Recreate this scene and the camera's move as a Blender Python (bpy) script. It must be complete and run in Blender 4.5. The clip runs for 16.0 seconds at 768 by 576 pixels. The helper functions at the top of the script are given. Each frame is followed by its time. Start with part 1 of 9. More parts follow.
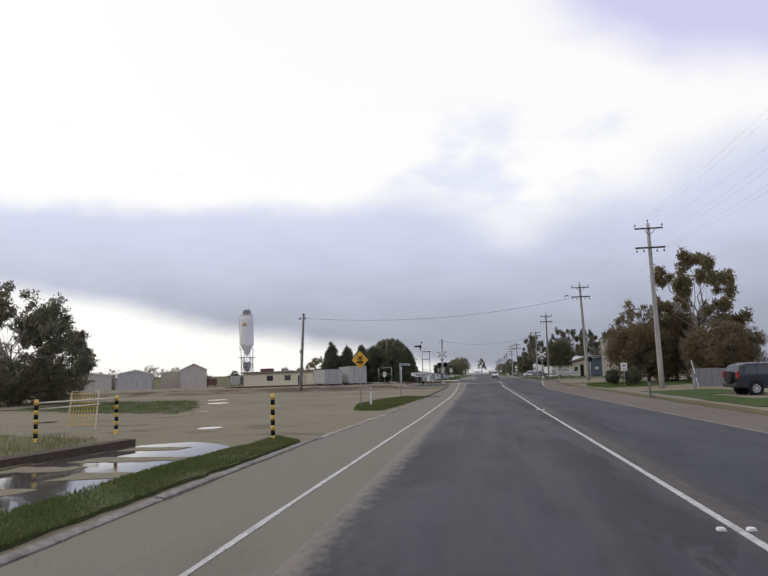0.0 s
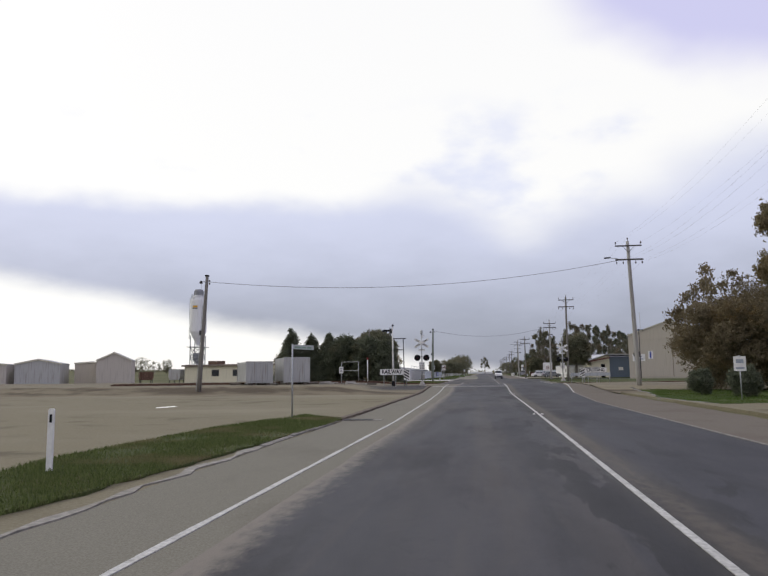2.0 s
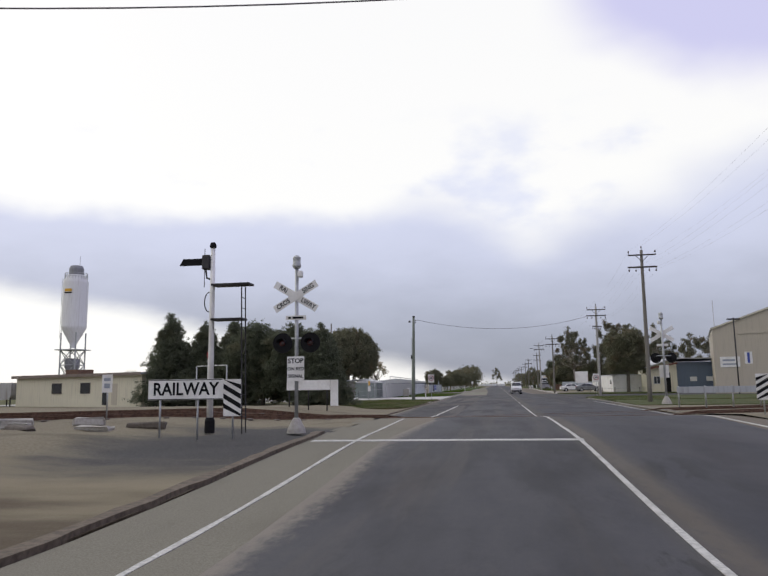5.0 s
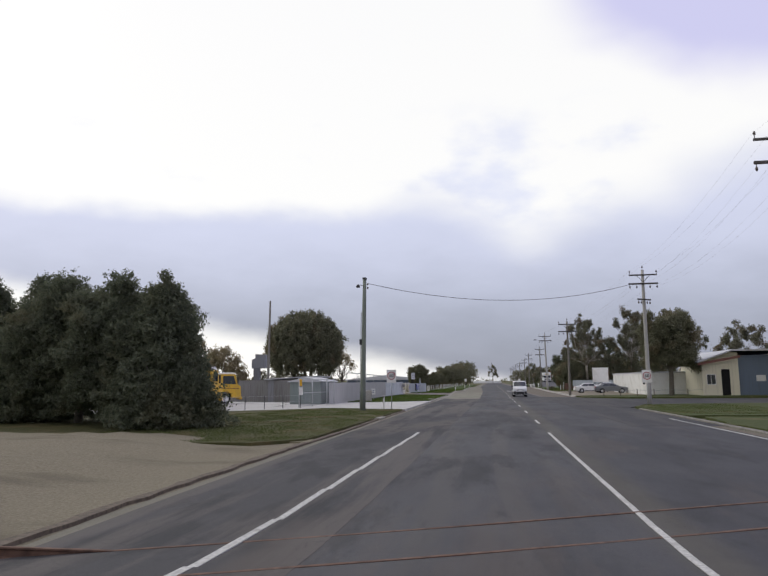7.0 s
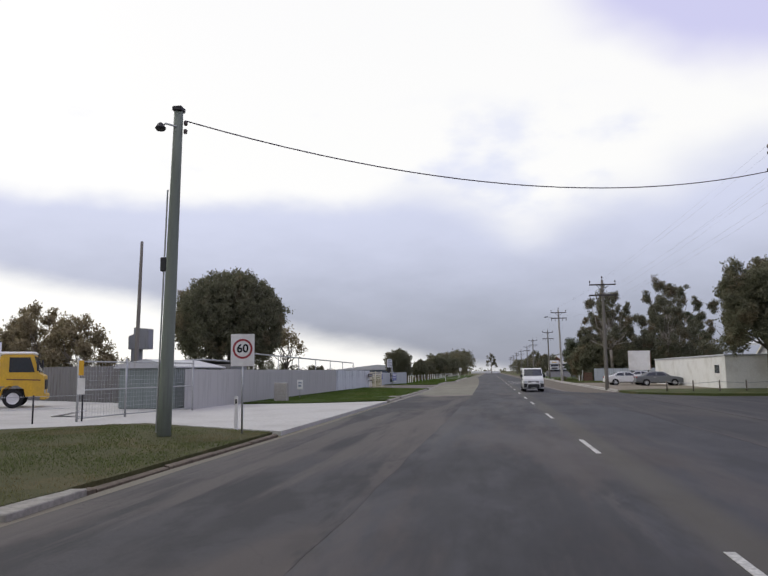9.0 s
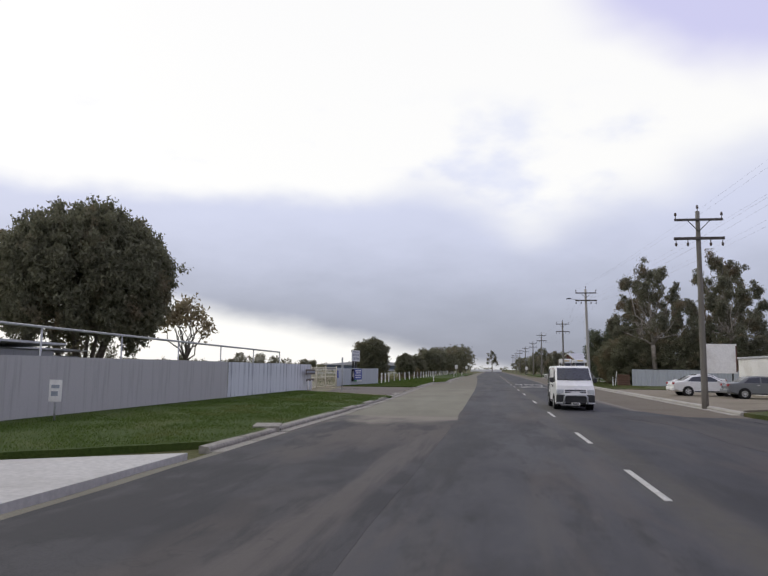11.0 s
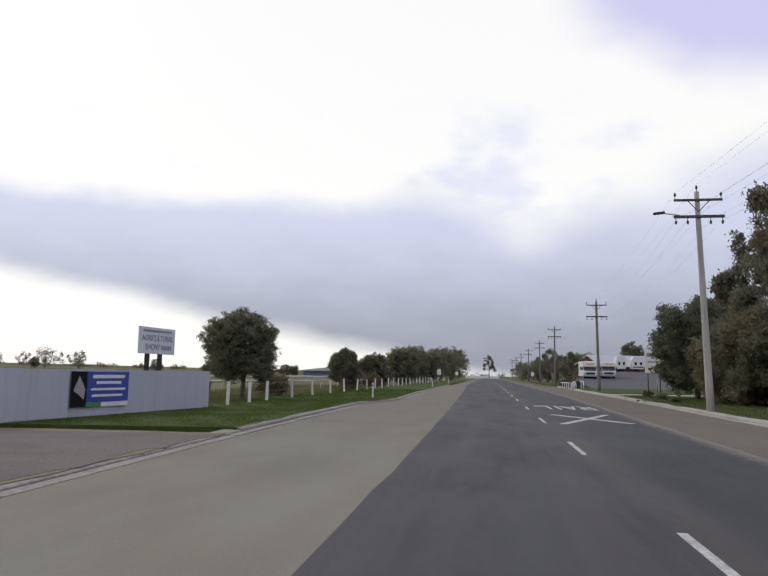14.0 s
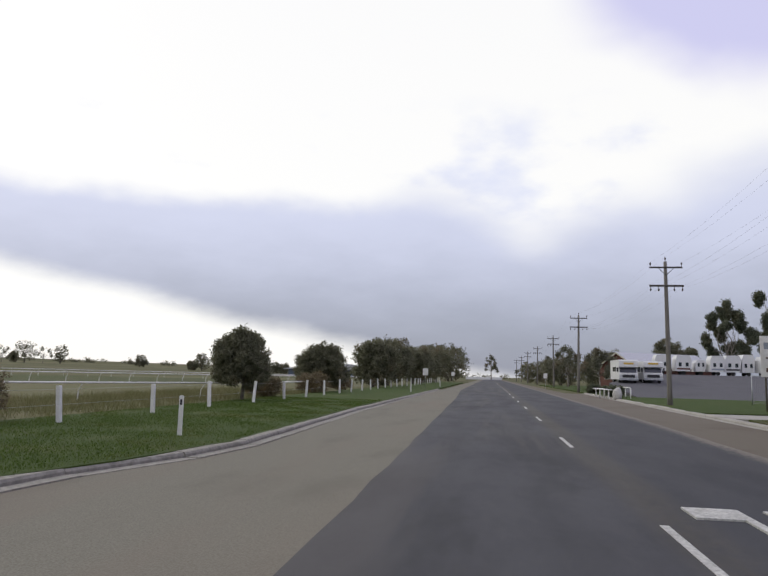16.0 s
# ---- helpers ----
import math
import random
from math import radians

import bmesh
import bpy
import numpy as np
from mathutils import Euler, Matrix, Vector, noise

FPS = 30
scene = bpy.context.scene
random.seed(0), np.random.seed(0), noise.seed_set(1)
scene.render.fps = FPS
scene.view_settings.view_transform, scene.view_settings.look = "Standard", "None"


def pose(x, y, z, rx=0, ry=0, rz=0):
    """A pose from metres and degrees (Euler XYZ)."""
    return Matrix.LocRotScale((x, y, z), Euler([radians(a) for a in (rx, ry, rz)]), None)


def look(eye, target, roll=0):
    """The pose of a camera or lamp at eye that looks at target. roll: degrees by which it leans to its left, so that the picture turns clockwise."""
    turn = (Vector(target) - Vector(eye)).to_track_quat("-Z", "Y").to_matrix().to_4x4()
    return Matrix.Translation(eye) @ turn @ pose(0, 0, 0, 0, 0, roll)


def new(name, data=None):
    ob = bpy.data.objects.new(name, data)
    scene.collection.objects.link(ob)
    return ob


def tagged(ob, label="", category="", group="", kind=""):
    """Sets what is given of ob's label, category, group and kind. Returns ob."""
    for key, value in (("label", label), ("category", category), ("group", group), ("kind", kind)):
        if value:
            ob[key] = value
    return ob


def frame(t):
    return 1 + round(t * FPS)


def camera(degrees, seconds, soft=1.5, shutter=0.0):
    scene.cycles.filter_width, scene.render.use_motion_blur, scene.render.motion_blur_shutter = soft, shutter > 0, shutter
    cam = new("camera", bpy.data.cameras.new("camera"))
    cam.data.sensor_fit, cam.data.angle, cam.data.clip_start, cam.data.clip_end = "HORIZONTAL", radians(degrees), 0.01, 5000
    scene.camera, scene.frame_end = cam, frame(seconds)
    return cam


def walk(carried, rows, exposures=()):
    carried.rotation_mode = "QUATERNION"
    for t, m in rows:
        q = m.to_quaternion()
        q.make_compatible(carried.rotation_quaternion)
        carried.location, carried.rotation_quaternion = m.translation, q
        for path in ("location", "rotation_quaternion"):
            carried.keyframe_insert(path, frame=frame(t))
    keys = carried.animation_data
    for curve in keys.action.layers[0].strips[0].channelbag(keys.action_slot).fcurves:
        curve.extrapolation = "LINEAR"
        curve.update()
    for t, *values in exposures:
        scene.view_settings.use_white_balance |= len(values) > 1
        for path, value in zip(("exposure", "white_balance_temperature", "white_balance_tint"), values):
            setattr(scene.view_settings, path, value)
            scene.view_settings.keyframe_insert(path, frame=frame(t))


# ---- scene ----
cam = camera(58.5, 16.0, soft=1.5)
# seconds, eye x y z, yaw to the left, pitch up, lean to the right
ROWS = [
    (0.0, -0.55, 0.0, 1.84, 7.72, 7.25, 1.76),
    (0.5, -0.38, 8.12, 1.81, 7.59, 7.31, 1.78),
    (1.0, -0.17, 16.0, 1.82, 7.71, 7.03, 1.55),
    (1.5, 0.03, 23.92, 1.75, 7.88, 7.12, 1.39),
    (2.0, 0.16, 31.28, 1.67, 8.17, 7.05, 0.61),
    (2.5, 0.29, 39.04, 1.71, 8.46, 7.03, 0.83),
    (3.0, 0.32, 46.39, 1.61, 8.6, 6.85, 0.82),
    (3.5, 0.3, 53.86, 1.66, 8.79, 7.15, 1.05),
    (4.0, 0.27, 61.8, 1.65, 8.91, 7.38, 1.17),
    (4.5, 0.21, 70.01, 1.73, 9.02, 7.75, 0.9),
    (5.0, 0.16, 78.36, 1.76, 9.06, 8.09, 0.88),
    (6.2, 0.08, 96.1, 2.04, 8.92, 7.95, 0.76),
    (6.8, 0.03, 104.7, 2.12, 8.8, 7.8, 0.64),
    (7.5, -0.03, 114.74, 1.83, 8.68, 7.62, 0.51),
    (8.0, -0.08, 122.56, 1.76, 8.48, 6.49, 0.73),
    (8.5, -0.08, 130.03, 1.78, 8.48, 7.26, 0.75),
    (9.0, -0.05, 137.5, 1.79, 8.66, 6.99, 0.63),
    (11.5, -0.25, 172.28, 1.79, 8.79, 6.64, -0.84),
    (12.0, -0.21, 180.02, 1.79, 8.54, 7.05, -0.66),
    (12.5, -0.14, 187.72, 1.73, 8.35, 6.9, -0.89),
    (13.0, -0.05, 195.15, 1.69, 8.34, 6.96, -1.25),
    (13.5, 0.03, 202.61, 1.69, 8.43, 7.1, -0.72),
    (14.0, 0.12, 209.83, 1.68, 8.62, 7.2, -0.78),
    (14.5, 0.18, 217.12, 1.66, 8.82, 7.43, -0.45),
    (15.0, 0.12, 224.53, 1.72, 9.06, 7.37, -1.07),
    (15.5, 0.05, 232.29, 1.71, 9.04, 7.11, -1.5),
    (16.0, 0.04, 240.2, 1.79, 8.86, 7.16, -1.51),
]


def row_pose(x, y, z, yaw, pitch, lean):
    a, p = radians(yaw), radians(pitch)
    way = Vector((-math.sin(a) * math.cos(p), math.cos(a) * math.cos(p), math.sin(p)))
    eye = Vector((x, y, z))
    return look(eye, eye + way, -lean)


walk(cam, [(r[0], row_pose(*r[1:])) for r in ROWS])

# ---- sky and sun ----
world = bpy.data.worlds.new("sky")
scene.world = world
world.use_nodes = True
wt = world.node_tree
wt.nodes.clear()


def wnode(kind, **settings):
    n = wt.nodes.new(kind)
    for k, v in settings.items():
        n.inputs[k].default_value = v
    return n


def wmath(op, a, b=0.0, c=0.0, clamp=False):
    n = wt.nodes.new("ShaderNodeMath")
    n.operation, n.use_clamp = op, clamp
    for i, v in enumerate((a, b, c)):
        if hasattr(v, "is_linked"):
            wt.links.new(v, n.inputs[i])
        else:
            n.inputs[i].default_value = v
    return n.outputs[0]


def wstep(v, lo, hi):
    n = wt.nodes.new("ShaderNodeMapRange")
    n.interpolation_type = "SMOOTHSTEP"
    for i, a in enumerate((v, lo, hi)):
        if hasattr(a, "is_linked"):
            wt.links.new(a, n.inputs[i])
        else:
            n.inputs[i].default_value = a
    return n.outputs[0]


def wmix(f, a, b):
    n = wt.nodes.new("ShaderNodeMix")
    n.data_type = "RGBA"
    for i, v in ((0, f), (6, a), (7, b)):
        if hasattr(v, "is_linked"):
            wt.links.new(v, n.inputs[i])
        elif i == 0:
            n.inputs[i].default_value = v
        else:
            n.inputs[i].default_value = (*v, 1)
    return n.outputs[2]


wco = wt.nodes.new("ShaderNodeTexCoord")
wsep = wt.nodes.new("ShaderNodeSeparateXYZ")
wt.links.new(wco.outputs["Generated"], wsep.inputs[0])
DX, DY, DZ = wsep.outputs
AZ = wmath("MULTIPLY", wmath("ARCTAN2", DX, DY), 57.2958)     # degrees to the right of the road
EL = wmath("MULTIPLY", wmath("ARCSINE", DZ), 57.2958)


def wnoise(sx, sz, scale, detail, rough=0.5, off=0.0):
    comb = wt.nodes.new("ShaderNodeCombineXYZ")
    wt.links.new(wmath("MULTIPLY_ADD", AZ, sx, off), comb.inputs[0])
    wt.links.new(wmath("MULTIPLY", EL, sz), comb.inputs[1])
    n = wnode("ShaderNodeTexNoise", Scale=scale, Detail=detail, Roughness=rough)
    wt.links.new(comb.outputs[0], n.inputs["Vector"])
    return n.outputs[0]


# cloud bank over the horizon, bright thin cloud above it, a clear strip low in the west
n_edge = wnoise(0.1, 0.16, 1.0, 3, 0.45, 3.1)
n_soft = wnoise(0.05, 0.1, 1.0, 4, 0.5, 7.7)
n_fine = wnoise(0.12, 0.3, 1.0, 5, 0.55, 1.3)
def wbump(at, width, height):
    """A smooth swell of the cloud edge round an azimuth."""
    d = wmath("DIVIDE", wmath("SUBTRACT", AZ, at), width)
    return wmath("MULTIPLY", wmath("EXPONENT", wmath("MULTIPLY", wmath("MULTIPLY", d, d), -1.0)), height)


n_rag = wnoise(0.17, 0.34, 1.0, 4, 0.5, 5.2)
top = wmath("MULTIPLY_ADD", n_rag, 1.8, wmath("MULTIPLY_ADD", n_edge, 3.0, 11.9))
top = wmath("ADD", top, wmath("ADD", wbump(3.5, 3.2, -2.2), wbump(-5.5, 4.0, 1.6)))
top = wmath("ADD", top, wbump(24.0, 9.0, 3.6))
blur = wstep(AZ, -20.0, 6.0)
bank_top = wstep(wmath("SUBTRACT", top, EL), wmath("MULTIPLY_ADD", blur, -1.6, -0.6), wmath("MULTIPLY_ADD", blur, 2.2, 1.7))
west = wmath("MULTIPLY_ADD", wmath("ADD", AZ, 10.0), -0.195, wmath("MULTIPLY", n_soft, 2.4))
west = wmath("MULTIPLY", west, wstep(AZ, -150.0, -60.0))
bank_low = wstep(wmath("SUBTRACT", EL, wmath("MULTIPLY_ADD", n_fine, 1.6, west)), -0.9, 1.2)
bank = wmath("MULTIPLY", bank_top, bank_low)
# a second deck of thicker cloud to the right, high up
deck = wmath("SUBTRACT", wmath("MULTIPLY_ADD", n_edge, 6.0, EL), wmath("MAXIMUM", wmath("MULTIPLY_ADD", AZ, -0.45, 33.4), 18.0))
high = wmath("MULTIPLY", wstep(deck, -2.0, 3.4), wstep(AZ, 4.0, 12.0))
# torn shreds over the gap in the bank
shred = wmath("ADD", wmath("MULTIPLY_ADD", n_rag, 1.3, -0.78), wmath("ADD", wbump(-1.0, 5.0, 0.36), wbump(8.0, 5.0, 0.2)))
wisp = wmath("MULTIPLY", wstep(shred, 0.0, 0.5), wmath("MULTIPLY", wstep(EL, 23.5, 19.0), wstep(EL, 11.0, 14.0)))
thick = wstep(wmath("MULTIPLY_ADD", n_fine, 5.0, EL), 16.5, 2.5)
grey = wmix(thick, (0.69, 0.72, 0.895), (0.325, 0.347, 0.43))
bright = wmix(wstep(EL, 6.0, 60.0), (1.06, 1.05, 1.03), (1.0, 1.0, 1.02))
bright = wmix(wmath("MULTIPLY", wisp, 0.75), bright, (0.745, 0.785, 0.985))
sky_tex = wt.nodes.new("ShaderNodeTexSky")
sky_tex.sky_type, sky_tex.sun_disc = "NISHITA", False
sky_tex.sun_elevation, sky_tex.sun_rotation = radians(34), radians(-50)
sky_bg = wnode("ShaderNodeBackground", Strength=0.07)
wt.links.new(sky_tex.outputs[0], sky_bg.inputs[0])
cloud = wmix(bank, wmix(high, bright, (0.67, 0.66, 0.93)), grey)
cloud_bg = wnode("ShaderNodeBackground", Strength=1.0)
wt.links.new(cloud, cloud_bg.inputs[0])
wmixs = wnode("ShaderNodeMixShader", Fac=0.92)
wt.links.new(sky_bg.outputs[0], wmixs.inputs[1])
wt.links.new(cloud_bg.outputs[0], wmixs.inputs[2])
wout = wt.nodes.new("ShaderNodeOutputWorld")
wt.links.new(wmixs.outputs[0], wout.inputs[0])

sun = new("sun", bpy.data.lights.new("sun", "SUN"))
sun.data.energy, sun.data.angle, sun.data.color = 0.5, radians(14), (1.0, 0.96, 0.9)
sun.matrix_world = look((0, 0, 50), (50 * math.sin(radians(50)) * math.cos(radians(34)), -50 * math.cos(radians(50)) * math.cos(radians(34)), 50 - 50 * math.sin(radians(34))))
scene.view_settings.exposure = 0.0

# ---- materials ----
class Nodes:
    """A node material in the making."""

    def __init__(self, name):
        self.m = bpy.data.materials.new(name)
        self.m.use_nodes = True
        self.t = self.m.node_tree
        self.bsdf = self.t.nodes["Principled BSDF"]
        self.co = self.t.nodes.new("ShaderNodeTexCoord").outputs["Object"]

    def put(self, v, socket):
        if hasattr(v, "is_linked"):
            self.t.links.new(v, socket)
        elif isinstance(v, tuple):
            socket.default_value = (*v, 1) if len(v) == 3 else v
        else:
            socket.default_value = v

    def noise(self, scale, detail=4, rough=0.55, stretch=(1, 1, 1), off=0.0):
        mp = self.t.nodes.new("ShaderNodeMapping")
        mp.inputs["Scale"].default_value = stretch
        mp.inputs["Location"].default_value = (off, off * 0.7, off * 0.3)
        self.t.links.new(self.co, mp.inputs[0])
        n = self.t.nodes.new("ShaderNodeTexNoise")
        n.inputs["Scale"].default_value, n.inputs["Detail"].default_value, n.inputs["Roughness"].default_value = scale, detail, rough
        self.t.links.new(mp.outputs[0], n.inputs["Vector"])
        return n.outputs[0]

    def ramp(self, v, lo, hi, a=0.0, b=1.0):
        n = self.t.nodes.new("ShaderNodeMapRange")
        n.interpolation_type = "SMOOTHSTEP"
        for i, q in enumerate((v, lo, hi, a, b)):
            self.put(q, n.inputs[i])
        return n.outputs[0]

    def mix(self, f, a, b):
        n = self.t.nodes.new("ShaderNodeMix")
        n.data_type = "RGBA"
        self.put(f, n.inputs[0]), self.put(a, n.inputs[6]), self.put(b, n.inputs[7])
        return n.outputs[2]

    def math(self, op, a, b=0.0, c=0.0):
        n = self.t.nodes.new("ShaderNodeMath")
        n.operation = op
        for i, v in enumerate((a, b, c)):
            self.put(v, n.inputs[i])
        return n.outputs[0]

    def axis(self, i):
        n = self.t.nodes.new("ShaderNodeSeparateXYZ")
        self.t.links.new(self.co, n.inputs[0])
        return n.outputs[i]

    def done(self, color, rough=0.8, bump=None, depth=0.02, metal=0.0, spec=0.5):
        self.put(color, self.bsdf.inputs["Base Color"])
        self.put(rough, self.bsdf.inputs["Roughness"])
        self.bsdf.inputs["Metallic"].default_value = metal
        self.bsdf.inputs["Specular IOR Level"].default_value = spec
        if bump is not None:
            b = self.t.nodes.new("ShaderNodeBump")
            b.inputs["Strength"].default_value, b.inputs["Distance"].default_value = 0.6, depth
            self.t.links.new(bump, b.inputs["Height"])
            self.t.links.new(b.outputs[0], self.bsdf.inputs["Normal"])
        return self.m


def dim(c, k):
    return tuple(min(1.0, v * k) for v in c)


def plain(name, c, rough=0.6, var=0.14, fine=9.0, coarse=0.7, metal=0.0, bump=0.004, dirt=None, spec=0.5):
    """Paint, concrete, timber and the like: fine grain, broad unevenness, some grime."""
    k = Nodes(name)
    f, g = k.noise(fine, 5), k.noise(coarse, 3, off=4.0)
    col = k.mix(k.ramp(f, 0.3, 0.7), dim(c, 1 - var), dim(c, 1 + var))
    col = k.mix(k.ramp(g, 0.45, 0.75, 0.0, 0.45), col, dirt or dim(c, 0.62))
    return k.done(col, k.ramp(g, 0.3, 0.8, rough, min(1, rough + 0.2)), f, bump, metal, spec)


def streaked(name, c, dirt, rough=0.5, metal=0.0, amount=0.6):
    """Sheet metal or board with stains that run down it."""
    k = Nodes(name)
    s = k.noise(1.6, 4, stretch=(3.5, 3.5, 0.25))
    f = k.noise(14.0, 3)
    col = k.mix(k.ramp(s, 0.48, 0.72, 0.0, amount), c, dirt)
    col = k.mix(k.ramp(f, 0.3, 0.7, 0.0, 0.18), col, dim(c, 0.7))
    return k.done(col, rough, f, 0.002, metal)


def leafy(name, a, b, c):
    k = Nodes(name)
    geo = k.t.nodes.new("ShaderNodeNewGeometry")
    r = geo.outputs["Random Per Island"]
    col = k.mix(k.ramp(r, 0.1, 0.7), a, b)
    col = k.mix(k.ramp(k.noise(0.35, 3), 0.5, 0.7), col, c)
    m = k.done(col, 0.75, spec=0.2)
    # daylight comes through the thin leaves
    thin, both = k.t.nodes.new("ShaderNodeBsdfTranslucent"), k.t.nodes.new("ShaderNodeMixShader")
    k.put(col, thin.inputs["Color"])
    both.inputs[0].default_value = 0.42
    k.t.links.new(k.bsdf.outputs[0], both.inputs[1])
    k.t.links.new(thin.outputs[0], both.inputs[2])
    k.t.links.new(both.outputs[0], k.t.nodes["Material Output"].inputs["Surface"])
    return m


M = {}
M["leaf_gum"] = leafy("gum_leaves", (0.135, 0.136, 0.095), (0.215, 0.214, 0.15), (0.23, 0.178, 0.118))
M["leaf_dark"] = leafy("cypress_leaves", (0.105, 0.12, 0.082), (0.16, 0.176, 0.115), (0.165, 0.16, 0.098))
M["leaf_round"] = leafy("dense_leaves", (0.15, 0.153, 0.1), (0.215, 0.213, 0.137), (0.24, 0.195, 0.122))
M["leaf_brown"] = leafy("autumn_leaves", (0.17, 0.142, 0.09), (0.235, 0.195, 0.12), (0.25, 0.19, 0.095))
M["leaf_olive"] = leafy("yellowing_leaves", (0.17, 0.148, 0.085), (0.25, 0.215, 0.12), (0.23, 0.17, 0.09))
M["leaf_thin"] = leafy("thin_leaves", (0.22, 0.18, 0.11), (0.34, 0.29, 0.18), (0.38, 0.33, 0.2))
M["bark"] = plain("bark", (0.17, 0.15, 0.125), 0.9, 0.3, 6.0, 0.9, bump=0.03)
M["bark_pale"] = plain("pale_bark", (0.29, 0.26, 0.22), 0.85, 0.25, 4.0, 0.8, bump=0.02, dirt=(0.16, 0.12, 0.09))
M["pole_wood"] = streaked("pole_timber", (0.2, 0.185, 0.16), (0.1, 0.088, 0.07), 0.9, amount=0.8)
M["pole_pale"] = streaked("pale_pole_timber", (0.4, 0.385, 0.355), (0.21, 0.19, 0.165), 0.85, amount=0.7)
M["pole_green"] = streaked("treated_pole_timber", (0.2, 0.225, 0.185), (0.12, 0.13, 0.11), 0.9, amount=0.7)
M["arm_wood"] = plain("crossarm_timber", (0.085, 0.075, 0.07), 0.85, 0.2)
M["insulator"] = plain("brown_porcelain", (0.07, 0.045, 0.035), 0.25, 0.1)
M["wire"] = plain("wire", (0.16, 0.14, 0.16), 0.6, 0.1)
M["galv"] = plain("galvanised_steel", (0.42, 0.43, 0.43), 0.45, 0.1, 12.0, metal=0.6)
M["steel_dark"] = plain("dark_steel", (0.035, 0.033, 0.035), 0.5, 0.2, metal=0.3)
M["rust"] = plain("rusty_steel", (0.13, 0.075, 0.05), 0.85, 0.35, 7.0, 1.2, bump=0.01)
M["white_paint"] = plain("white_paint", (0.78, 0.77, 0.74), 0.5, 0.06, 8.0, 0.8, dirt=(0.5, 0.47, 0.41))
M["white_road"] = plain("road_paint", (0.47, 0.465, 0.43), 0.7, 0.25, 18.0, 2.2, dirt=(0.2, 0.19, 0.165))
M["black_paint"] = plain("black_paint", (0.014, 0.014, 0.015), 0.85, 0.2, spec=0.15)
M["yellow_paint"] = plain("yellow_paint", (0.62, 0.42, 0.07), 0.5, 0.1, dirt=(0.36, 0.27, 0.11))
M["sign_yellow"] = plain("sign_yellow", (0.72, 0.4, 0.03), 0.45, 0.06, dirt=(0.5, 0.27, 0.03))
M["sign_red"] = plain("sign_red", (0.32, 0.035, 0.04), 0.45, 0.08)
M["sign_blue"] = plain("sign_blue", (0.045, 0.075, 0.34), 0.45, 0.1)
M["sign_green"] = plain("sign_green", (0.06, 0.25, 0.09), 0.45, 0.1)
M["sign_faded"] = plain("faded_green_print", (0.22, 0.31, 0.25), 0.5, 0.1)
M["sign_grey"] = plain("faded_print", (0.3, 0.33, 0.37), 0.6, 0.1)
M["kerb_pale"] = plain("worn_pale_concrete", (0.26, 0.245, 0.21), 0.9, 0.22, 8.0, 0.7, bump=0.008, dirt=(0.16, 0.145, 0.115))
M["kerb"] = plain("dirty_concrete", (0.2, 0.187, 0.16), 0.9, 0.3, 6.0, 0.9, bump=0.01, dirt=(0.075, 0.068, 0.052))
M["concrete"] = plain("concrete", (0.37, 0.35, 0.315), 0.9, 0.13, 11.0, 0.5, bump=0.006, dirt=(0.2, 0.185, 0.16))
M["concrete_pale"] = plain("pale_concrete", (0.46, 0.45, 0.42), 0.85, 0.1, 9.0, 0.4, bump=0.006, dirt=(0.3, 0.28, 0.25))
M["cream_wall"] = streaked("cream_wall", (0.66, 0.62, 0.48), (0.36, 0.33, 0.27), 0.7, amount=0.4)
M["cream_shed"] = streaked("cream_sheeting", (0.49, 0.44, 0.35), (0.34, 0.3, 0.24), 0.55, amount=0.35)
M["shed_blue"] = streaked("blue_grey_sheeting", (0.13, 0.17, 0.24), (0.1, 0.12, 0.15), 0.5, amount=0.4)
M["shed_grey"] = streaked("grey_sheeting", (0.24, 0.245, 0.26), (0.13, 0.125, 0.12), 0.55, amount=0.5)
M["wall_grey"] = streaked("pale_grey_sheeting", (0.42, 0.44, 0.46), (0.17, 0.17, 0.17), 0.5, amount=0.55)
M["wall_blue"] = streaked("blue_grey_panel", (0.48, 0.51, 0.525), (0.32, 0.335, 0.34), 0.5, amount=0.35)
M["fence_grey"] = streaked("fence_sheeting", (0.45, 0.445, 0.425), (0.29, 0.28, 0.26), 0.6, amount=0.5)
k = Nodes("pale_fence_sheeting")
run, blot, fine = k.noise(0.9, 3, 0.6, stretch=(4.2, 4.2, 0.09)), k.noise(0.35, 3, off=6), k.noise(22.0, 3)
col = k.mix(k.ramp(fine, 0.3, 0.7), (0.6, 0.63, 0.64), (0.68, 0.71, 0.72))
col = k.mix(k.math("MULTIPLY", k.ramp(run, 0.5, 0.6), k.ramp(blot, 0.4, 0.52, 0.3, 0.9)), col, (0.2, 0.22, 0.25))
M["fence_pale"] = k.done(col, 0.5, fine, 0.001)
M["fence_dark"] = streaked("stained_sheeting", (0.2, 0.195, 0.19), (0.115, 0.098, 0.085), 0.65, amount=0.6)
M["shade_cloth"] = streaked("shade_cloth", (0.2, 0.235, 0.225), (0.12, 0.15, 0.15), 0.85, amount=0.5)
M["apron"] = plain("apron_asphalt", (0.125, 0.108, 0.092), 0.9, 0.25, 20.0, 0.5, bump=0.01, dirt=(0.075, 0.066, 0.06))
M["container"] = streaked("container_paint", (0.45, 0.45, 0.43), (0.22, 0.18, 0.14), 0.6, amount=0.65)
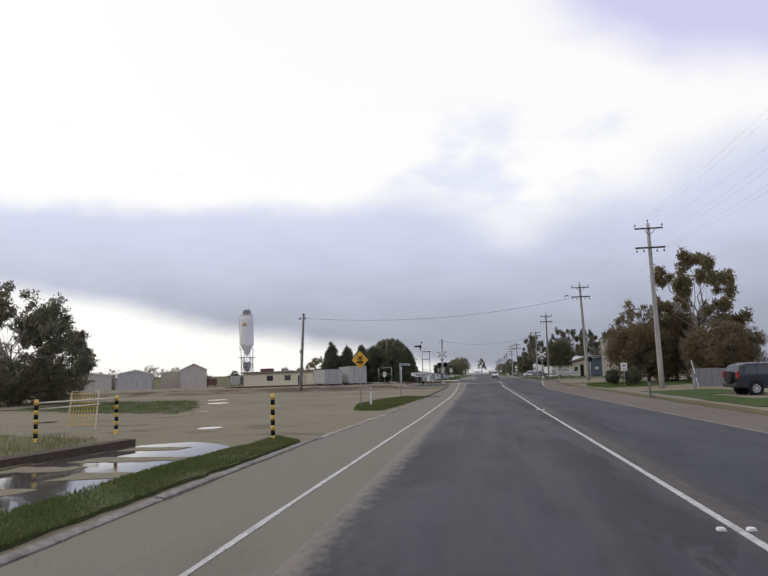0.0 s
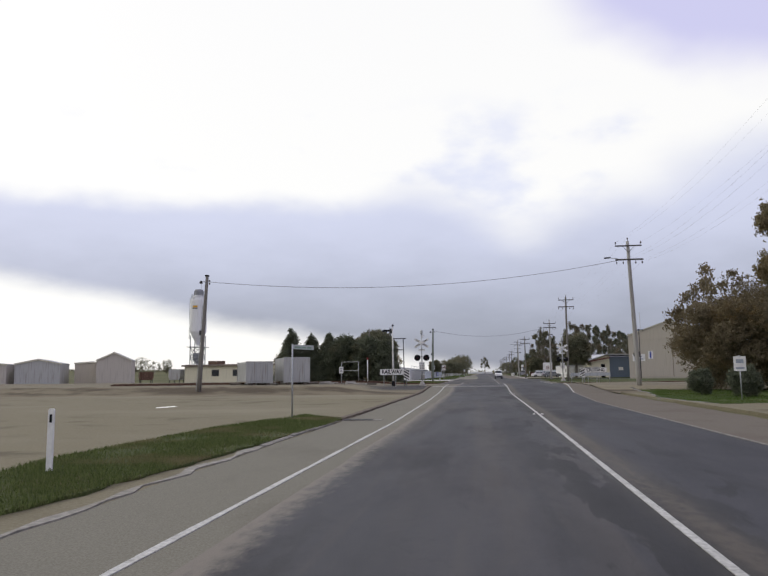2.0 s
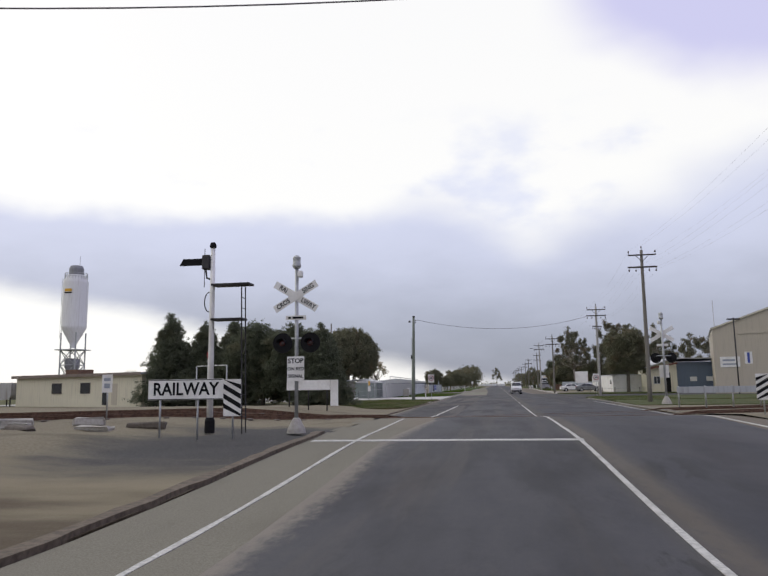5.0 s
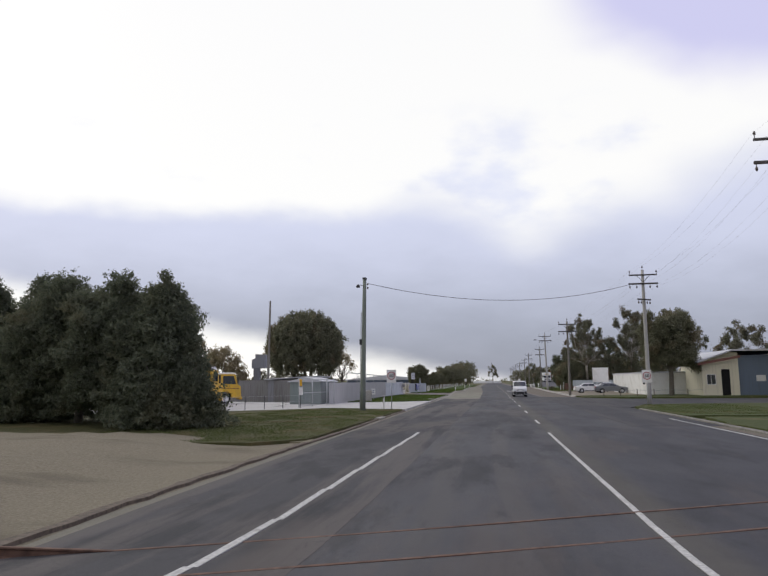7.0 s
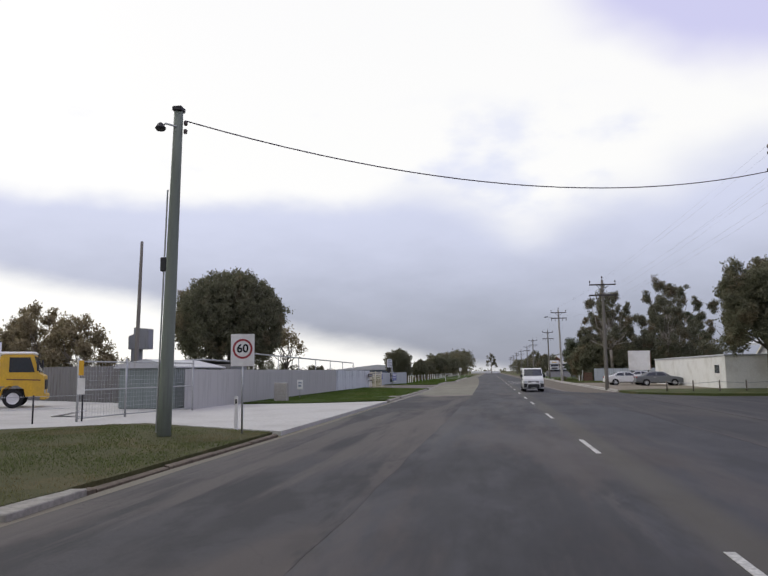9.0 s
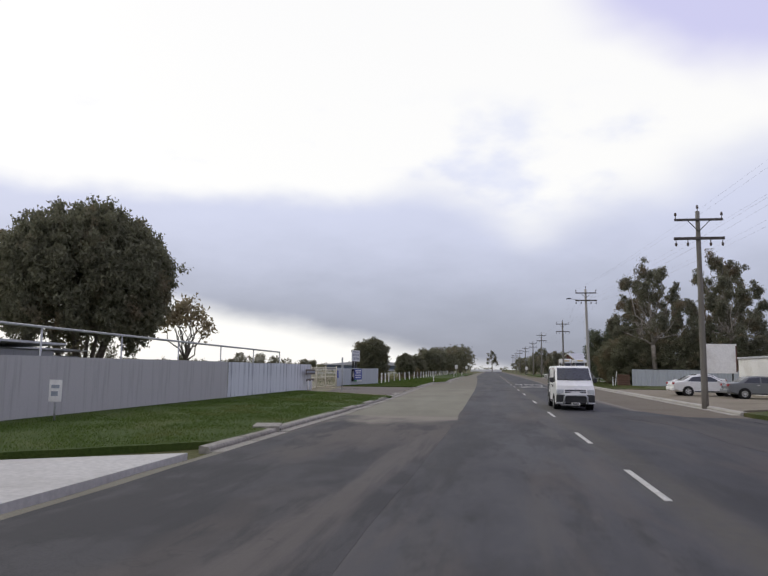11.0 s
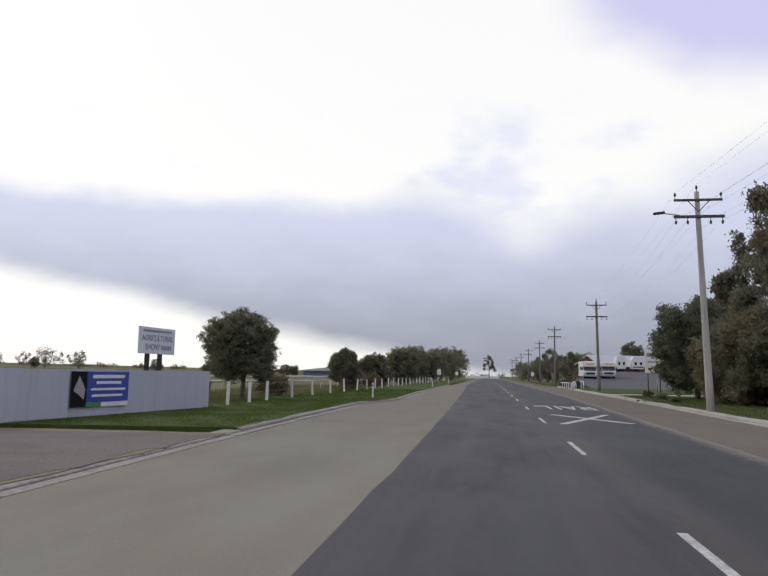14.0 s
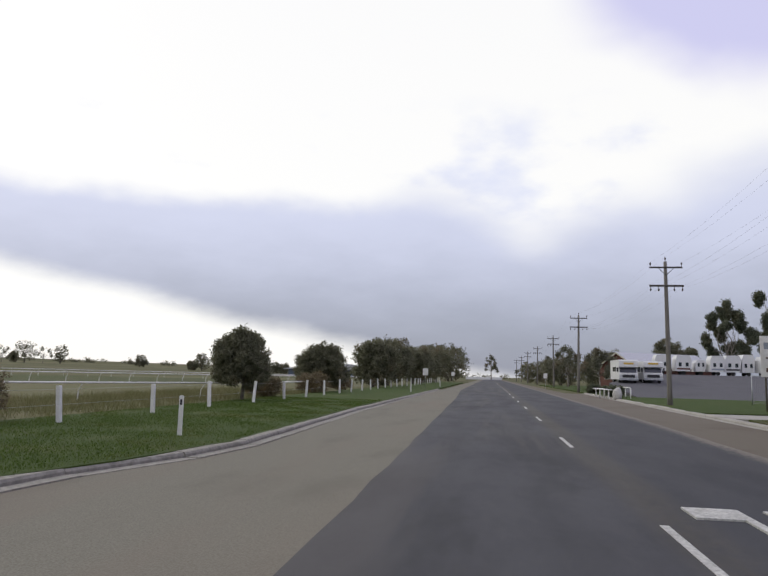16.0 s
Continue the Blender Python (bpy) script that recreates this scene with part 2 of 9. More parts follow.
M["house_pale"] = streaked("pale_weatherboard", (0.5, 0.46, 0.4), (0.28, 0.24, 0.2), 0.8, amount=0.4)
M["house_white"] = streaked("white_render", (0.72, 0.72, 0.71), (0.45, 0.43, 0.4), 0.7, amount=0.35)
M["roof_iron"] = streaked("roof_iron", (0.5, 0.51, 0.53), (0.28, 0.24, 0.21), 0.45, 0.2, amount=0.5)
M["roof_brown"] = streaked("brown_roof", (0.2, 0.16, 0.13), (0.1, 0.08, 0.07), 0.7, amount=0.5)
M["brick_red"] = plain("red_brick", (0.15, 0.068, 0.052), 0.85, 0.25, 12.0, 1.0)
M["glass_dark"] = plain("window_glass", (0.025, 0.03, 0.035), 0.08, 0.1, spec=0.8)
M["silo_white"] = streaked("silo_paint", (0.75, 0.75, 0.74), (0.5, 0.47, 0.43), 0.45, amount=0.4)
M["truck_yellow"] = plain("truck_yellow", (0.66, 0.4, 0.03), 0.35, 0.08, dirt=(0.35, 0.23, 0.06))
M["car_white"] = plain("car_white", (0.78, 0.78, 0.77), 0.2, 0.03, dirt=(0.62, 0.6, 0.56), spec=0.6)
M["car_dark"] = plain("car_dark_blue", (0.016, 0.018, 0.028), 0.22, 0.1, spec=0.6)
M["car_grey"] = plain("car_grey", (0.16, 0.17, 0.18), 0.25, 0.06, spec=0.6)
M["chrome"] = plain("polished_alloy", (0.78, 0.78, 0.78), 0.3, 0.05, metal=0.3)
M["tan_brown"] = plain("brown_gravel", (0.155, 0.135, 0.107), 0.95, 0.22, 26.0, 0.45, bump=0.01, dirt=(0.118, 0.096, 0.076), spec=0.2)
M["edge_board"] = plain("brown_earth_edge", (0.12, 0.095, 0.068), 0.95, 0.3, 9.0, 1.6, bump=0.02, dirt=(0.085, 0.068, 0.052))
M["tyre"] = plain("tyre_rubber", (0.02, 0.02, 0.02), 0.85, 0.2)
M["rim"] = plain("alloy_rim", (0.62, 0.62, 0.63), 0.35, 0.06, metal=0.25)
M["plastic_dark"] = plain("dark_plastic", (0.03, 0.03, 0.032), 0.6, 0.15)
M["lamp_unlit"] = plain("unlit_lens", (0.05, 0.012, 0.012), 0.2, 0.05)
M["lamp_red"] = plain("red_lens", (0.35, 0.02, 0.02), 0.2, 0.05)
M["lamp_clear"] = plain("clear_lens", (0.6, 0.62, 0.63), 0.1, 0.05)
M["sleeper"] = plain("old_timber", (0.14, 0.12, 0.1), 0.95, 0.25, 7.0, 1.5, bump=0.01)
M["post_white"] = plain("white_post", (0.75, 0.74, 0.71), 0.6, 0.06, 12.0, 2.0, dirt=(0.4, 0.36, 0.3))


def ground_mats():
    k = Nodes("asphalt")
    x = k.axis(0)
    grain, patch, worn = k.noise(60.0, 3), k.noise(0.5, 6, 0.62, stretch=(1, 0.3, 1)), k.noise(0.16, 4, stretch=(3.0, 0.25, 1), off=9)
    fleck, blot = k.noise(7.0, 4, 0.65, stretch=(1, 0.5, 1), off=2), k.noise(0.22, 6, 0.65, stretch=(1.4, 0.35, 1), off=14)
    col = k.mix(k.ramp(grain, 0.25, 0.75), (0.0365, 0.0370, 0.0415), (0.0610, 0.0600, 0.0660))
    col = k.mix(k.ramp(fleck, 0.5, 0.75, 0.0, 0.35), col, (0.0700, 0.0670, 0.0650))
    col = k.mix(k.ramp(patch, 0.5, 0.68, 0.0, 0.55), col, (0.0290, 0.0294, 0.0330))
    col = k.mix(k.ramp(blot, 0.49, 0.6, 0.0, 0.8), col, (0.0270, 0.0268, 0.0285))
    streak = k.noise(0.3, 5, 0.6, stretch=(3.2, 0.16, 1), off=31)
    col = k.mix(k.ramp(streak, 0.5, 0.62, 0.0, 0.6), col, (0.0740, 0.0670, 0.0620))
    # the other lane is mixed to a darker grey past the centre line
    dark_lane = k.ramp(k.math("MULTIPLY_ADD", fleck, 0.3, x), 2.3, 2.6, 0.0, 0.85)
    col = k.mix(dark_lane, col, k.mix(k.ramp(grain, 0.25, 0.75), (0.0250, 0.0255, 0.0300), (0.0440, 0.0440, 0.0500)))
    # tyres polish two darker lanes; dust gathers along the centre line and the edges
    for a in (-0.85, 1.0, 3.75, 5.4):
        lane = k.ramp(k.math("ABSOLUTE", k.math("SUBTRACT", x, a)), 0.5, 0.1)
        col = k.mix(k.math("MULTIPLY", lane, k.ramp(worn, 0.35, 0.7, 0.1, 0.5)), col, (0.0300, 0.0303, 0.0338))
    # the tired seal round the crossing and the side street: dark and rusty blotches, old tar
    yy = k.axis(1)
    tired = k.math("MULTIPLY", k.ramp(yy, 100.0, 116.0, 0.25, 1.0), k.ramp(yy, 197.0, 192.0))
    tar, rusty = k.noise(0.55, 7, 0.68, stretch=(1.5, 0.32, 1), off=17), k.noise(0.24, 6, 0.66, stretch=(1.9, 0.3, 1), off=26)
    col = k.mix(k.math("MULTIPLY", tired, k.ramp(tar, 0.5, 0.6, 0.0, 0.8)), col, (0.0215, 0.0215, 0.0240))
    col = k.mix(k.math("MULTIPLY", tired, k.ramp(rusty, 0.5, 0.62, 0.0, 0.5)), col, (0.0780, 0.0640, 0.0560))
    beside = k.ramp(k.math("ABSOLUTE", k.math("SUBTRACT", x, 2.5)), 1.9, 0.9)
    col = k.mix(k.math("MULTIPLY", k.math("MULTIPLY", beside, k.ramp(yy, 100.0, 92.0)), k.ramp(k.noise(0.3, 6, 0.66, stretch=(1.5, 0.35, 1), off=44), 0.495, 0.525, 0.0, 0.9)), col, (0.0190, 0.0190, 0.0205))
    crack = k.ramp(k.math("ABSOLUTE", k.math("SUBTRACT", k.noise(0.8, 4, 0.6, stretch=(1.2, 0.45, 1), off=52), 0.5)), 0.0, 0.012, 0.3, 0.0)
    col = k.mix(k.math("MULTIPLY", k.math("MULTIPLY", crack, k.ramp(yy, 100.0, 92.0)), k.ramp(worn, 0.42, 0.6)), col, (0.0170, 0.0170, 0.0185))
    mid = k.ramp(k.math("ABSOLUTE", k.math("SUBTRACT", x, 2.45)), 0.6, 0.1)
    col = k.mix(k.math("MULTIPLY", mid, k.ramp(k.math("MULTIPLY_ADD", fleck, 0.5, worn), 0.45, 0.85, 0.1, 0.8)), col, (0.0720, 0.0640, 0.0500))
    band = k.ramp(k.math("ABSOLUTE", k.math("SUBTRACT", x, k.math("MULTIPLY_ADD", patch, 0.45, 2.28))), 0.27, 0.08)
    band = k.math("MULTIPLY", band, k.math("MULTIPLY", k.ramp(k.math("ADD", worn, fleck), 0.7, 1.1, 0.25, 0.95), k.ramp(k.axis(1), 112.0, 104.0)))
    col = k.mix(band, col, (0.0880, 0.0740, 0.0580))
    at = k.t.nodes.new("ShaderNodeAttribute")
    at.attribute_name = "dust"
    dust = k.math("MULTIPLY_ADD", k.math("SUBTRACT", fleck, 0.5), 0.9, k.math("MULTIPLY_ADD", k.math("SUBTRACT", patch, 0.5), 0.9, at.outputs["Fac"]))
    col = k.mix(k.ramp(dust, 0.3, 1.0), col, (0.1900, 0.1680, 0.1360))
    M["asphalt"] = k.done(col, k.ramp(patch, 0.3, 0.8, 0.72, 0.9), k.math("ADD", grain, fleck), 0.007, spec=0.4)

    k = Nodes("old_asphalt")
    grain, patch, big = k.noise(50.0, 3), k.noise(0.55, 6, stretch=(1, 0.5, 1)), k.noise(0.13, 4, stretch=(1.6, 0.5, 1), off=3)
    col = k.mix(k.ramp(grain, 0.25, 0.75), (0.0344, 0.0340, 0.0361), (0.0582, 0.0564, 0.0590))
    tar = k.noise(0.55, 7, 0.68, stretch=(1.5, 0.32, 1), off=17)
    col = k.mix(k.ramp(patch, 0.48, 0.58, 0.0, 0.8), col, (0.0225, 0.0222, 0.0245))
    col = k.mix(k.ramp(big, 0.48, 0.6, 0.0, 0.85), col, (0.0820, 0.0700, 0.0610))
    col = k.mix(k.ramp(tar, 0.51, 0.6, 0.0, 0.75), col, (0.0215, 0.0215, 0.0240))
    streak = k.noise(0.35, 5, 0.6, stretch=(2.6, 0.16, 1), off=31)
    col = k.mix(k.ramp(streak, 0.49, 0.62, 0.0, 0.75), col, (0.1000, 0.0880, 0.0790))
    crack = k.ramp(k.math("ABSOLUTE", k.math("SUBTRACT", k.noise(0.9, 3, off=21), 0.5)), 0.0, 0.008, 0.35, 0.0)
    col = k.mix(crack, col, (0.0180, 0.0180, 0.0200))
    col = k.mix(k.ramp(k.axis(0), 2.6, 4.0, 0.0, 0.55), col, (0.0300, 0.0300, 0.0330))
    # the seal ends raggedly in tan gravel
    end = k.math("MULTIPLY_ADD", patch, 9.0, k.math("MULTIPLY_ADD", big, 6.0, k.axis(1)))
    end = k.math("MULTIPLY", k.ramp(end, 195.3, 198.3), k.ramp(k.axis(0), 0.5, -0.6))
    col = k.mix(end, col, (0.2000, 0.1780, 0.1440))
    M["asphalt_old"] = k.done(col, 0.85, grain, 0.008, spec=0.4)

    k = Nodes("tan_seal")
    grain, patch, big = k.noise(45.0, 3), k.noise(0.7, 5, stretch=(1, 0.35, 1)), k.noise(0.12, 4, stretch=(2.2, 0.35, 1), off=5)
    col = k.mix(k.ramp(grain, 0.25, 0.75), (0.152, 0.142, 0.110), (0.222, 0.211, 0.165))
    col = k.mix(k.ramp(patch, 0.5, 0.75, 0.0, 0.45), col, (0.122, 0.109, 0.084))
    col = k.mix(k.ramp(big, 0.48, 0.7, 0.0, 0.55), col, (0.196, 0.163, 0.126))
    pale = k.math("MULTIPLY", k.ramp(k.axis(1), 186.0, 200.0), k.ramp(k.axis(1), 248.0, 214.0))
    col = k.mix(k.math("MULTIPLY", pale, k.ramp(patch, 0.3, 0.6, 0.75, 0.35)), col, (0.246, 0.243, 0.188))
    M["tan"] = k.done(col, 0.95, grain, 0.008, spec=0.2)

    k = Nodes("yard_dirt")
    grain, patch, big = k.noise(18.0, 5), k.noise(0.5, 6, 0.6, stretch=(0.8, 1.0, 1)), k.noise(0.06, 5, 0.6, stretch=(0.8, 1.2, 1), off=8)
    col = k.mix(k.ramp(grain, 0.25, 0.75), (0.166, 0.146, 0.092), (0.228, 0.203, 0.134))
    col = k.mix(k.math("MULTIPLY", k.ramp(patch, 0.52, 0.66, 0.0, 0.8), k.ramp(big, 0.56, 0.44, 0.15, 1.0)), col, (0.108, 0.091, 0.058))
    col = k.mix(k.ramp(big, 0.5, 0.7, 0.0, 0.6), col, (0.262, 0.244, 0.172))
    M["dirt"] = k.done(col, 0.95, k.math("ADD", grain, patch), 0.03, spec=0.2)

    k = Nodes("dark_dirt")
    grain, patch = k.noise(16.0, 5), k.noise(0.5, 6)
    col = k.mix(k.ramp(grain, 0.25, 0.75), (0.058, 0.044, 0.033), (0.109, 0.085, 0.061))
    col = k.mix(k.ramp(patch, 0.5, 0.72, 0.0, 0.6), col, (0.129, 0.109, 0.078))
    M["dirt_dark"] = k.done(col, 0.95, grain, 0.04, spec=0.2)

    for name, a, b, c in (("grass", (0.042, 0.055, 0.017), (0.088, 0.104, 0.036), (0.145, 0.116, 0.058)),
                          ("grass_green", (0.034, 0.056, 0.010), (0.062, 0.094, 0.019), (0.088, 0.098, 0.03)),
                          ("grass_worn", (0.05, 0.053, 0.02), (0.094, 0.09, 0.038), (0.15, 0.112, 0.058)),
                          ("grass_dry", (0.095, 0.096, 0.042), (0.165, 0.16, 0.078), (0.16, 0.13, 0.07))):
        k = Nodes(name)
        grain, patch = k.noise(14.0, 6, 0.7), k.noise(0.45, 5, off=2)
        col = k.mix(k.ramp(grain, 0.25, 0.75), a, b)
        col = k.mix(k.ramp(patch, 0.5, 0.75, 0.0, 0.7), col, c)
        M[name] = k.done(col, 0.9, grain, 0.05, spec=0.15)

    k = Nodes("far_ground")
    grain, patch, big = k.noise(5.0, 6, 0.65), k.noise(0.05, 5, stretch=(0.4, 1, 1)), k.noise(0.008, 4, stretch=(0.5, 1.5, 1), off=6)
    col = k.mix(k.ramp(grain, 0.25, 0.75), (0.061, 0.068, 0.024), (0.116, 0.112, 0.048))
    col = k.mix(k.ramp(patch, 0.48, 0.68, 0.0, 0.7), col, (0.136, 0.136, 0.065))
    col = k.mix(k.ramp(big, 0.48, 0.66, 0.0, 0.7), col, (0.170, 0.150, 0.082))
    M["ground"] = k.done(col, 0.95, grain, 0.05, spec=0.15)

    k = Nodes("puddle_water")
    M["water"] = k.done((0.085, 0.08, 0.07), 0.05, k.noise(3.0, 2), 0.001, spec=0.9)


ground_mats()


# ---- building blocks ----
def mesh_of(bm, name, material, smooth=False):
    me = bpy.data.meshes.new(name)
    bmesh.ops.recalc_face_normals(bm, faces=bm.faces[:])
    bm.to_mesh(me)
    bm.free()
    for m in (material if isinstance(material, (list, tuple)) else [material]):
        me.materials.append(M[m] if isinstance(m, str) else m)
    if smooth:
        me.polygons.foreach_set("use_smooth", [True] * len(me.polygons))
    return me


def part(name, bm, material, parent, label="", smooth=False):
    ob = new(name, mesh_of(bm, name, material, smooth))
    ob.parent = parent
    return tagged(ob, label)


def part_of(name, me, parent, m=None, label=""):
    """A further part on a mesh that is there already."""
    ob = new(name, me)
    ob.parent = parent
    if m is not None:
        ob.matrix_basis = m
    return tagged(ob, label)


def thing(name, at, label, category, group="", rz=0.0):
    ob = new(name)
    ob.empty_display_size = 0.2
    ob.matrix_basis = pose(*at, 0, 0, rz)
    return tagged(ob, label, category, group)


def setting(name, bm, material, label, category, smooth=False):
    ob = new(name, mesh_of(bm, name, material, smooth))
    return tagged(ob, label, category, kind="structure")


def box(bm, x0, y0, z0, x1, y1, z1, bevel=0.0, m=None, mat=0):
    g = bmesh.ops.create_cube(bm, size=1.0)["verts"]
    for v in g:
        v.co = Vector(((x0 + x1) / 2 + v.co.x * (x1 - x0), (y0 + y1) / 2 + v.co.y * (y1 - y0), (z0 + z1) / 2 + v.co.z * (z1 - z0)))
    faces = list({f for v in g for f in v.link_faces})
    for f in faces:
        f.material_index = mat
    if bevel:
        es = list({e for v in g for e in v.link_edges})
        r = bmesh.ops.bevel(bm, geom=es, offset=bevel, segments=1, affect="EDGES", clamp_overlap=True)
        g = list({v for f in r["faces"] for v in f.verts} | {v for v in g if v.is_valid})
    if m is not None:
        bmesh.ops.transform(bm, matrix=m, verts=g)
    return g


def tube(bm, points, radii, seg=8, cap=True, mat=0):
    """A round bar along points; one radius or one for each point."""
    if not isinstance(radii, (list, tuple)):
        radii = [radii] * len(points)
    pts, rings = [Vector(p) for p in points], []
    a = None
    for i, p in enumerate(pts):
        d = (pts[min(i + 1, len(pts) - 1)] - pts[max(i - 1, 0)]).normalized()
        if a is None:
            a = Vector((0, 0, 1)) if abs(d.z) < 0.9 else Vector((1, 0, 0))
        a = (a - d * a.dot(d)).normalized()
        b = d.cross(a)
        rings.append([bm.verts.new(p + (a * math.cos(t) + b * math.sin(t)) * radii[i]) for t in (2 * math.pi * k / seg for k in range(seg))])
    for r, s in zip(rings, rings[1:]):
        for k in range(seg):
            f = bm.faces.new((r[k], r[(k + 1) % seg], s[(k + 1) % seg], s[k]))
            f.material_index = mat
    if cap:
        for r in (rings[0], rings[-1]):
            bm.faces.new(r).material_index = mat


def lathe(bm, profile, seg=16, m=None, mat=0, cap=True):
    """A round body about z from (radius, height) pairs."""
    rings = []
    for r, z in profile:
        rings.append([bm.verts.new((r * math.cos(2 * math.pi * k / seg), r * math.sin(2 * math.pi * k / seg), z)) for k in range(seg)])
    fs = []
    for a, b in zip(rings, rings[1:]):
        for k in range(seg):
            fs.append(bm.faces.new((a[k], a[(k + 1) % seg], b[(k + 1) % seg], b[k])))
    if cap:
        fs += [bm.faces.new(rings[0]), bm.faces.new(rings[-1])]
    for f in fs:
        f.material_index = mat
    if m is not None:
        bmesh.ops.transform(bm, matrix=m, verts=[v for r in rings for v in r])


def prism(bm, outline, y0, y1, m=None, mat=0):
    """A solid with an x-z outline, from y0 to y1."""
    a = [bm.verts.new((x, y0, z)) for x, z in outline]
    b = [bm.verts.new((x, y1, z)) for x, z in outline]
    n = len(outline)
    fs = [bm.faces.new(a), bm.faces.new(b[::-1])] + [bm.faces.new((a[i], b[i], b[(i + 1) % n], a[(i + 1) % n])) for i in range(n)]
    for f in fs:
        f.material_index = mat
    if m is not None:
        bmesh.ops.transform(bm, matrix=m, verts=a + b)
    return a + b


def bm_new():
    return bmesh.new()


def slab(bm, outline, z0, z1):
    """A flat piece with an x-y outline, from z0 to z1."""
    a = [bm.verts.new((x, y, z1)) for x, y in outline]
    b = [bm.verts.new((x, y, z0)) for x, y in outline]
    n = len(outline)
    bm.faces.new(a)
    bm.faces.new(b[::-1])
    for i in range(n):
        bm.faces.new((a[i], b[i], b[(i + 1) % n], a[(i + 1) % n]))


def ragged(points, step, amount, rng):
    """A closed outline, cut into short pieces with an uneven line."""
    out = []
    for (x0, y0), (x1, y1) in zip(points, points[1:] + points[:1]):
        d = math.hypot(x1 - x0, y1 - y0)
        n = max(1, min(160, int(d / step)))
        for i in range(n):
            s = i / n
            a = amount if i else amount * 0.3
            out.append((x0 + (x1 - x0) * s + rng.uniform(-a, a), y0 + (y1 - y0) * s + rng.uniform(-a, a)))
    return out

# ---- ground, road, verges ----
rng = random.Random(7)
bm = bm_new()
bmesh.ops.create_grid(bm, x_segments=104, y_segments=104, size=2600)
def far_rise(x, y):
    """The paddocks climb slowly away from the road on the race-track side."""
    return 9.0 * min(1.0, max(0.0, (-x - 150) / 650)) + 4.5 * min(1.0, max(0.0, (y - 700) / 600)) * min(1.0, max(0.0, (-x - 40) / 200))


for v in bm.verts:
    v.co += Vector((0, 900, -0.05))
    v.co.z += far_rise(v.co.x, v.co.y)
setting("ground", bm, "ground", "flat open paddocks of green and dry grass", "ground")


def soft(a, c, v):
    t = min(1.0, max(0.0, (v - a) / (c - a)))
    return t * t * (3 - 2 * t)


def hump(y):
    """The road climbs a little over the railway."""
    return 0.36 * soft(84, 99, y) * (1 - soft(107, 118, y))


def level(x, y):
    """Height of the ground round the crossing: the railway yard lies higher than the dirt yard."""
    far = 0.62 * soft(84.6, 88.6, y - 0.12 * (max(x, -20.0) + 14)) * (1 - 0.55 * soft(118, 132, y))
    w = soft(-8.0, -13.5, x) if x < 0 else 0.0
    return hump(y) * (1 - w) + far * w


def strip(name, left, right, y0, y1, z, material, label, category, step=2.0, wobble=0.06, depth=0.25, dusty=None):
    """A strip along the road between two lines, x as functions of y, with uneven edges."""
    b, r = bm_new(), random.Random(sum(ord(c) for c in name))
    n = max(2, int((y1 - y0) / step))
    rows, layer = [], b.verts.layers.float.new("dust") if dusty else None
    for i in range(n + 1):
        y = y0 + (y1 - y0) * i / n
        xl, xr = left(y) + r.uniform(-wobble, wobble), right(y) + r.uniform(-wobble, wobble)
        cols = ((xl, z - depth), (xl, z), (xr, z), (xr, z - depth))
        if dusty:
            wl, wr = dusty(y)
            cols = ((xl, z - depth), (xl, z), (xl + 0.15, z), (xl + 0.75, z), (xr - 1.0, z), (xr - 0.2, z), (xr, z), (xr, z - depth))
        rows.append([b.verts.new((x, y, zz + hump(y))) for x, zz in cols])
        if dusty:
            for v, d in zip(rows[-1], (wl, wl, 0.8 * wl, 0, 0, 0.8 * wr, wr, wr)):
                v[layer] = d
    for p, q in zip(rows, rows[1:]):
        for k in range(len(p) - 1):
            b.faces.new((p[k], p[k + 1], q[k + 1], q[k]))
    b.faces.new(rows[0])
    b.faces.new(rows[-1])
    return setting(name, b, material, label, category)


def lerp(*pts):
    """x as a function of y, straight between the given (y, x)."""
    ys, xs = [p[0] for p in pts], [p[1] for p in pts]
    return lambda y: float(np.interp(y, ys, xs))


ASPH_L = lerp((-40, -2.65), (60, -2.5), (96, -2.8), (110, -2.3), (190, -1.45), (225, -1.55), (255, -1.95), (300, -2.7), (330, -3.6))
ASPH_R = lerp((-40, 6.6), (20, 6.9), (45, 6.3), (70, 6.1), (90, 7.2), (100, 7.7), (118, 9.6), (190, 9.0), (197, 6.4), (225, 6.0), (270, 7.0), (330, 7.2))
KERB_L = lerp((-40, -5.9), (20, -5.5), (35, -4.95), (97, -4.95), (100, -5.2), (118, -6.3), (190, -6.05), (206, -6.2), (228, -6.85), (250, -7.15), (253, -6.2), (256, -5.75), (272, -6.3), (330, -6.4))
KERB_R = lerp((-40, 9.6), (50, 9.6), (120, 10.0), (200, 10.1), (240, 10.3), (270, 11.0), (330, 11.8))
C2 = 2.21   # centre line

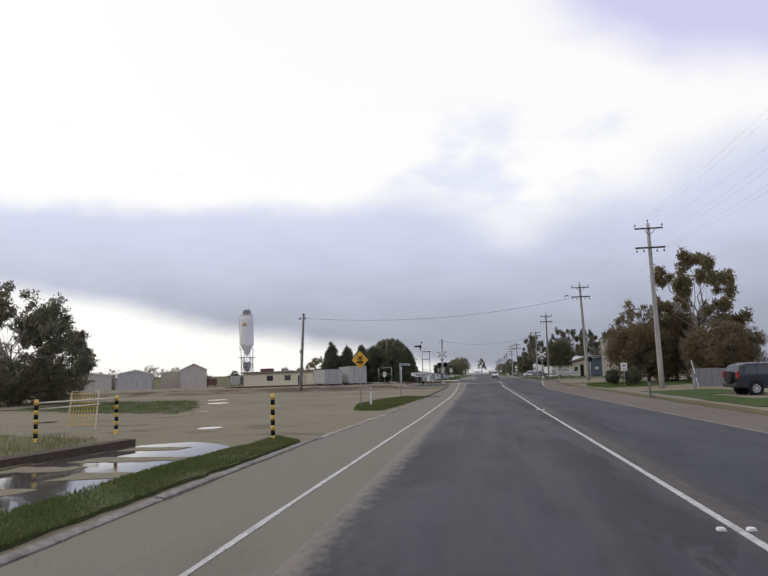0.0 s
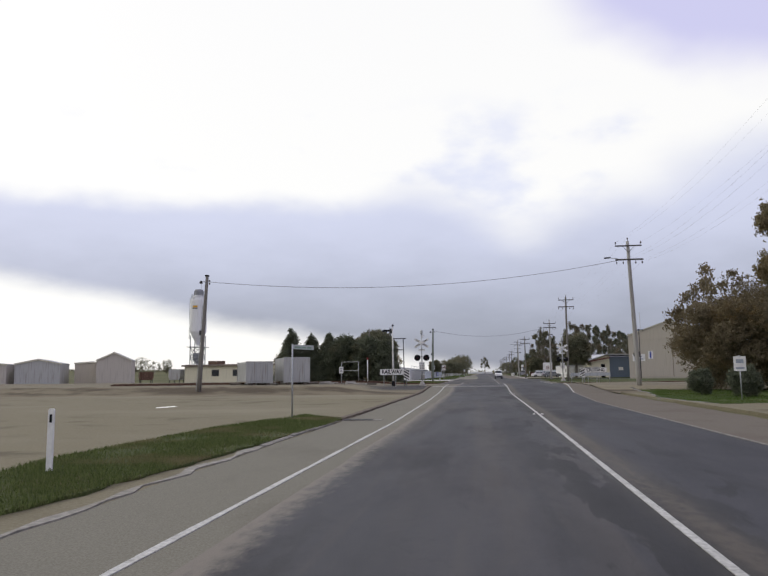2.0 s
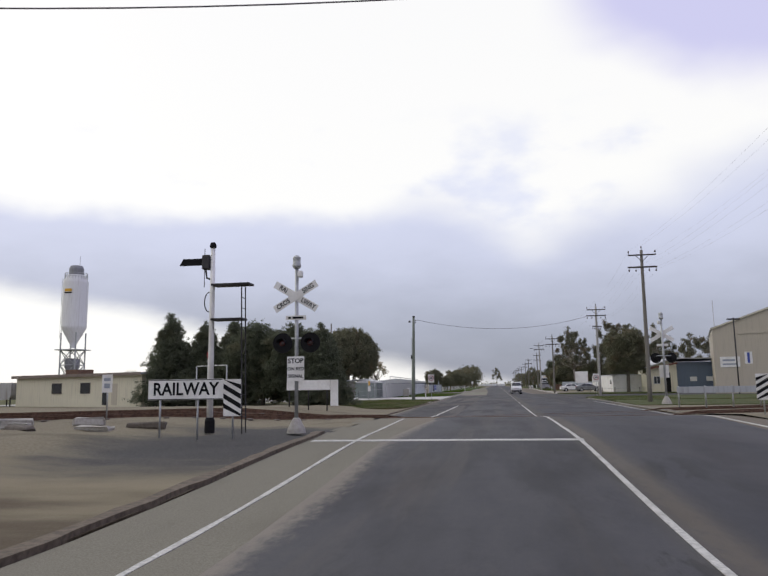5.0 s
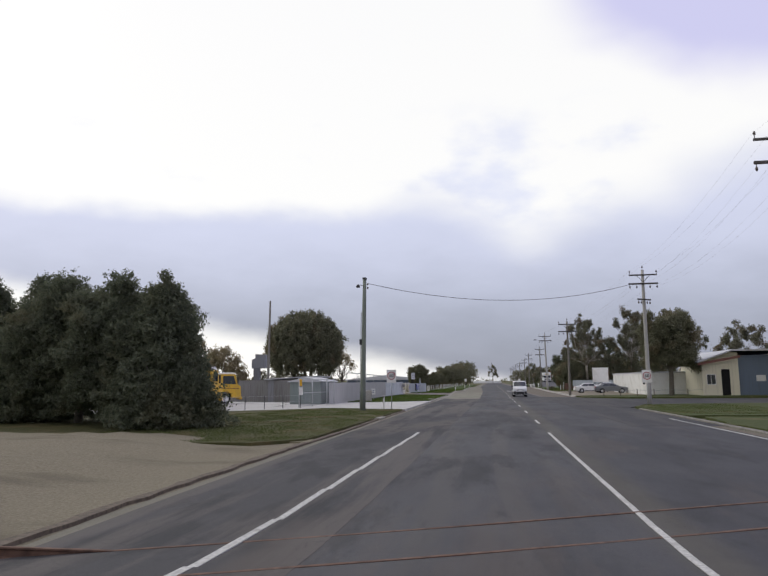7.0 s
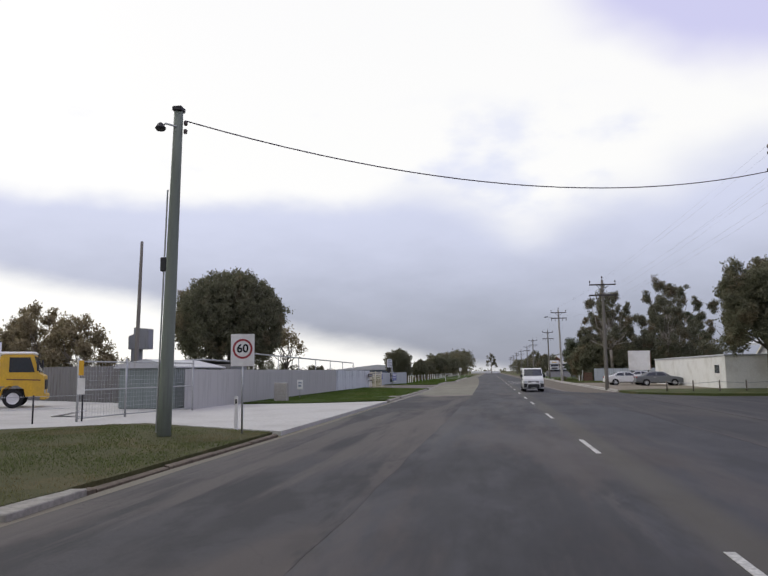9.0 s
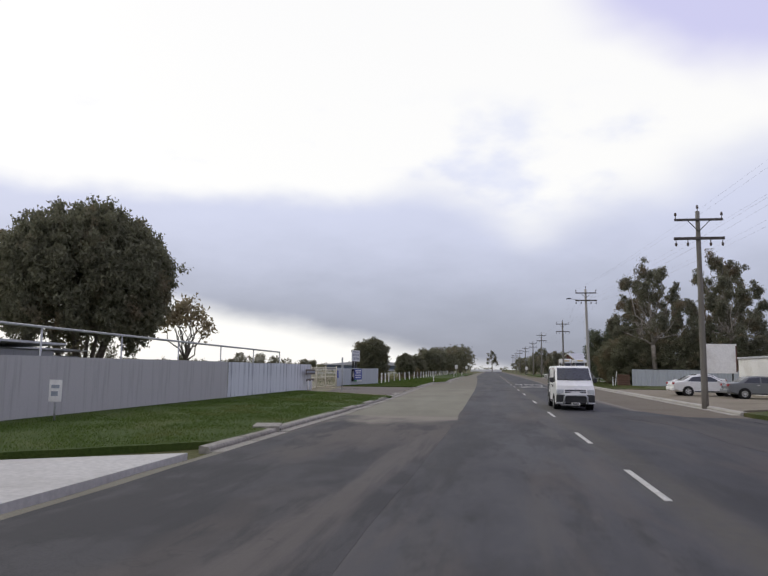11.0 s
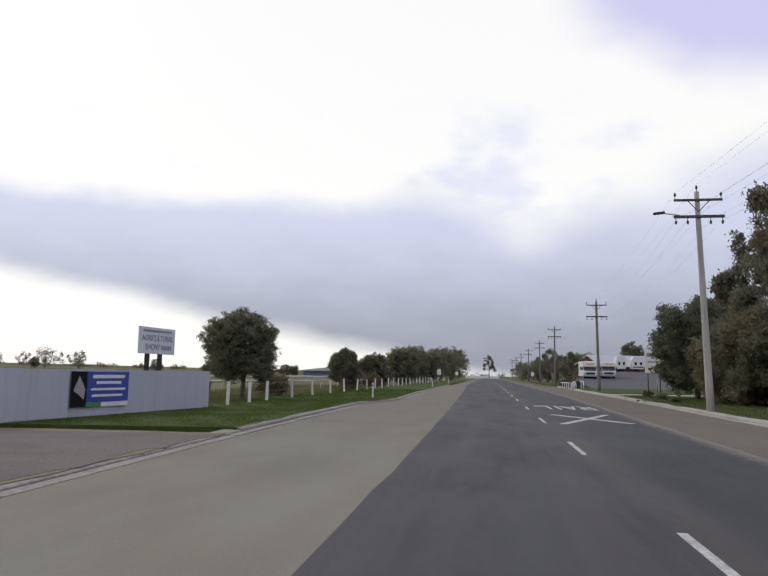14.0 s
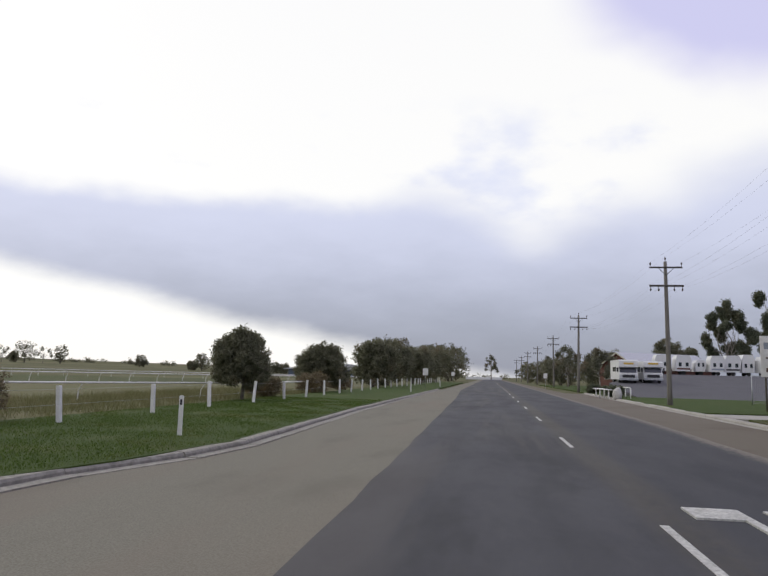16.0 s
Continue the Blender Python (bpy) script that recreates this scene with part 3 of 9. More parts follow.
strip("road", ASPH_L, ASPH_R, -40, 700, 0.0, "asphalt", "worn grey asphalt road with dusty centre line", "road", wobble=0.03, dusty=lambda y: (1.0 if y < 108 else 0.12 if y > 196 else 0.0, 0.35 if y < 128 else 0.9 if y > 196 else 0.0))
strip("road_patch", lambda y: KERB_L(y) + 0.35, lambda y: ASPH_L(y) + 0.05, 112, 191, 0.003, "asphalt_old", "patched dark asphalt beside the driveways", "road", wobble=0.03)
strip("road_junction", lambda y: ASPH_R(y) - 3.2, lambda y: KERB_R(y), 140, 194, 0.004, "asphalt_old", "patched dark asphalt at the side street", "road", wobble=0.15)
strip("shoulder_left", lambda y: KERB_L(y) + 0.1, lambda y: ASPH_L(y) + 0.1, -40, 330, -0.006, "tan", "tan gravel-sealed parking shoulder", "road shoulder")
strip("shoulder_right", lambda y: ASPH_R(y) - 0.1, lambda y: KERB_R(y) - 0.1, -40, 330, -0.006, "tan_brown", "brown gravel shoulder with loose dirt", "road shoulder", wobble=0.12)
strip("shoulder_far_left", lambda y: -6.0, lambda y: -3.5, 330, 700, -0.01, "tan", "narrow gravel shoulder far along the road", "road shoulder")
strip("shoulder_far_right", lambda y: 7.1, lambda y: 9.5, 330, 700, -0.01, "tan_brown", "narrow gravel shoulder far along the road", "road shoulder")


def sheet(name, outline, z, material, label, category, step=1.5, wobble=0.15, depth=0.2):
    b = bm_new()
    slab(b, ragged(outline, step, wobble, random.Random(len(name) * 31 + int(outline[0][0]))), z - depth, z)
    return setting(name, b, material, label, category)


# left of the road, from the start to the crossing
sheet("yard", [(-5.0, -30), (-4.9, 83.9), (-130, 83.9), (-110, -30)], -0.012, "dirt", "bare tan dirt yard with tyre marks", "ground", 3.0, 0.1)
sheet("grass_verge_near", [(-6.05, -30), (-6.0, 12), (-5.75, 19.5), (-6.9, 21.0), (-7.3, 14), (-7.3, -30)], 0.06, "grass", "narrow strip of rough green grass beside the kerb", "grass", 0.5, 0.1)
sheet("grass_verge_signs", [(-5.8, 36.8), (-5.45, 43), (-5.1, 50), (-4.98, 56), (-7.0, 58.2), (-8.0, 52), (-8.2, 44), (-7.2, 37.2)], 0.04, "grass", "island of rough green grass under road signs", "grass", 0.45, 0.12)
strip("gravel_edge", lambda y: KERB_L(y) - 0.13, lambda y: KERB_L(y) + 0.03, 20, 47.5, 0.012, "kerb_pale", "ragged pale gravel edge of the shoulder", "road edge", 0.6, 0.14)
sheet("grass_patch_yard", [(-18, 38), (-20, 46), (-27, 62), (-40, 66), (-38, 50), (-26, 42)], 0.0, "grass", "low green weeds in the dirt yard", "grass", 1.0, 0.5)
sheet("grass_patch_ditch", [(-9.4, -5), (-11.5, 17.5), (-13.5, 22), (-26, 27), (-30, 10), (-20, -10)], 0.03, "grass_dry", "patchy weeds beside the drain", "grass", 1.0, 0.4)
def terrain(name, x0, x1, y0, y1, step, material, label, z=-0.012):
    """Open ground that follows the levels round the crossing."""
    b, r = bm_new(), random.Random(9)
    nx, ny = int((x1 - x0) / step), int((y1 - y0) / step)
    g = [[None] * (ny + 1) for _ in range(nx + 1)]
    for i in range(nx + 1):
        for j in range(ny + 1):
            x, y = x0 + (x1 - x0) * i / nx, y0 + (y1 - y0) * j / ny
            h = level(x, y)
            g[i][j] = b.verts.new((x, y, h + z + r.uniform(-0.05, 0.06) * min(1, h * 3)))
    for i in range(nx):
        for j in range(ny):
            b.faces.new((g[i][j], g[i + 1][j], g[i + 1][j + 1], g[i][j + 1]))
    return setting(name, b, material, label, "ground", True)


k = Nodes("railway_ground")
grain, patch, yy = k.noise(16.0, 5), k.noise(0.45, 6, stretch=(0.5, 1.2, 1)), k.axis(1)
col = k.mix(k.ramp(grain, 0.25, 0.75), (0.155, 0.135, 0.092), (0.24, 0.212, 0.15))
col = k.mix(k.ramp(k.math("MULTIPLY_ADD", patch, 2.4, k.math("MULTIPLY_ADD", k.axis(0), -0.12, yy)), 94.6, 95.6), (0.225, 0.195, 0.13), col)
col = k.mix(k.ramp(patch, 0.5, 0.72, 0.0, 0.6), col, (0.1, 0.085, 0.058))
# stubble on the bank, and blackened ground beside the signals
bank = k.math("MULTIPLY", k.ramp(yy, 84.0, 85.5), k.ramp(yy, 90.0, 88.0))
col = k.mix(k.math("MULTIPLY", bank, k.ramp(patch, 0.36, 0.58, 0.2, 0.9)), col, (0.085, 0.066, 0.043))
black = k.math("MULTIPLY", k.ramp(k.math("MULTIPLY_ADD", patch, 4.0, k.axis(0)), -9.3, -6.3), k.ramp(k.math("MULTIPLY_ADD", patch, 4.0, yy), 91.5, 95.0))
black = k.math("MULTIPLY", k.math("MULTIPLY", black, k.ramp(yy, 103.0, 100.5)), k.ramp(k.axis(0), 4.0, 0.0))
col = k.mix(black, col, k.mix(k.ramp(grain, 0.25, 0.75), (0.05, 0.05, 0.05), (0.085, 0.082, 0.078)))
M["rail_ground"] = k.done(col, 0.95, grain, 0.05, spec=0.2)
# low dirt edge from the sign island to the crossing
strip("dirt_edge_plant", lambda y: KERB_L(y) - 0.2, lambda y: KERB_L(y) + 0.02, 113, 131, 0.05, "edge_board", "low crumbling dirt edge of the shoulder", "road edge", 0.6, 0.06)
strip("dirt_edge", lambda y: KERB_L(y) - 0.2, lambda y: KERB_L(y) + 0.05, 55.6, 99, 0.065, "edge_board", "low crumbling dirt edge of the shoulder", "road edge", 0.6, 0.05)
terrain("crossing_ground", -64, -4.9, 83.5, 132, 0.8, "rail_ground", "brown earth rising to the railway yard")
terrain("crossing_ground_far", -160, -64, 83.5, 132, 4, "rail_ground", "brown earth rising to the railway yard")
terrain("crossing_ground_right", 9.7, 60, 83.5, 132, 2, "rail_ground", "bare brown earth beside the railway", 0.05)
sheet("plant_yard", [(-6.2, 131), (-6.4, 132), (-26, 134), (-30, 148), (-60, 149), (-150, 190), (-150, 131.5)], 0.05, "dirt", "pale dirt yard of the concrete plant", "ground", 2.0, 0.2)

# left of the road, beyond the crossing
sheet("grass_verge_plant", [(-6.5, 131.5), (-6.35, 157), (-12, 160.4), (-20.5, 154), (-30, 150), (-26, 131.5), (-12, 130), (-8, 130)], 0.1, "grass_worn", "mown verge of patchy brown-green grass", "grass", 0.7, 0.05)
sheet("plant_driveway", [(-6.2, 157.4), (-6.1, 178), (-10, 175.5), (-17, 174), (-32, 182), (-60, 192), (-60, 150), (-30, 150.2), (-20.7, 154.3), (-12.2, 160.7)], 0.09, "concrete_pale", "pale concrete driveway of the plant", "driveway", 3.0, 0.03)
sheet("grass_verge_fence", [(-6.3, 180), (-6.2, 207), (-14.2, 214), (-14.3, 199), (-16.4, 196), (-17.0, 177), (-10.2, 176.2)], 0.11, "grass_green", "lush green verge along the metal fence", "grass", 0.7, 0.05)
sheet("show_driveway", [(-6.5, 208), (-6.9, 228), (-14, 227.5), (-40, 235), (-40, 205), (-14, 214)], 0.06, "dirt", "wet gravel entrance of the show ground", "driveway", 1.0, 0.15)
sheet("show_apron", [(-6.6, 209.5), (-6.95, 227.5), (-13.2, 227), (-12.0, 214)], 0.066, "apron", "worn asphalt entrance apron", "driveway", 0.8, 0.2)
sheet("grass_verge_late", [(-7.0, 229), (-7.4, 249), (-6.6, 252), (-6.0, 256), (-6.6, 274), (-6.7, 420), (-14.5, 420), (-14.3, 228.2)], 0.12, "grass_green", "lush green verge before the post fence", "grass", 0.8, 0.05)
sheet("paddock_edge", [(-14.4, 229), (-14.6, 420), (-70, 420), (-60, 236)], 0.05, "grass_dry", "long grass inside the show ground", "grass", 2.0, 0.3)

# right of the road
sheet("footpath_right", [(10.0, -30), (10.0, 84), (60, 84), (60, -30)], 0.1, "dirt", "dusty ground along the footpath", "ground", 2.0, 0.05)
sheet("grass_right_house", [(10.6, 30), (10.7, 52), (16.5, 54), (16.5, 44.5), (13.0, 44.5), (13.0, 37.5), (22, 37), (22, 30)], 0.13, "grass_green", "green nature strip before a house", "grass", 0.8, 0.1)
sheet("grass_right_tree", [(10.9, 65), (10.3, 68.5), (10.1, 73), (11.6, 82), (12.5, 92.5), (26, 92), (26, 78), (15.0, 66)], 0.118, "grass_green", "green grass under the big street trees", "grass", 0.8, 0.15)
sheet("grass_right_shed", [(10.3, 131), (10.4, 141), (11.0, 146), (60, 146), (60, 131)], 0.1, "grass", "rough grass beside the railway and sheds", "grass", 0.8, 0.15)
sheet("grass_corner", [(10.4, 147), (10.2, 160), (11.6, 164), (16, 166), (60, 167), (60, 148)], 0.12, "grass", "grass corner of the side street", "grass", 0.8, 0.12)
sheet("side_street", [(9.2, 160), (14, 167), (60, 168), (60, 184), (14, 185), (9.2, 192)], 0.012, "asphalt_old", "side street of dark patched asphalt", "road", 2.0, 0.05)
sheet("grass_side_street", [(10.2, 196), (10.6, 190.5), (15, 187), (60, 186), (60, 197), (14, 200)], 0.12, "grass", "grass verge past the side street", "grass", 0.8, 0.1)
M["forecourt"] = plain("pale_gravel", (0.23, 0.2, 0.155), 0.95, 0.22, 22.0, 0.35, bump=0.012, dirt=(0.13, 0.12, 0.075), spec=0.2)
sheet("forecourt", [(10.2, 197.5), (10.3, 232), (60, 232), (60, 198), (14, 201)], 0.09, "forecourt", "dusty gravel forecourt with parked cars", "forecourt", 2.0, 0.05)
sheet("grass_right_gums", [(10.4, 233), (11.0, 268), (12.0, 275), (60, 275), (60, 233)], 0.13, "grass", "leaf-strewn grass under the gum trees", "grass", 0.9, 0.12)
sheet("path_right", [(11.1, 275.5), (11.2, 280), (60, 284), (60, 279)], 0.1, "concrete", "concrete crossing path through the verge", "path", 1.0, 0.05)
sheet("grass_right_yard", [(11.3, 280.8), (12.2, 330), (12.6, 420), (60, 420), (60, 285)], 0.13, "grass_green", "green verge before the caravan yard", "grass", 0.9, 0.12)

# ---- kerbs ----
def kerb(name, edge, y0, y1, side, label, piece=2.4, h=0.13, w=0.28, gutter=True, mat="kerb"):
    """Kerb stones in lengths with joints; side: +1 where the verge lies to the right."""
    top = tagged(new(name), label, mat, kind="structure")
    r = random.Random(int(y0) + 5)
    y = y0
    while y < y1 - 0.3:
        ye = min(y1, y + piece * r.uniform(0.92, 1.05))
        b = bm_new()
        xa, xb = edge(y), edge(ye - 0.025)
        a = math.atan2(xb - xa, ye - 0.025 - y)
        o = [(0, -0.12), (0, h * 0.55), (0.035, h), (w, h + 0.012), (w, -0.12)]
        if side < 0:
            o = [(-x, z) for x, z in o]
        d = math.hypot(xb - xa, ye - 0.025 - y)
        dz = r.uniform(-0.012, 0.012)
        m = Matrix.Translation((xa + r.uniform(-0.015, 0.015), y, dz + hump(y))) @ Matrix.Rotation(-a, 4, "Z")
        prism(b, o, 0, d, m)
        if gutter:
            g = [(-0.32, -0.1), (-0.32, 0.012), (-0.004, 0.006), (-0.004, -0.1)]
            if side < 0:
                g = [(-x, z) for x, z in g]
            prism(b, g, 0, d, m)
        part("kerb_stone", b, mat, top)
        y = ye
    return top


kerb("kerb_1", KERB_L, -6, 21, -1, "low dirty kerb half buried in gravel", h=0.035, w=0.16, gutter=False)
kerb("kerb_2", KERB_L, 47, 56, -1, "dirty concrete kerb half buried in sand", h=0.03, w=0.13, gutter=False)
kerb("kerb_3", KERB_L, 131, 157, -1, "stained concrete kerb beside the mown verge", h=0.035, w=0.12, gutter=False, mat="edge_board")
kerb("kerb_4", KERB_L, 179, 207, -1, "concrete kerb and gutter beside green grass", h=0.1, w=0.24, mat="kerb_pale")
kerb("kerb_5", KERB_L, 207, 229, -1, "low concrete layback at the entrance", h=0.05, w=0.5, mat="kerb_pale")
kerb("kerb_6", KERB_L, 229, 330, -1, "concrete kerb and gutter beside green grass", 2.8, h=0.1, w=0.24, mat="kerb_pale")
kerb("kerb_7", lambda y: 10.3, 37, 58, 1, "worn concrete kerb before the house", 2.8, gutter=False)
kerb("kerb_10", lerp((64, 10.7), (68, 10.2), (73, 9.9), (82, 11.4), (93, 12.3)), 65, 92, 1, "broken pale edging stones round the grass", 1.1, 0.1, 0.22, gutter=False)
kerb("kerb_8", KERB_R, 119, 158, 1, "worn concrete kerb beside rough grass", 2.8, h=0.07, w=0.2, gutter=False)
kerb("kerb_9", KERB_R, 196, 330, 1, "pale concrete kerb before the gum trees", 2.8, mat="concrete")


for at, rz, w, d, top, inlet in (((-6.5, 184.1), 14, 0.75, 1.2, 0.16, True), ((-6.3, 146.4), 3, 0.45, 1.9, 0.09, False)):
    p = thing("drain_pit", (at[0], at[1], 0.0), "pale concrete drain lid beside the kerb", "drain pit", "drain pits", rz)
    b = bm_new()
    box(b, -w / 2, -d / 2, -0.1, w / 2, d / 2, top, 0.015)
    part("lid", b, "kerb_pale", p)
    if inlet:
        # no hole: the shade of the opening is a flat black plate
        b = bm_new()
        box(b, w / 2 - 0.03, -d * 0.38, -0.02, w / 2 + 0.012, d * 0.38, 0.07, 0.004)
        part("inlet", b, "black_paint", p)

# ---- painted lines ----
def paint(name, outlines, label, material="white_road", z=0.006, lift=0.0):
    b = bm_new()
    for i, o in enumerate(outlines):
        slab(b, o, z - 0.03, z + lift * i)
    for v in b.verts:
        v.co.z += hump(v.co.y)
    return setting(name, b, material, label, "road marking")


def quad(x0, x1, y0, y1, skew=0.0):
    return [(x0, y0), (x1, y0 + skew), (x1, y1 + skew), (x0, y1)]


EDGE = lerp((-10, -3.6), (10, -3.42), (30, -3.1), (55, -2.92), (75, -3.2), (85, -3.45), (100, -3.55), (108, -3.75), (112, -3.4))
b = bm_new()
rows = []
for i in range(0, 232):
    y = -8 + i * 0.5
    if y < 112:
        rows.append((y, EDGE(y)))
for (ya, xa), (yb, xb) in zip(rows, rows[1:]):
    w = 0.045 + 0.008 * math.sin(ya * 1.7)
    slab(b, [(xa - w, ya), (xa + w, ya), (xb + w, yb), (xb - w, yb)], -0.03, 0.005)
for v in b.verts:
    v.co.z += hump(v.co.y)
setting("edge_line", b, "white_road", "thin dusty white edge line", "road marking")
paint("edge_line_late", [quad(-3.42 + 0.05 * k, -3.3 + 0.05 * k, 112 + 3 * k, 115 + 3 * k) for k in range(8)], "white edge line on dark asphalt", z=0.012)
EDGE_R = lerp((86, 6.95), (101.5, 8.2), (112, 9.0), (120, 9.3), (146, 9.2))
paint("edge_line_right", [[(EDGE_R(y) - 0.05, y), (EDGE_R(y) + 0.05, y), (EDGE_R(y + 1.5) + 0.05, y + 1.5), (EDGE_R(y + 1.5) - 0.05, y + 1.5)] for y in (86 + 1.5 * k for k in range(40))], "thin white edge line past the crossing", z=0.01)
paint("concrete_edging", [[(ASPH_R(y) - 0.02, y), (ASPH_R(y) + 0.08, y), (ASPH_R(y + 2) + 0.08, y + 2), (ASPH_R(y + 2) - 0.02, y + 2)] for y in range(-10, 86, 2)], "thin pale concrete strip along the road edge", "kerb", z=0.012)
paint("centre_line", [quad(C2 - 0.05 + 0.02 * math.sin(y * 0.13), C2 + 0.05 + 0.02 * math.sin(y * 0.13), y, y + 2.0) for y in range(-8, 135, 2)], "solid white centre line, worn thin", z=0.009)
paint("centre_dashes", [quad(C2 - 0.055, C2 + 0.055, y, y + 3.0) for y in [141.9, 153.1, 164.2, 175.3, 182.8, 192.5, 203.2, 215.0, 225.6, 236.0, 246.5, 259.2] + [270.4 + 11.1 * k for k in range(20)]], "white dashes along the centre line", z=0.0075)
paint("stop_line", [quad(-4.7 + 0.7 * k, -4.0 + 0.7 * k, 96.2 + 0.02 * k, 96.6 + 0.02 * k, 0.02) for k in range(10)], "white stop line before the railway crossing", z=0.009)
# the lettering lies for drivers coming the other way
def stroke(a, c, w=0.16):
    (x0, y0), (x1, y1) = a, c
    d = Vector((x1 - x0, y1 - y0)).normalized()
    n = Vector((-d.y, d.x)) * w / 2
    return [(x0 + n.x, y0 + n.y), (x0 - n.x, y0 - n.y), (x1 - n.x, y1 - n.y), (x1 + n.x, y1 + n.y)]


paint("cross_marking", [stroke((2.8, 235.6), (5.4, 242.4), 0.26)], "large white diagonal cross on the lane", z=0.009)
paint("cross_marking_stroke", [stroke((2.95, 241.8), (5.4, 236.6), 0.26)], "second stroke of the white cross on the lane", z=0.014)
LY0, LY1 = 247.0, 250.8     # near and far ends; the letters' tops point this way
def lt(strokes, x, w):
    """Strokes in a unit letter, turned for the oncoming lane."""
    out = []
    for (ax, ay), (bx, by) in strokes:
        out.append(stroke((x - ax * w, LY1 - ay * (LY1 - LY0)), (x - bx * w, LY1 - by * (LY1 - LY0)), 0.13 if abs(ay - by) > 0.2 else 0.75 if ay < 0.2 else 0.4))
    return out


LETTERS = (lt([((0, 0), (0, 1)), ((0, 0.94), (0.95, 0.94)), ((0.95, 1), (0.95, 0.5)), ((0, 0.5), (0.95, 0.5)), ((0.35, 0.5), (1, 0))], 5.75, 0.62)
           + lt([((0, 0), (0.5, 1)), ((0.5, 1), (1, 0)), ((0.2, 0.35), (0.8, 0.35))], 4.92, 0.7)
           + lt([((0.5, 0), (0.5, 1))], 4.05, 0.3) + lt([((0, 0), (0, 1)), ((0, 0.1), (1, 0.1))], 3.42, 0.68))
paint("rail_lettering", LETTERS, "large white letters RAIL on the lane", z=0.009, lift=0.002)

# raised reflectors in pairs beside the centre line
b = bm_new()
prism(b, [(-0.05, -0.01), (-0.035, 0.022), (0.035, 0.022), (0.05, -0.01)], -0.045, 0.045)
stud = mesh_of(b, "road_stud", "white_paint")
for y in (8.4, 33.7, 59.0, 84.3):
    for x in (2.04, 2.36):
        ob = new("road_stud", stud)
        ob.matrix_basis = pose(x, y, 0.01 + hump(y))
        tagged(ob, "small white raised road stud", "road stud", "road studs")
# drain pit in the gutter at the end of the sign island
p = thing("drain_grate", (-4.45, 55.9, 0.0), "sunken steel drain grate in broken concrete", "drain")
b = bm_new()
box(b, -0.45, -0.42, -0.1, 0.95, 0.42, 0.006)
part("frame", b, "kerb", p)
# the pit's darkness is a flush black block, with no depth below
b = bm_new()
box(b, -0.38, -0.34, -0.06, 0.6, 0.34, 0.012)
part("pit", b, "black_paint", p)
for k in range(9):
    b = bm_new()
    box(b, -0.36 + 0.11 * k, -0.33, 0.0, -0.31 + 0.11 * k, 0.33, 0.022)
    part("bar", b, "steel_dark", p)
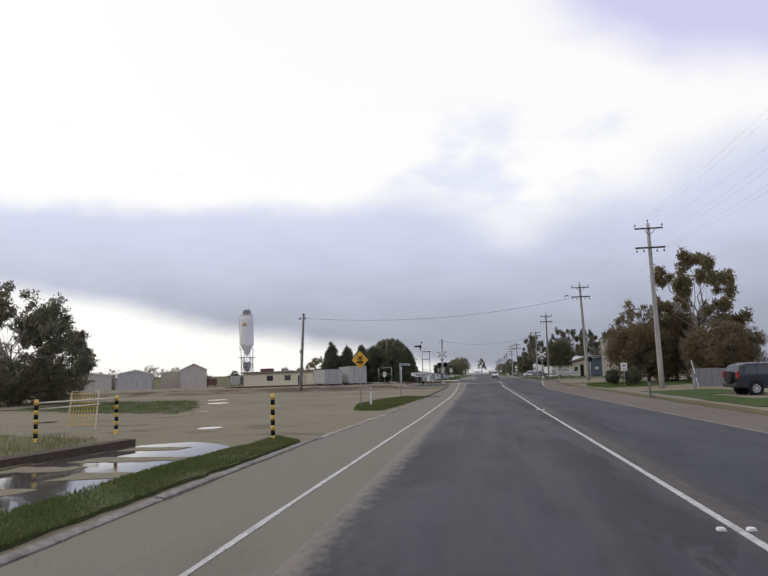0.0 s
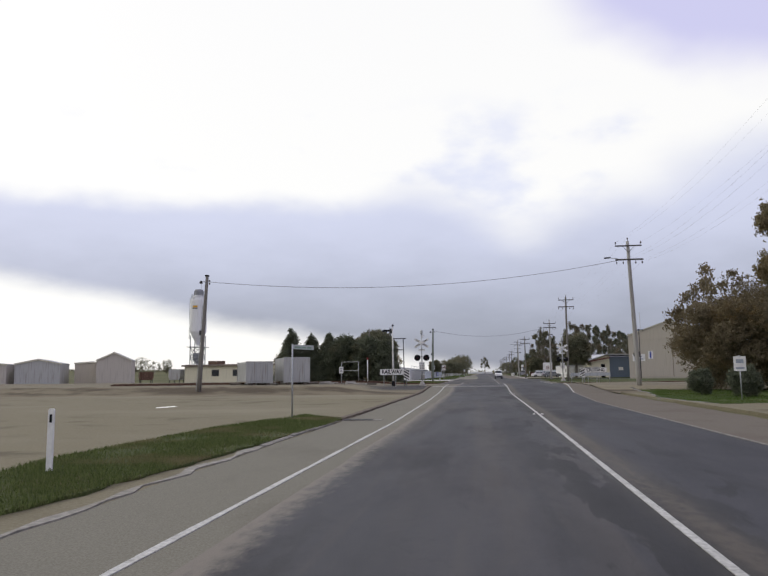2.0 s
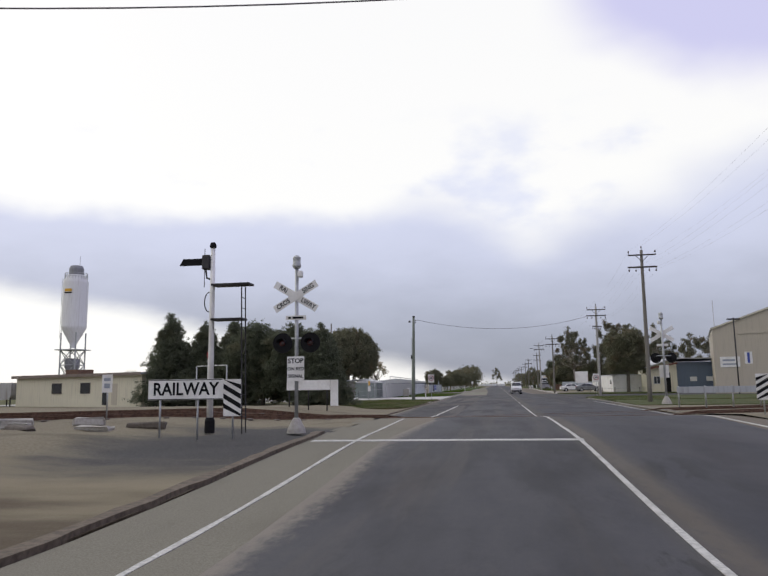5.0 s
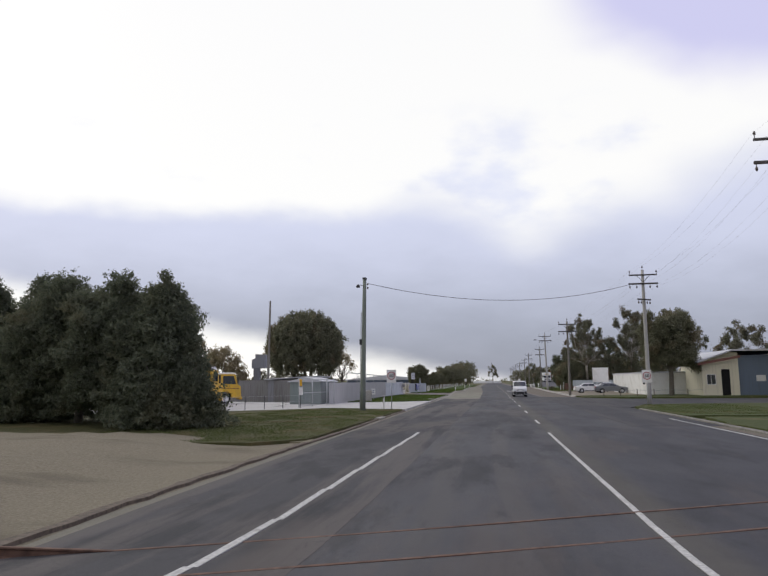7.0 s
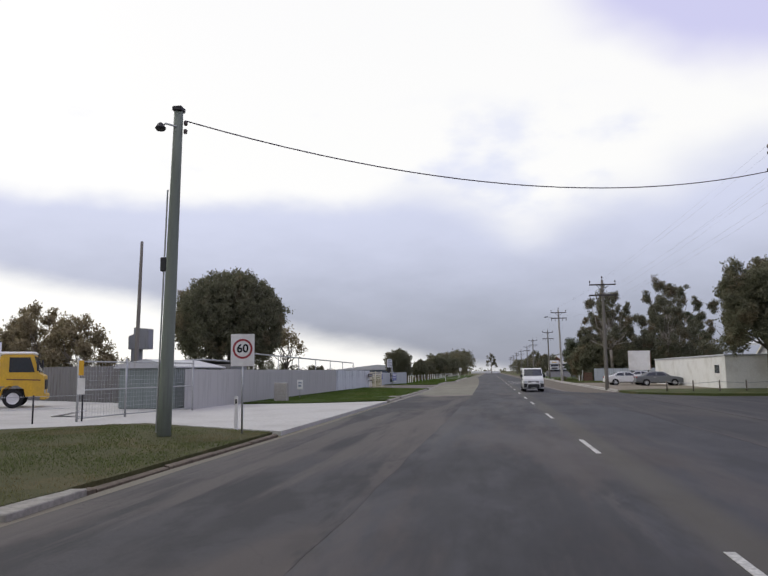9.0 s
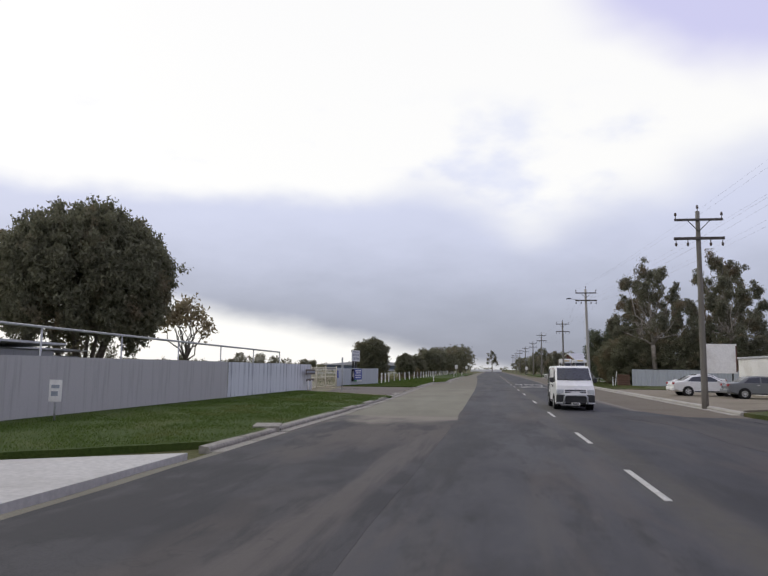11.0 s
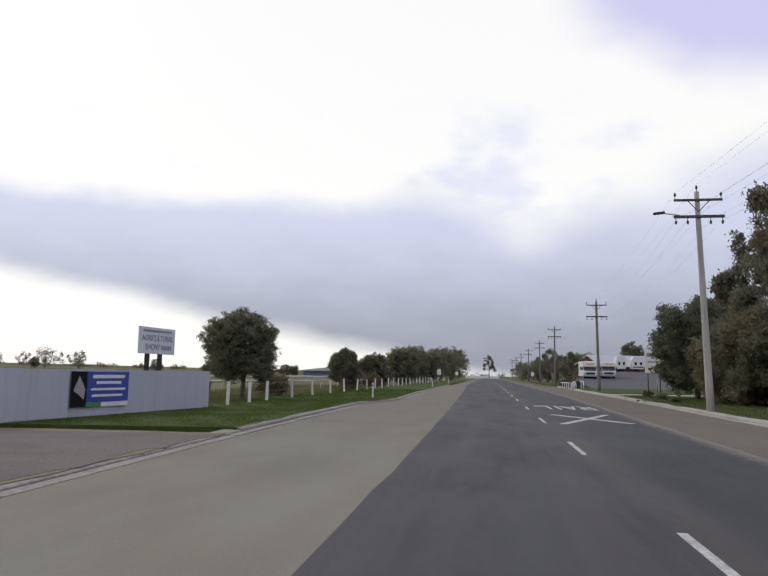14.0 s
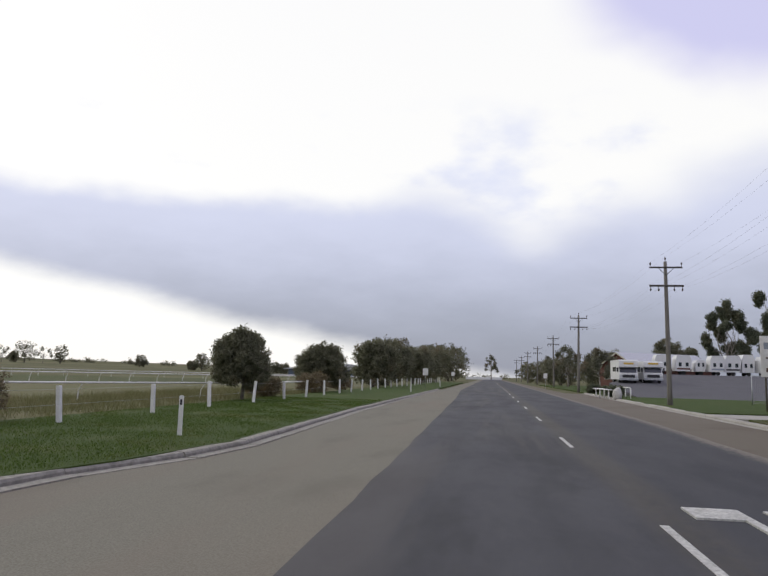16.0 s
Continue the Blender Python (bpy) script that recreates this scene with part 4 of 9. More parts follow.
# ---- power poles and wires ----
def power_pole(x, y, h, top, material="pole_wood", r=0.17, lean=(0.0, 0.0), low_arm=None, lamp=False, third=False, box_at=None, label="", z=0.1, pins=True):
    """A timber pole with crossarms; top: style of the upper arm."""
    p = thing("power_pole", (x, y, z), label or "grey timber power pole with two dark crossarms", "power pole", "power poles along the road")
    lx, ly = lean
    b = bm_new()
    n = 7
    tube(b, [(lx * k / n, ly * k / n, -0.4 + (h + 0.4) * k / n) for k in range(n + 1)], [r * (1.15 - 0.45 * k / n) for k in range(n + 1)], 10)
    part("pole", b, material, p, smooth=True)
    arms = []
    if top:
        arms.append((h - 0.45, 1.15, 0.06))
    if low_arm:
        arms.append((low_arm, 1.2, 0.07))
    if third:
        arms.append((h - 2.55, 0.75, 0.06))
    for i, (za, half, th) in enumerate(arms):
        b = bm_new()
        cx = lx * za / h
        m = pose(cx, ly * za / h - r * 0.9, za, 0, 0, 0 if i < 2 else 35)
        box(b, -half, -th * 0.7, -th, half, th * 0.7, th, 0.012, m)
        arm = part("crossarm", b, "arm_wood", p)
        spots = (-half + 0.06, half - 0.06) if i == 0 else (-half + 0.1, -half * 0.45, half * 0.45, half - 0.1)
        for s in spots:
            b = bm_new()
            up = 1 if i == 0 and pins else -1
            lathe(b, [(0.02, 0.0), (0.02, 0.12), (0.055, 0.13), (0.065, 0.19), (0.05, 0.25), (0.02, 0.28)], 8, m @ Matrix.Translation((s, 0, th * up)) @ Matrix.Scale(up * 1.15, 4, Vector((0, 0, 1))))
            part("insulator", b, "insulator", arm)
        if i == 0:
            b = bm_new()
            tube(b, [(cx - 0.55, -r * 0.9 - 0.05, za - 0.03), (cx, -r * 0.9, za - 0.6)], 0.022, 5)
            tube(b, [(cx + 0.55, -r * 0.9 - 0.05, za - 0.03), (cx, -r * 0.9, za - 0.6)], 0.022, 5)
            part("brace", b, "steel_dark", p)
    if top:
        b = bm_new()
        lathe(b, [(0.02, 0.0), (0.02, 0.14), (0.055, 0.15), (0.065, 0.22), (0.05, 0.3), (0.02, 0.33)], 8, Matrix.Translation((lx, ly, h)))
        part("insulator", b, "insulator", p)
    if lamp:
        b = bm_new()
        za = (low_arm or h - 1.8) + 0.08
        tube(b, [(lx * 0.85 - 0.9, -0.1, za), (lx * 0.85 - 1.7, -0.1, za + 0.12)], 0.03, 6)
        part("lamp_arm", b, "galv", p)
        b = bm_new()
        box(b, -0.28, -0.1, -0.06, 0.28, 0.1, 0.06, 0.035, pose(lx * 0.85 - 1.9, -0.1, za + 0.13, 0, -6, 0))
        part("street_light", b, "steel_dark", p)
    if box_at:
        b = bm_new()
        box(b, -0.3, -0.28, -0.55, 0.3, 0.28, 0.55, 0.06, Matrix.Translation((-0.3, -0.42, box_at)))
        part("transformer", b, "galv", p)
        for s in (-0.15, 0.15):
            b = bm_new()
            lathe(b, [(0.03, 0), (0.05, 0.05), (0.03, 0.12), (0.05, 0.18), (0.03, 0.25)], 8, Matrix.Translation((-0.3 + s, -0.42, box_at + 0.55)))
            part("insulator", b, "insulator", p)
    return p


# right side: x, y, height, low crossarm, street light, third arm, lean
RIGHT = [
    (13.5, -2.0, 13.6, 11.9, False, False, (-0.2, 0.0)),
    (14.15, 59.4, 13.8, 11.7, False, False, (-0.08, 0.1)),
    (13.6, 94.5, 13.1, 11.4, True, False, (-0.35, 0.05)),
    (12.75, 138.8, 12.8, 11.3, False, False, (0.1, 0.0)),
    (12.95, 168.0, 11.2, 10.0, False, True, (0.05, 0.0)),
    (10.75, 245.3, 10.9, 9.6, True, False, (-0.2, 0.05)),
    (12.8, 292.3, 10.4, 8.6, False, False, (-0.1, 0.0)),
    (12.2, 338.8, 10.6, 8.9, False, False, (0.1, 0.0)),
    (13.2, 387, 10.4, 8.8, False, False, (-0.1, 0.0)),
    (13.0, 434, 10.2, 8.6, False, False, (0.1, 0.0)),
    (13.0, 482, 10.6, 9.0, False, False, (0.0, 0.0)),
    (13.0, 530, 10.4, 8.8, False, False, (0.1, 0.0)),
    (13.0, 580, 10.4, 8.8, False, False, (0.0, 0.0)),
]
for i, (x, y, h, la, lamp, third, lean) in enumerate(RIGHT):
    power_pole(x, y, h, True, "pole_pale" if i in (1, 2, 4, 5) else "pole_wood", 0.2 if i in (1, 2) else 0.17, lean, la, lamp, third,
               label=("pale concrete-grey timber power pole with street light" if lamp else "weathered timber power pole with two dark crossarms"))
power_pole(10.1, 200.8, 9.7, True, "pole_wood", 0.15, (0, 0), 8.3, False, False, label="slim timber pole with two short crossarms")


def small_pole(x, y, h, lean, label, material="pole_wood"):
    """A left-side service pole with fittings near its top."""
    p = thing("service_pole", (x, y, 0.0), label, "power pole", "service poles")
    lx, ly = lean
    b = bm_new()
    tube(b, [(lx * k / 5, ly * k / 5, -0.4 + (h + 0.4) * k / 5) for k in range(6)], [0.2 - 0.014 * k for k in range(6)], 10)
    part("pole", b, material, p, smooth=True)
    b = bm_new()
    box(b, -0.14, -0.16, -0.02, 0.14, 0.16, 0.12, 0.02, Matrix.Translation((lx, ly, h)))
    part("cap", b, "steel_dark", p)
    b = bm_new()
    tube(b, [(lx, ly - 0.12, h - 0.5), (lx - 0.3, ly - 0.2, h - 0.42), (lx - 0.42, ly - 0.2, h - 0.5)], 0.03, 6)
    part("bracket", b, "galv", p)
    b = bm_new()
    lathe(b, [(0.05, 0.16), (0.1, 0.1), (0.16, 0.0), (0.12, -0.06), (0.03, -0.08)], 12, Matrix.Translation((lx - 0.45, ly - 0.2, h - 0.55)))
    part("lamp_head", b, "steel_dark", p)
    for s in (0.0, 0.25):
        b = bm_new()
        lathe(b, [(0.02, 0), (0.06, 0.03), (0.06, 0.12), (0.02, 0.15)], 8, Matrix.Translation((lx + 0.22, ly, h - 0.45 - s)))
        part("insulator", b, "insulator", p)
    b = bm_new()
    tube(b, [(lx * z / h - 0.2, -0.05, z) for z in (0.2, 2.0, 4.0, h * 0.75)], 0.025, 5)
    part("conduit", b, "galv", p)
    b = bm_new()
    box(b, -0.09, -0.07, -0.2, 0.09, 0.07, 0.2, 0.02, Matrix.Translation((lx * 0.5 - 0.2, ly * 0.5 - 0.05, h * 0.52)))
    part("junction_box", b, "plastic_dark", p)
    return p


small_pole(-23.3, 85.9, 9.9, (0.55, 0.0), "dark timber service pole in the dirt yard")
small_pole(-9.0, 155.6, 9.4, (0.2, 0.0), "greenish weathered timber service pole at the driveway", "pole_green")
power_pole(-25.5, 184.3, 11.5, False, "pole_wood", 0.15, (0.2, 0), None, label="thin timber pole behind the plant fence", pins=False)


def wire(name, a, c, sag, label, r=0.014, n=14):
    b = bm_new()
    a, c = Vector(a), Vector(c)
    pts = [a.lerp(c, i / n) - Vector((0, 0, sag * 4 * (i / n) * (1 - i / n))) for i in range(n + 1)]
    tube(b, pts, r, 4)
    return tagged(new(name, mesh_of(b, name, "wire", True)), label, "cable", "overhead wires")


wire("service_wire", (-22.8, 85.9, 9.45), (12.3, 94.4, 11.45), 1.3, "thin service wire slung across the road", 0.018, 24)
wire("service_wire", (-8.6, 155.6, 9.1), (12.0, 168.0, 10.1), 1.3, "thin service wire slung across the road", 0.02, 24)
for (x0, y0, h0, la0, *_, l0), (x1, y1, h1, la1, *_, l1) in zip(RIGHT, RIGHT[1:]):
    if y0 > 400:
        break
    for s in (-1.1, 0.0, 1.1):
        u = 0.38 if s == 0 else -0.1
        wire("power_wire", (x0 + l0[0] + s, y0, h0 + 0.1 + u), (x1 + l1[0] + s, y1, h1 + 0.1 + u), 0.7, "thin high overhead power wire", 0.003)
    for s in (-1.1, -0.55, 0.55, 1.1):
        wire("power_wire", (x0 + l0[0] + s, y0, la0 - 0.1), (x1 + l1[0] + s, y1, la1 - 0.1), 0.9, "thin low overhead power wire", 0.003)

# ---- trees ----
def leaf_mesh(name, blobs, count, size, material, seed, flat=0.0, shell=0.45):
    """A crown of small bent leaf sprays, spread through blobs (x, y, z, rx, ry, rz)."""
    r = np.random.default_rng(seed)
    sprigs = max(20, count // 22)
    vol = np.array([q[3] * q[4] * q[5] for q in blobs]) ** (2 / 3)
    pick = r.choice(len(blobs), sprigs, p=vol / vol.sum())
    d = r.normal(size=(sprigs, 3))
    d /= np.linalg.norm(d, axis=1)[:, None]
    rad = r.random(sprigs) ** shell
    B = np.array(blobs)[pick]
    # the outline of each blob is uneven: lobes pushed out and in
    lob = 1 + 0.25 * np.sin(d[:, 0] * 5 + B[:, 0] * 3) * np.sin(d[:, 2] * 6 + B[:, 2] * 2) + 0.13 * r.normal(size=sprigs)
    heart = B[:, :3] + d * B[:, 3:] * (rad * lob)[:, None]
    own = r.integers(0, sprigs, count)
    c = heart[own] + r.normal(size=(count, 3)) * (size * 1.5) * np.array([1, 1, 0.75])
    u = r.normal(size=(count, 3))
    u[:, 2] *= 1 - flat
    u /= np.linalg.norm(u, axis=1)[:, None]
    w = np.cross(u, r.normal(size=(count, 3)))
    w /= np.linalg.norm(w, axis=1)[:, None]
    s = size * r.uniform(0.55, 1.35, count)[:, None]
    v = np.stack([c - u * s * 0.9 - w * s * 0.42, c + u * s * 1.1, c - u * s * 0.5 + w * s * 0.62], 1).reshape(-1, 3)
    me = bpy.data.meshes.new(name)
    me.vertices.add(len(v))
    me.vertices.foreach_set("co", v.ravel())
    me.loops.add(count * 3)
    me.loops.foreach_set("vertex_index", np.arange(count * 3, dtype=np.int32))
    me.polygons.add(count)
    me.polygons.foreach_set("loop_start", np.arange(0, count * 3, 3, dtype=np.int32))
    me.update(calc_edges=True)
    me.materials.append(M[material])
    return me


def limbs(bm, start, tips, r0, seed, bend=0.12):
    r = random.Random(seed)
    for tip in tips:
        a, c = Vector(start), Vector(tip)
        L = (c - a).length
        mid = [a.lerp(c, k / 4) + Vector((r.uniform(-1, 1), r.uniform(-1, 1), r.uniform(-0.2, 0.8))) * bend * L * (k / 4) * (1 - k / 4) * 2.4 for k in range(5)]
        tube(bm, mid, [r0 * (1 - 0.8 * k / 4) for k in range(5)], 6)


def make_tree(kind, x, y, h, width, seed, label, name="tree", group="", z=0.0, leaves=None, size=None, depth=None, leaf=None, low=0.13):
    r = random.Random(seed)
    t = thing(name, (x, y, z), label, "tree", group)
    dp = depth or width
    b = bm_new()
    blobs = []
    if kind == "gum":
        fork = h * r.uniform(0.27, 0.36)
        tube(b, [(0, 0, -0.4), (0.1, 0, fork * 0.5), (0.0, 0.1, fork)], [h * 0.022, h * 0.019, h * 0.016], 8)
        # leaders end in separate heads of hanging tufts, with sky between the heads
        heads = []
        for k in range(13):
            a = 2.4 * k + r.uniform(-0.4, 0.4)
            up = (k + 0.5) / 13
            q = 0.46 * math.sqrt(max(0.05, 1 - up ** 2.2)) * r.uniform(0.7, 1.05)
            heads.append((width * q * math.cos(a), dp * q * math.sin(a), h * (0.36 + 0.56 * up), width * r.uniform(0.085, 0.13)))
        for lx, ly, lz, spread in heads:
            for k in range(6):
                a, e = r.uniform(0, 6.28), r.uniform(-1.0, 1.0)
                s, q = width * r.uniform(0.026, 0.05), spread * r.uniform(0.3, 1.0) * (1 - abs(e) * 0.35)
                blobs.append((lx + q * math.cos(a), ly + q * math.sin(a), min(h - s, lz + e * spread * 0.95), s, s, s * r.uniform(1.3, 2.3)))
        limbs(b, (0, 0.1, fork), [(q[0] * 0.9, q[1] * 0.9, q[2]) for q in heads[1::2]], h * 0.0085, seed, 0.2)
        limbs(b, (0.05, 0.1, fork * 1.15), [q[:3] for q in heads[::2]], h * 0.005, seed + 1, 0.2)
        limbs(b, (0, 0.1, h * 0.45), [q[:3] for q in blobs[::5]], h * 0.002, seed + 2)
        me = leaf_mesh("crown", blobs, int(2.3 * (leaves or 5200)), 0.42 * (size or 0.3), leaf or "leaf_gum", seed, -0.9, 0.5)
        bark = "bark_pale"
    elif kind == "cypress":
        tube(b, [(0, 0, -0.4), (0, 0, h * 0.6), (0, 0, h * 0.96)], [h * 0.03, h * 0.018, 0.03], 8)
        n = 12
        for k in range(n):
            q = k / (n - 1)
            rr = width * 0.5 * (1 - q) ** 0.7 * r.uniform(0.85, 1.05) + 0.18
            blobs.append((r.uniform(-0.2, 0.2), r.uniform(-0.2, 0.2), h * (0.06 + 0.9 * q), rr, rr * dp / width, h * 0.1))
        for k in range(26):
            a, q = 2.4 * k, (k + 0.5) / 26
            rr = width * 0.44 * (1 - q) ** 0.7
            blobs.append((rr * math.cos(a), rr * math.sin(a) * dp / width, h * (0.12 + 0.86 * q), 0.05 * width + 0.1, 0.05 * width + 0.1, h * r.uniform(0.06, 0.1)))
        limbs(b, (0, 0, h * 0.2), [(width * 0.35 * math.cos(a), width * 0.35 * math.sin(a), h * 0.4) for a in (0, 1.6, 3.1, 4.7)], h * 0.008, seed)
        me = leaf_mesh("crown", blobs, 15 * (leaves or 6500), 0.3 * (size or 0.34), "leaf_dark", seed, 0.0, 0.25)
        bark = "bark"
    elif kind in ("dome", "bush", "cypress_dome"):
        tube(b, [(0, 0, -0.4), (0.1, 0.05, h * 0.25), (0.0, 0.1, h * 0.5)], [h * 0.03, h * 0.025, h * 0.016], 8)
        # lobes over the whole outside from near the ground, and a full heart behind them
        n = 46
        lean_x = r.uniform(-0.08, 0.08) * width
        for k in range(n):
            a = 2.4 * k + r.uniform(-0.25, 0.25)
            up = (k + 0.5) / n
            zz = h * (low + (0.9 - low) * up * r.uniform(0.9, 1.08))
            fat = math.sqrt(max(0.04, 1 - ((zz / h - 0.52) / 0.52) ** 2)) * r.uniform(0.78, 1.12)
            s = width * r.uniform(0.1, 0.16)
            rad = max(0.0, width * 0.5 * fat - s * 0.8)
            blobs.append((lean_x * up + rad * math.cos(a), rad * math.sin(a) * dp / width, min(zz, h - s * 0.8), s, s, s * r.uniform(0.75, 1.05)))
        blobs.append((lean_x * 0.5, 0, h * (0.475 + low / 2), width * 0.33, dp * 0.33, h * (0.405 - low / 2)))
        limbs(b, (0, 0.1, h * 0.3), [(q[0] * 0.8, q[1] * 0.8, q[2]) for q in blobs[:-1:3]], h * 0.012, seed)
        me = leaf_mesh("crown", blobs, int((15.0 if kind == "cypress_dome" else 5.8) * (leaves or 8000)), (0.29 if kind == "cypress_dome" else 0.44) * (size or 0.26), leaf or {"dome": "leaf_round", "bush": "leaf_brown", "cypress_dome": "leaf_dark"}[kind], seed, 0.0, 0.35)
        bark = "bark"
    elif kind == "feather":
        # several bare stems under one smooth dome of upright sprays
        stems = [(0.16 * width * math.cos(2.4 * k) * (0.5 + 0.5 * (k % 3)), 0.16 * dp * math.sin(2.4 * k) * (0.5 + 0.5 * (k % 2))) for k in range(7)]
        for k, (sx, sy) in enumerate(stems):
            tube(b, [(sx * 0.35, sy * 0.35, -0.4), (sx, sy, h * 0.24), (sx * 2.1, sy * 2.1, h * (0.5 + 0.05 * (k % 3)))], [h * 0.014, h * 0.011, h * 0.006], 7)
        low = 0.3
        for k in range(210):
            a = 2.39996 * k + r.uniform(-0.1, 0.1)
            up = (k + 0.5) / 210
            side = math.sqrt(max(0.0, 1 - (1.9 * up - 0.9) ** 2)) if up > 0.47 else 1 - 0.35 * (1 - up / 0.47) ** 2.2
            rad = 0.47 * side * r.uniform(0.93, 1.03)
            s = width * r.uniform(0.022, 0.036)
            blobs.append((width * rad * math.cos(a), dp * rad * math.sin(a), h * (low + (0.95 - low) * up) + r.uniform(-0.03, 0.0) * h, s, s, s * r.uniform(2.4, 4.0)))
        blobs.append((0, 0, h * 0.6, width * 0.42, dp * 0.42, h * 0.27))
        blobs.append((0, 0, h * 0.75, width * 0.31, dp * 0.31, h * 0.2))
        limbs(b, (0, 0, h * 0.3), [(q[0] * 0.85, q[1] * 0.85, q[2]) for q in blobs[:180:6]], h * 0.006, seed)
        me = leaf_mesh("crown", blobs, 6 * (leaves or 9000), 0.4 * (size or 0.3), leaf or "leaf_round", seed, -0.6, 0.3)
        bark = "bark"
    else:   # thin: mostly bare twigs with a few pale leaves
        tube(b, [(0, 0, -0.4), (0, 0.1, h * 0.3)], [h * 0.03, h * 0.022], 8)
        for k in range(16):
            a = 2.4 * k
            q = (k + 0.5) / 16
            rad = width * 0.48 * math.sqrt(q)
            s = width * 0.1
            blobs.append((rad * math.cos(a), rad * math.sin(a), h * (0.92 - 0.4 * q * r.uniform(0.5, 1.1)), s, s, s))
        limbs(b, (0, 0.1, h * 0.3), [q[:3] for q in blobs], h * 0.01, seed, 0.2)
        me = leaf_mesh("crown", blobs, leaves or 1100, size or 0.2, "leaf_thin", seed, 0.0, 0.7)
        bark = "bark"
    part("trunk", b, bark, t, smooth=True)
    part_of("crown", me, t)
    return t


# near left, behind the yard
make_tree("gum", -45.5, 61, 11.5, 14, 11, "tall open gum tree on the edge of the yard", z=-0.02, leaves=9000, size=0.34)
make_tree("gum", -44.5, 66, 9.6, 8, 12, "spreading gum tree on the edge of the yard", z=-0.02, leaves=7000, size=0.34)
make_tree("bush", -46.5, 64, 4.4, 13, 13, "dark scrub under the gum trees", "shrub", z=-0.02, leaf="leaf_round")
# dark cypresses by the plant
for k, (x, y, h, w) in enumerate([(-31.3, 142, 8.4, 6.4), (-28.2, 143, 7.7, 5.6), (-25.2, 143, 7.8, 5.8), (-14.9, 137.5, 6.7, 5.0)]):
    make_tree("cypress", x, y, h, w, 20 + k, "dense dark cypress in a row beside the plant", group="cypress row", z=0.25, leaves=7000, size=0.26)
for k, (x, y, h, w) in enumerate([(-21.7, 141.5, 7.6, 7.0), (-18.0, 139.5, 7.3, 6.4)]):
    make_tree("cypress_dome", x, y, h, w, 25 + k, "dense dark rounded cypress beside the plant", group="cypress row", z=0.2, leaves=9000, size=0.26)

# right of the road, near
make_tree("gum", 19.5, 91.5, 10.5, 8.0, 37, "half-bare street tree with a few brown leaves", z=0.1, leaves=3000, size=0.3, leaf="leaf_brown")
make_tree("gum", 24.6, 83, 15.4, 11, 31, "tall gum tree with thin yellowing leaves", z=0.1, leaves=15000, size=0.32, leaf="leaf_olive")
make_tree("bush", 19.3, 86.0, 7.0, 8.6, 32, "wide autumn-brown street tree hanging low", z=0.1, leaves=19000, size=0.18)
make_tree("bush", 24.5, 76, 6.2, 8.5, 33, "wide autumn-brown street tree hanging low", z=0.1, leaves=15000, size=0.18)
make_tree("bush", 23.0, 88, 8.8, 8.5, 36, "wide autumn-brown street tree hanging low", z=0.1, leaves=15000, size=0.18)
make_tree("bush", 13.4, 76.5, 1.6, 1.5, 34, "low dark shrub on the nature strip", "shrub", z=0.12, leaves=2500, size=0.12, leaf="leaf_dark")
make_tree("bush", 14.6, 72.5, 1.7, 1.7, 35, "low dark shrub on the nature strip", "shrub", z=0.12, leaves=2500, size=0.12, leaf="leaf_dark")
# right of the road, past the side street
make_tree("dome", 21.0, 193.7, 10.4, 6.6, 41, "leafy green street tree on the corner", z=0.1, leaves=14000, size=0.22, leaf="leaf_round", low=0.34)
for k, (x, y, h, w) in enumerate([(19.0, 251, 15.2, 9.5), (19.6, 258, 13.6, 8.5), (29, 258, 17.6, 9.5), (35, 272, 18.5, 11), (27.5, 251, 13.0, 7.0), (41, 262, 16.0, 9), (20.5, 264, 12.0, 7.0), (19.8, 274.0, 8.8, 7.5)]):
    make_tree("gum", x, y, h, w, 50 + k, "tall eucalypt with pale trunk and open crown", group="gum trees", z=0.1, leaves=7500, size=0.3)
for k, (x, y, h, w) in enumerate([(16.6, 253, 6.0, 6.8), (19.5, 259, 6.0, 7.0), (22, 252, 6.2, 6.6), (17.0, 261.5, 4.6, 5.0), (26.5, 253, 6.6, 8.0), (33, 255, 6.5, 9.0)]):
    make_tree("bush", x, y, h, w, 60 + k, "dense dark understorey shrub below the gums", "shrub", "understorey", z=0.1, leaves=6500, size=0.24, leaf="leaf_round")
for k, (x, y, h, w) in enumerate([(48, 205, 12, 10), (56, 220, 13, 11), (40, 226, 11, 9), (62, 190, 12, 11)]):
    make_tree("gum", x, y, h, w, 70 + k, "distant eucalypt behind the sheds", group="gum trees", z=0.05, leaves=4500, size=0.4)
for k, (x, y, h, w) in enumerate([(45.2, 380, 17.4, 9.5), (56, 381, 23.5, 13.5), (67, 381, 21.0, 12.0)]):
    make_tree("gum", x, y, h, w, 76 + k, "dark drooping tree behind the caravan yard", group="yard trees", z=0.1, leaves=21000, size=0.46, leaf="leaf_dark")
for k, (x, y, h, w) in enumerate([(34.0, 380, 10.4, 5.6), (38.2, 382, 9.0, 4.4)]):
    make_tree("dome", x, y, h, w, 80 + k, "round green tree among the caravans", group="yard trees", z=0.1, leaves=5000, size=0.34)
make_tree("dome", 16.6, 268, 7.8, 6.8, 44, "dense dark rounded tree beside the gums", z=0.1, leaves=9000, size=0.26, leaf="leaf_dark")
make_tree("bush", 15.8, 256.5, 4.3, 5.0, 45, "dense brown shrub beside the gums", "shrub", "understorey", z=0.1, leaves=7000, size=0.2)
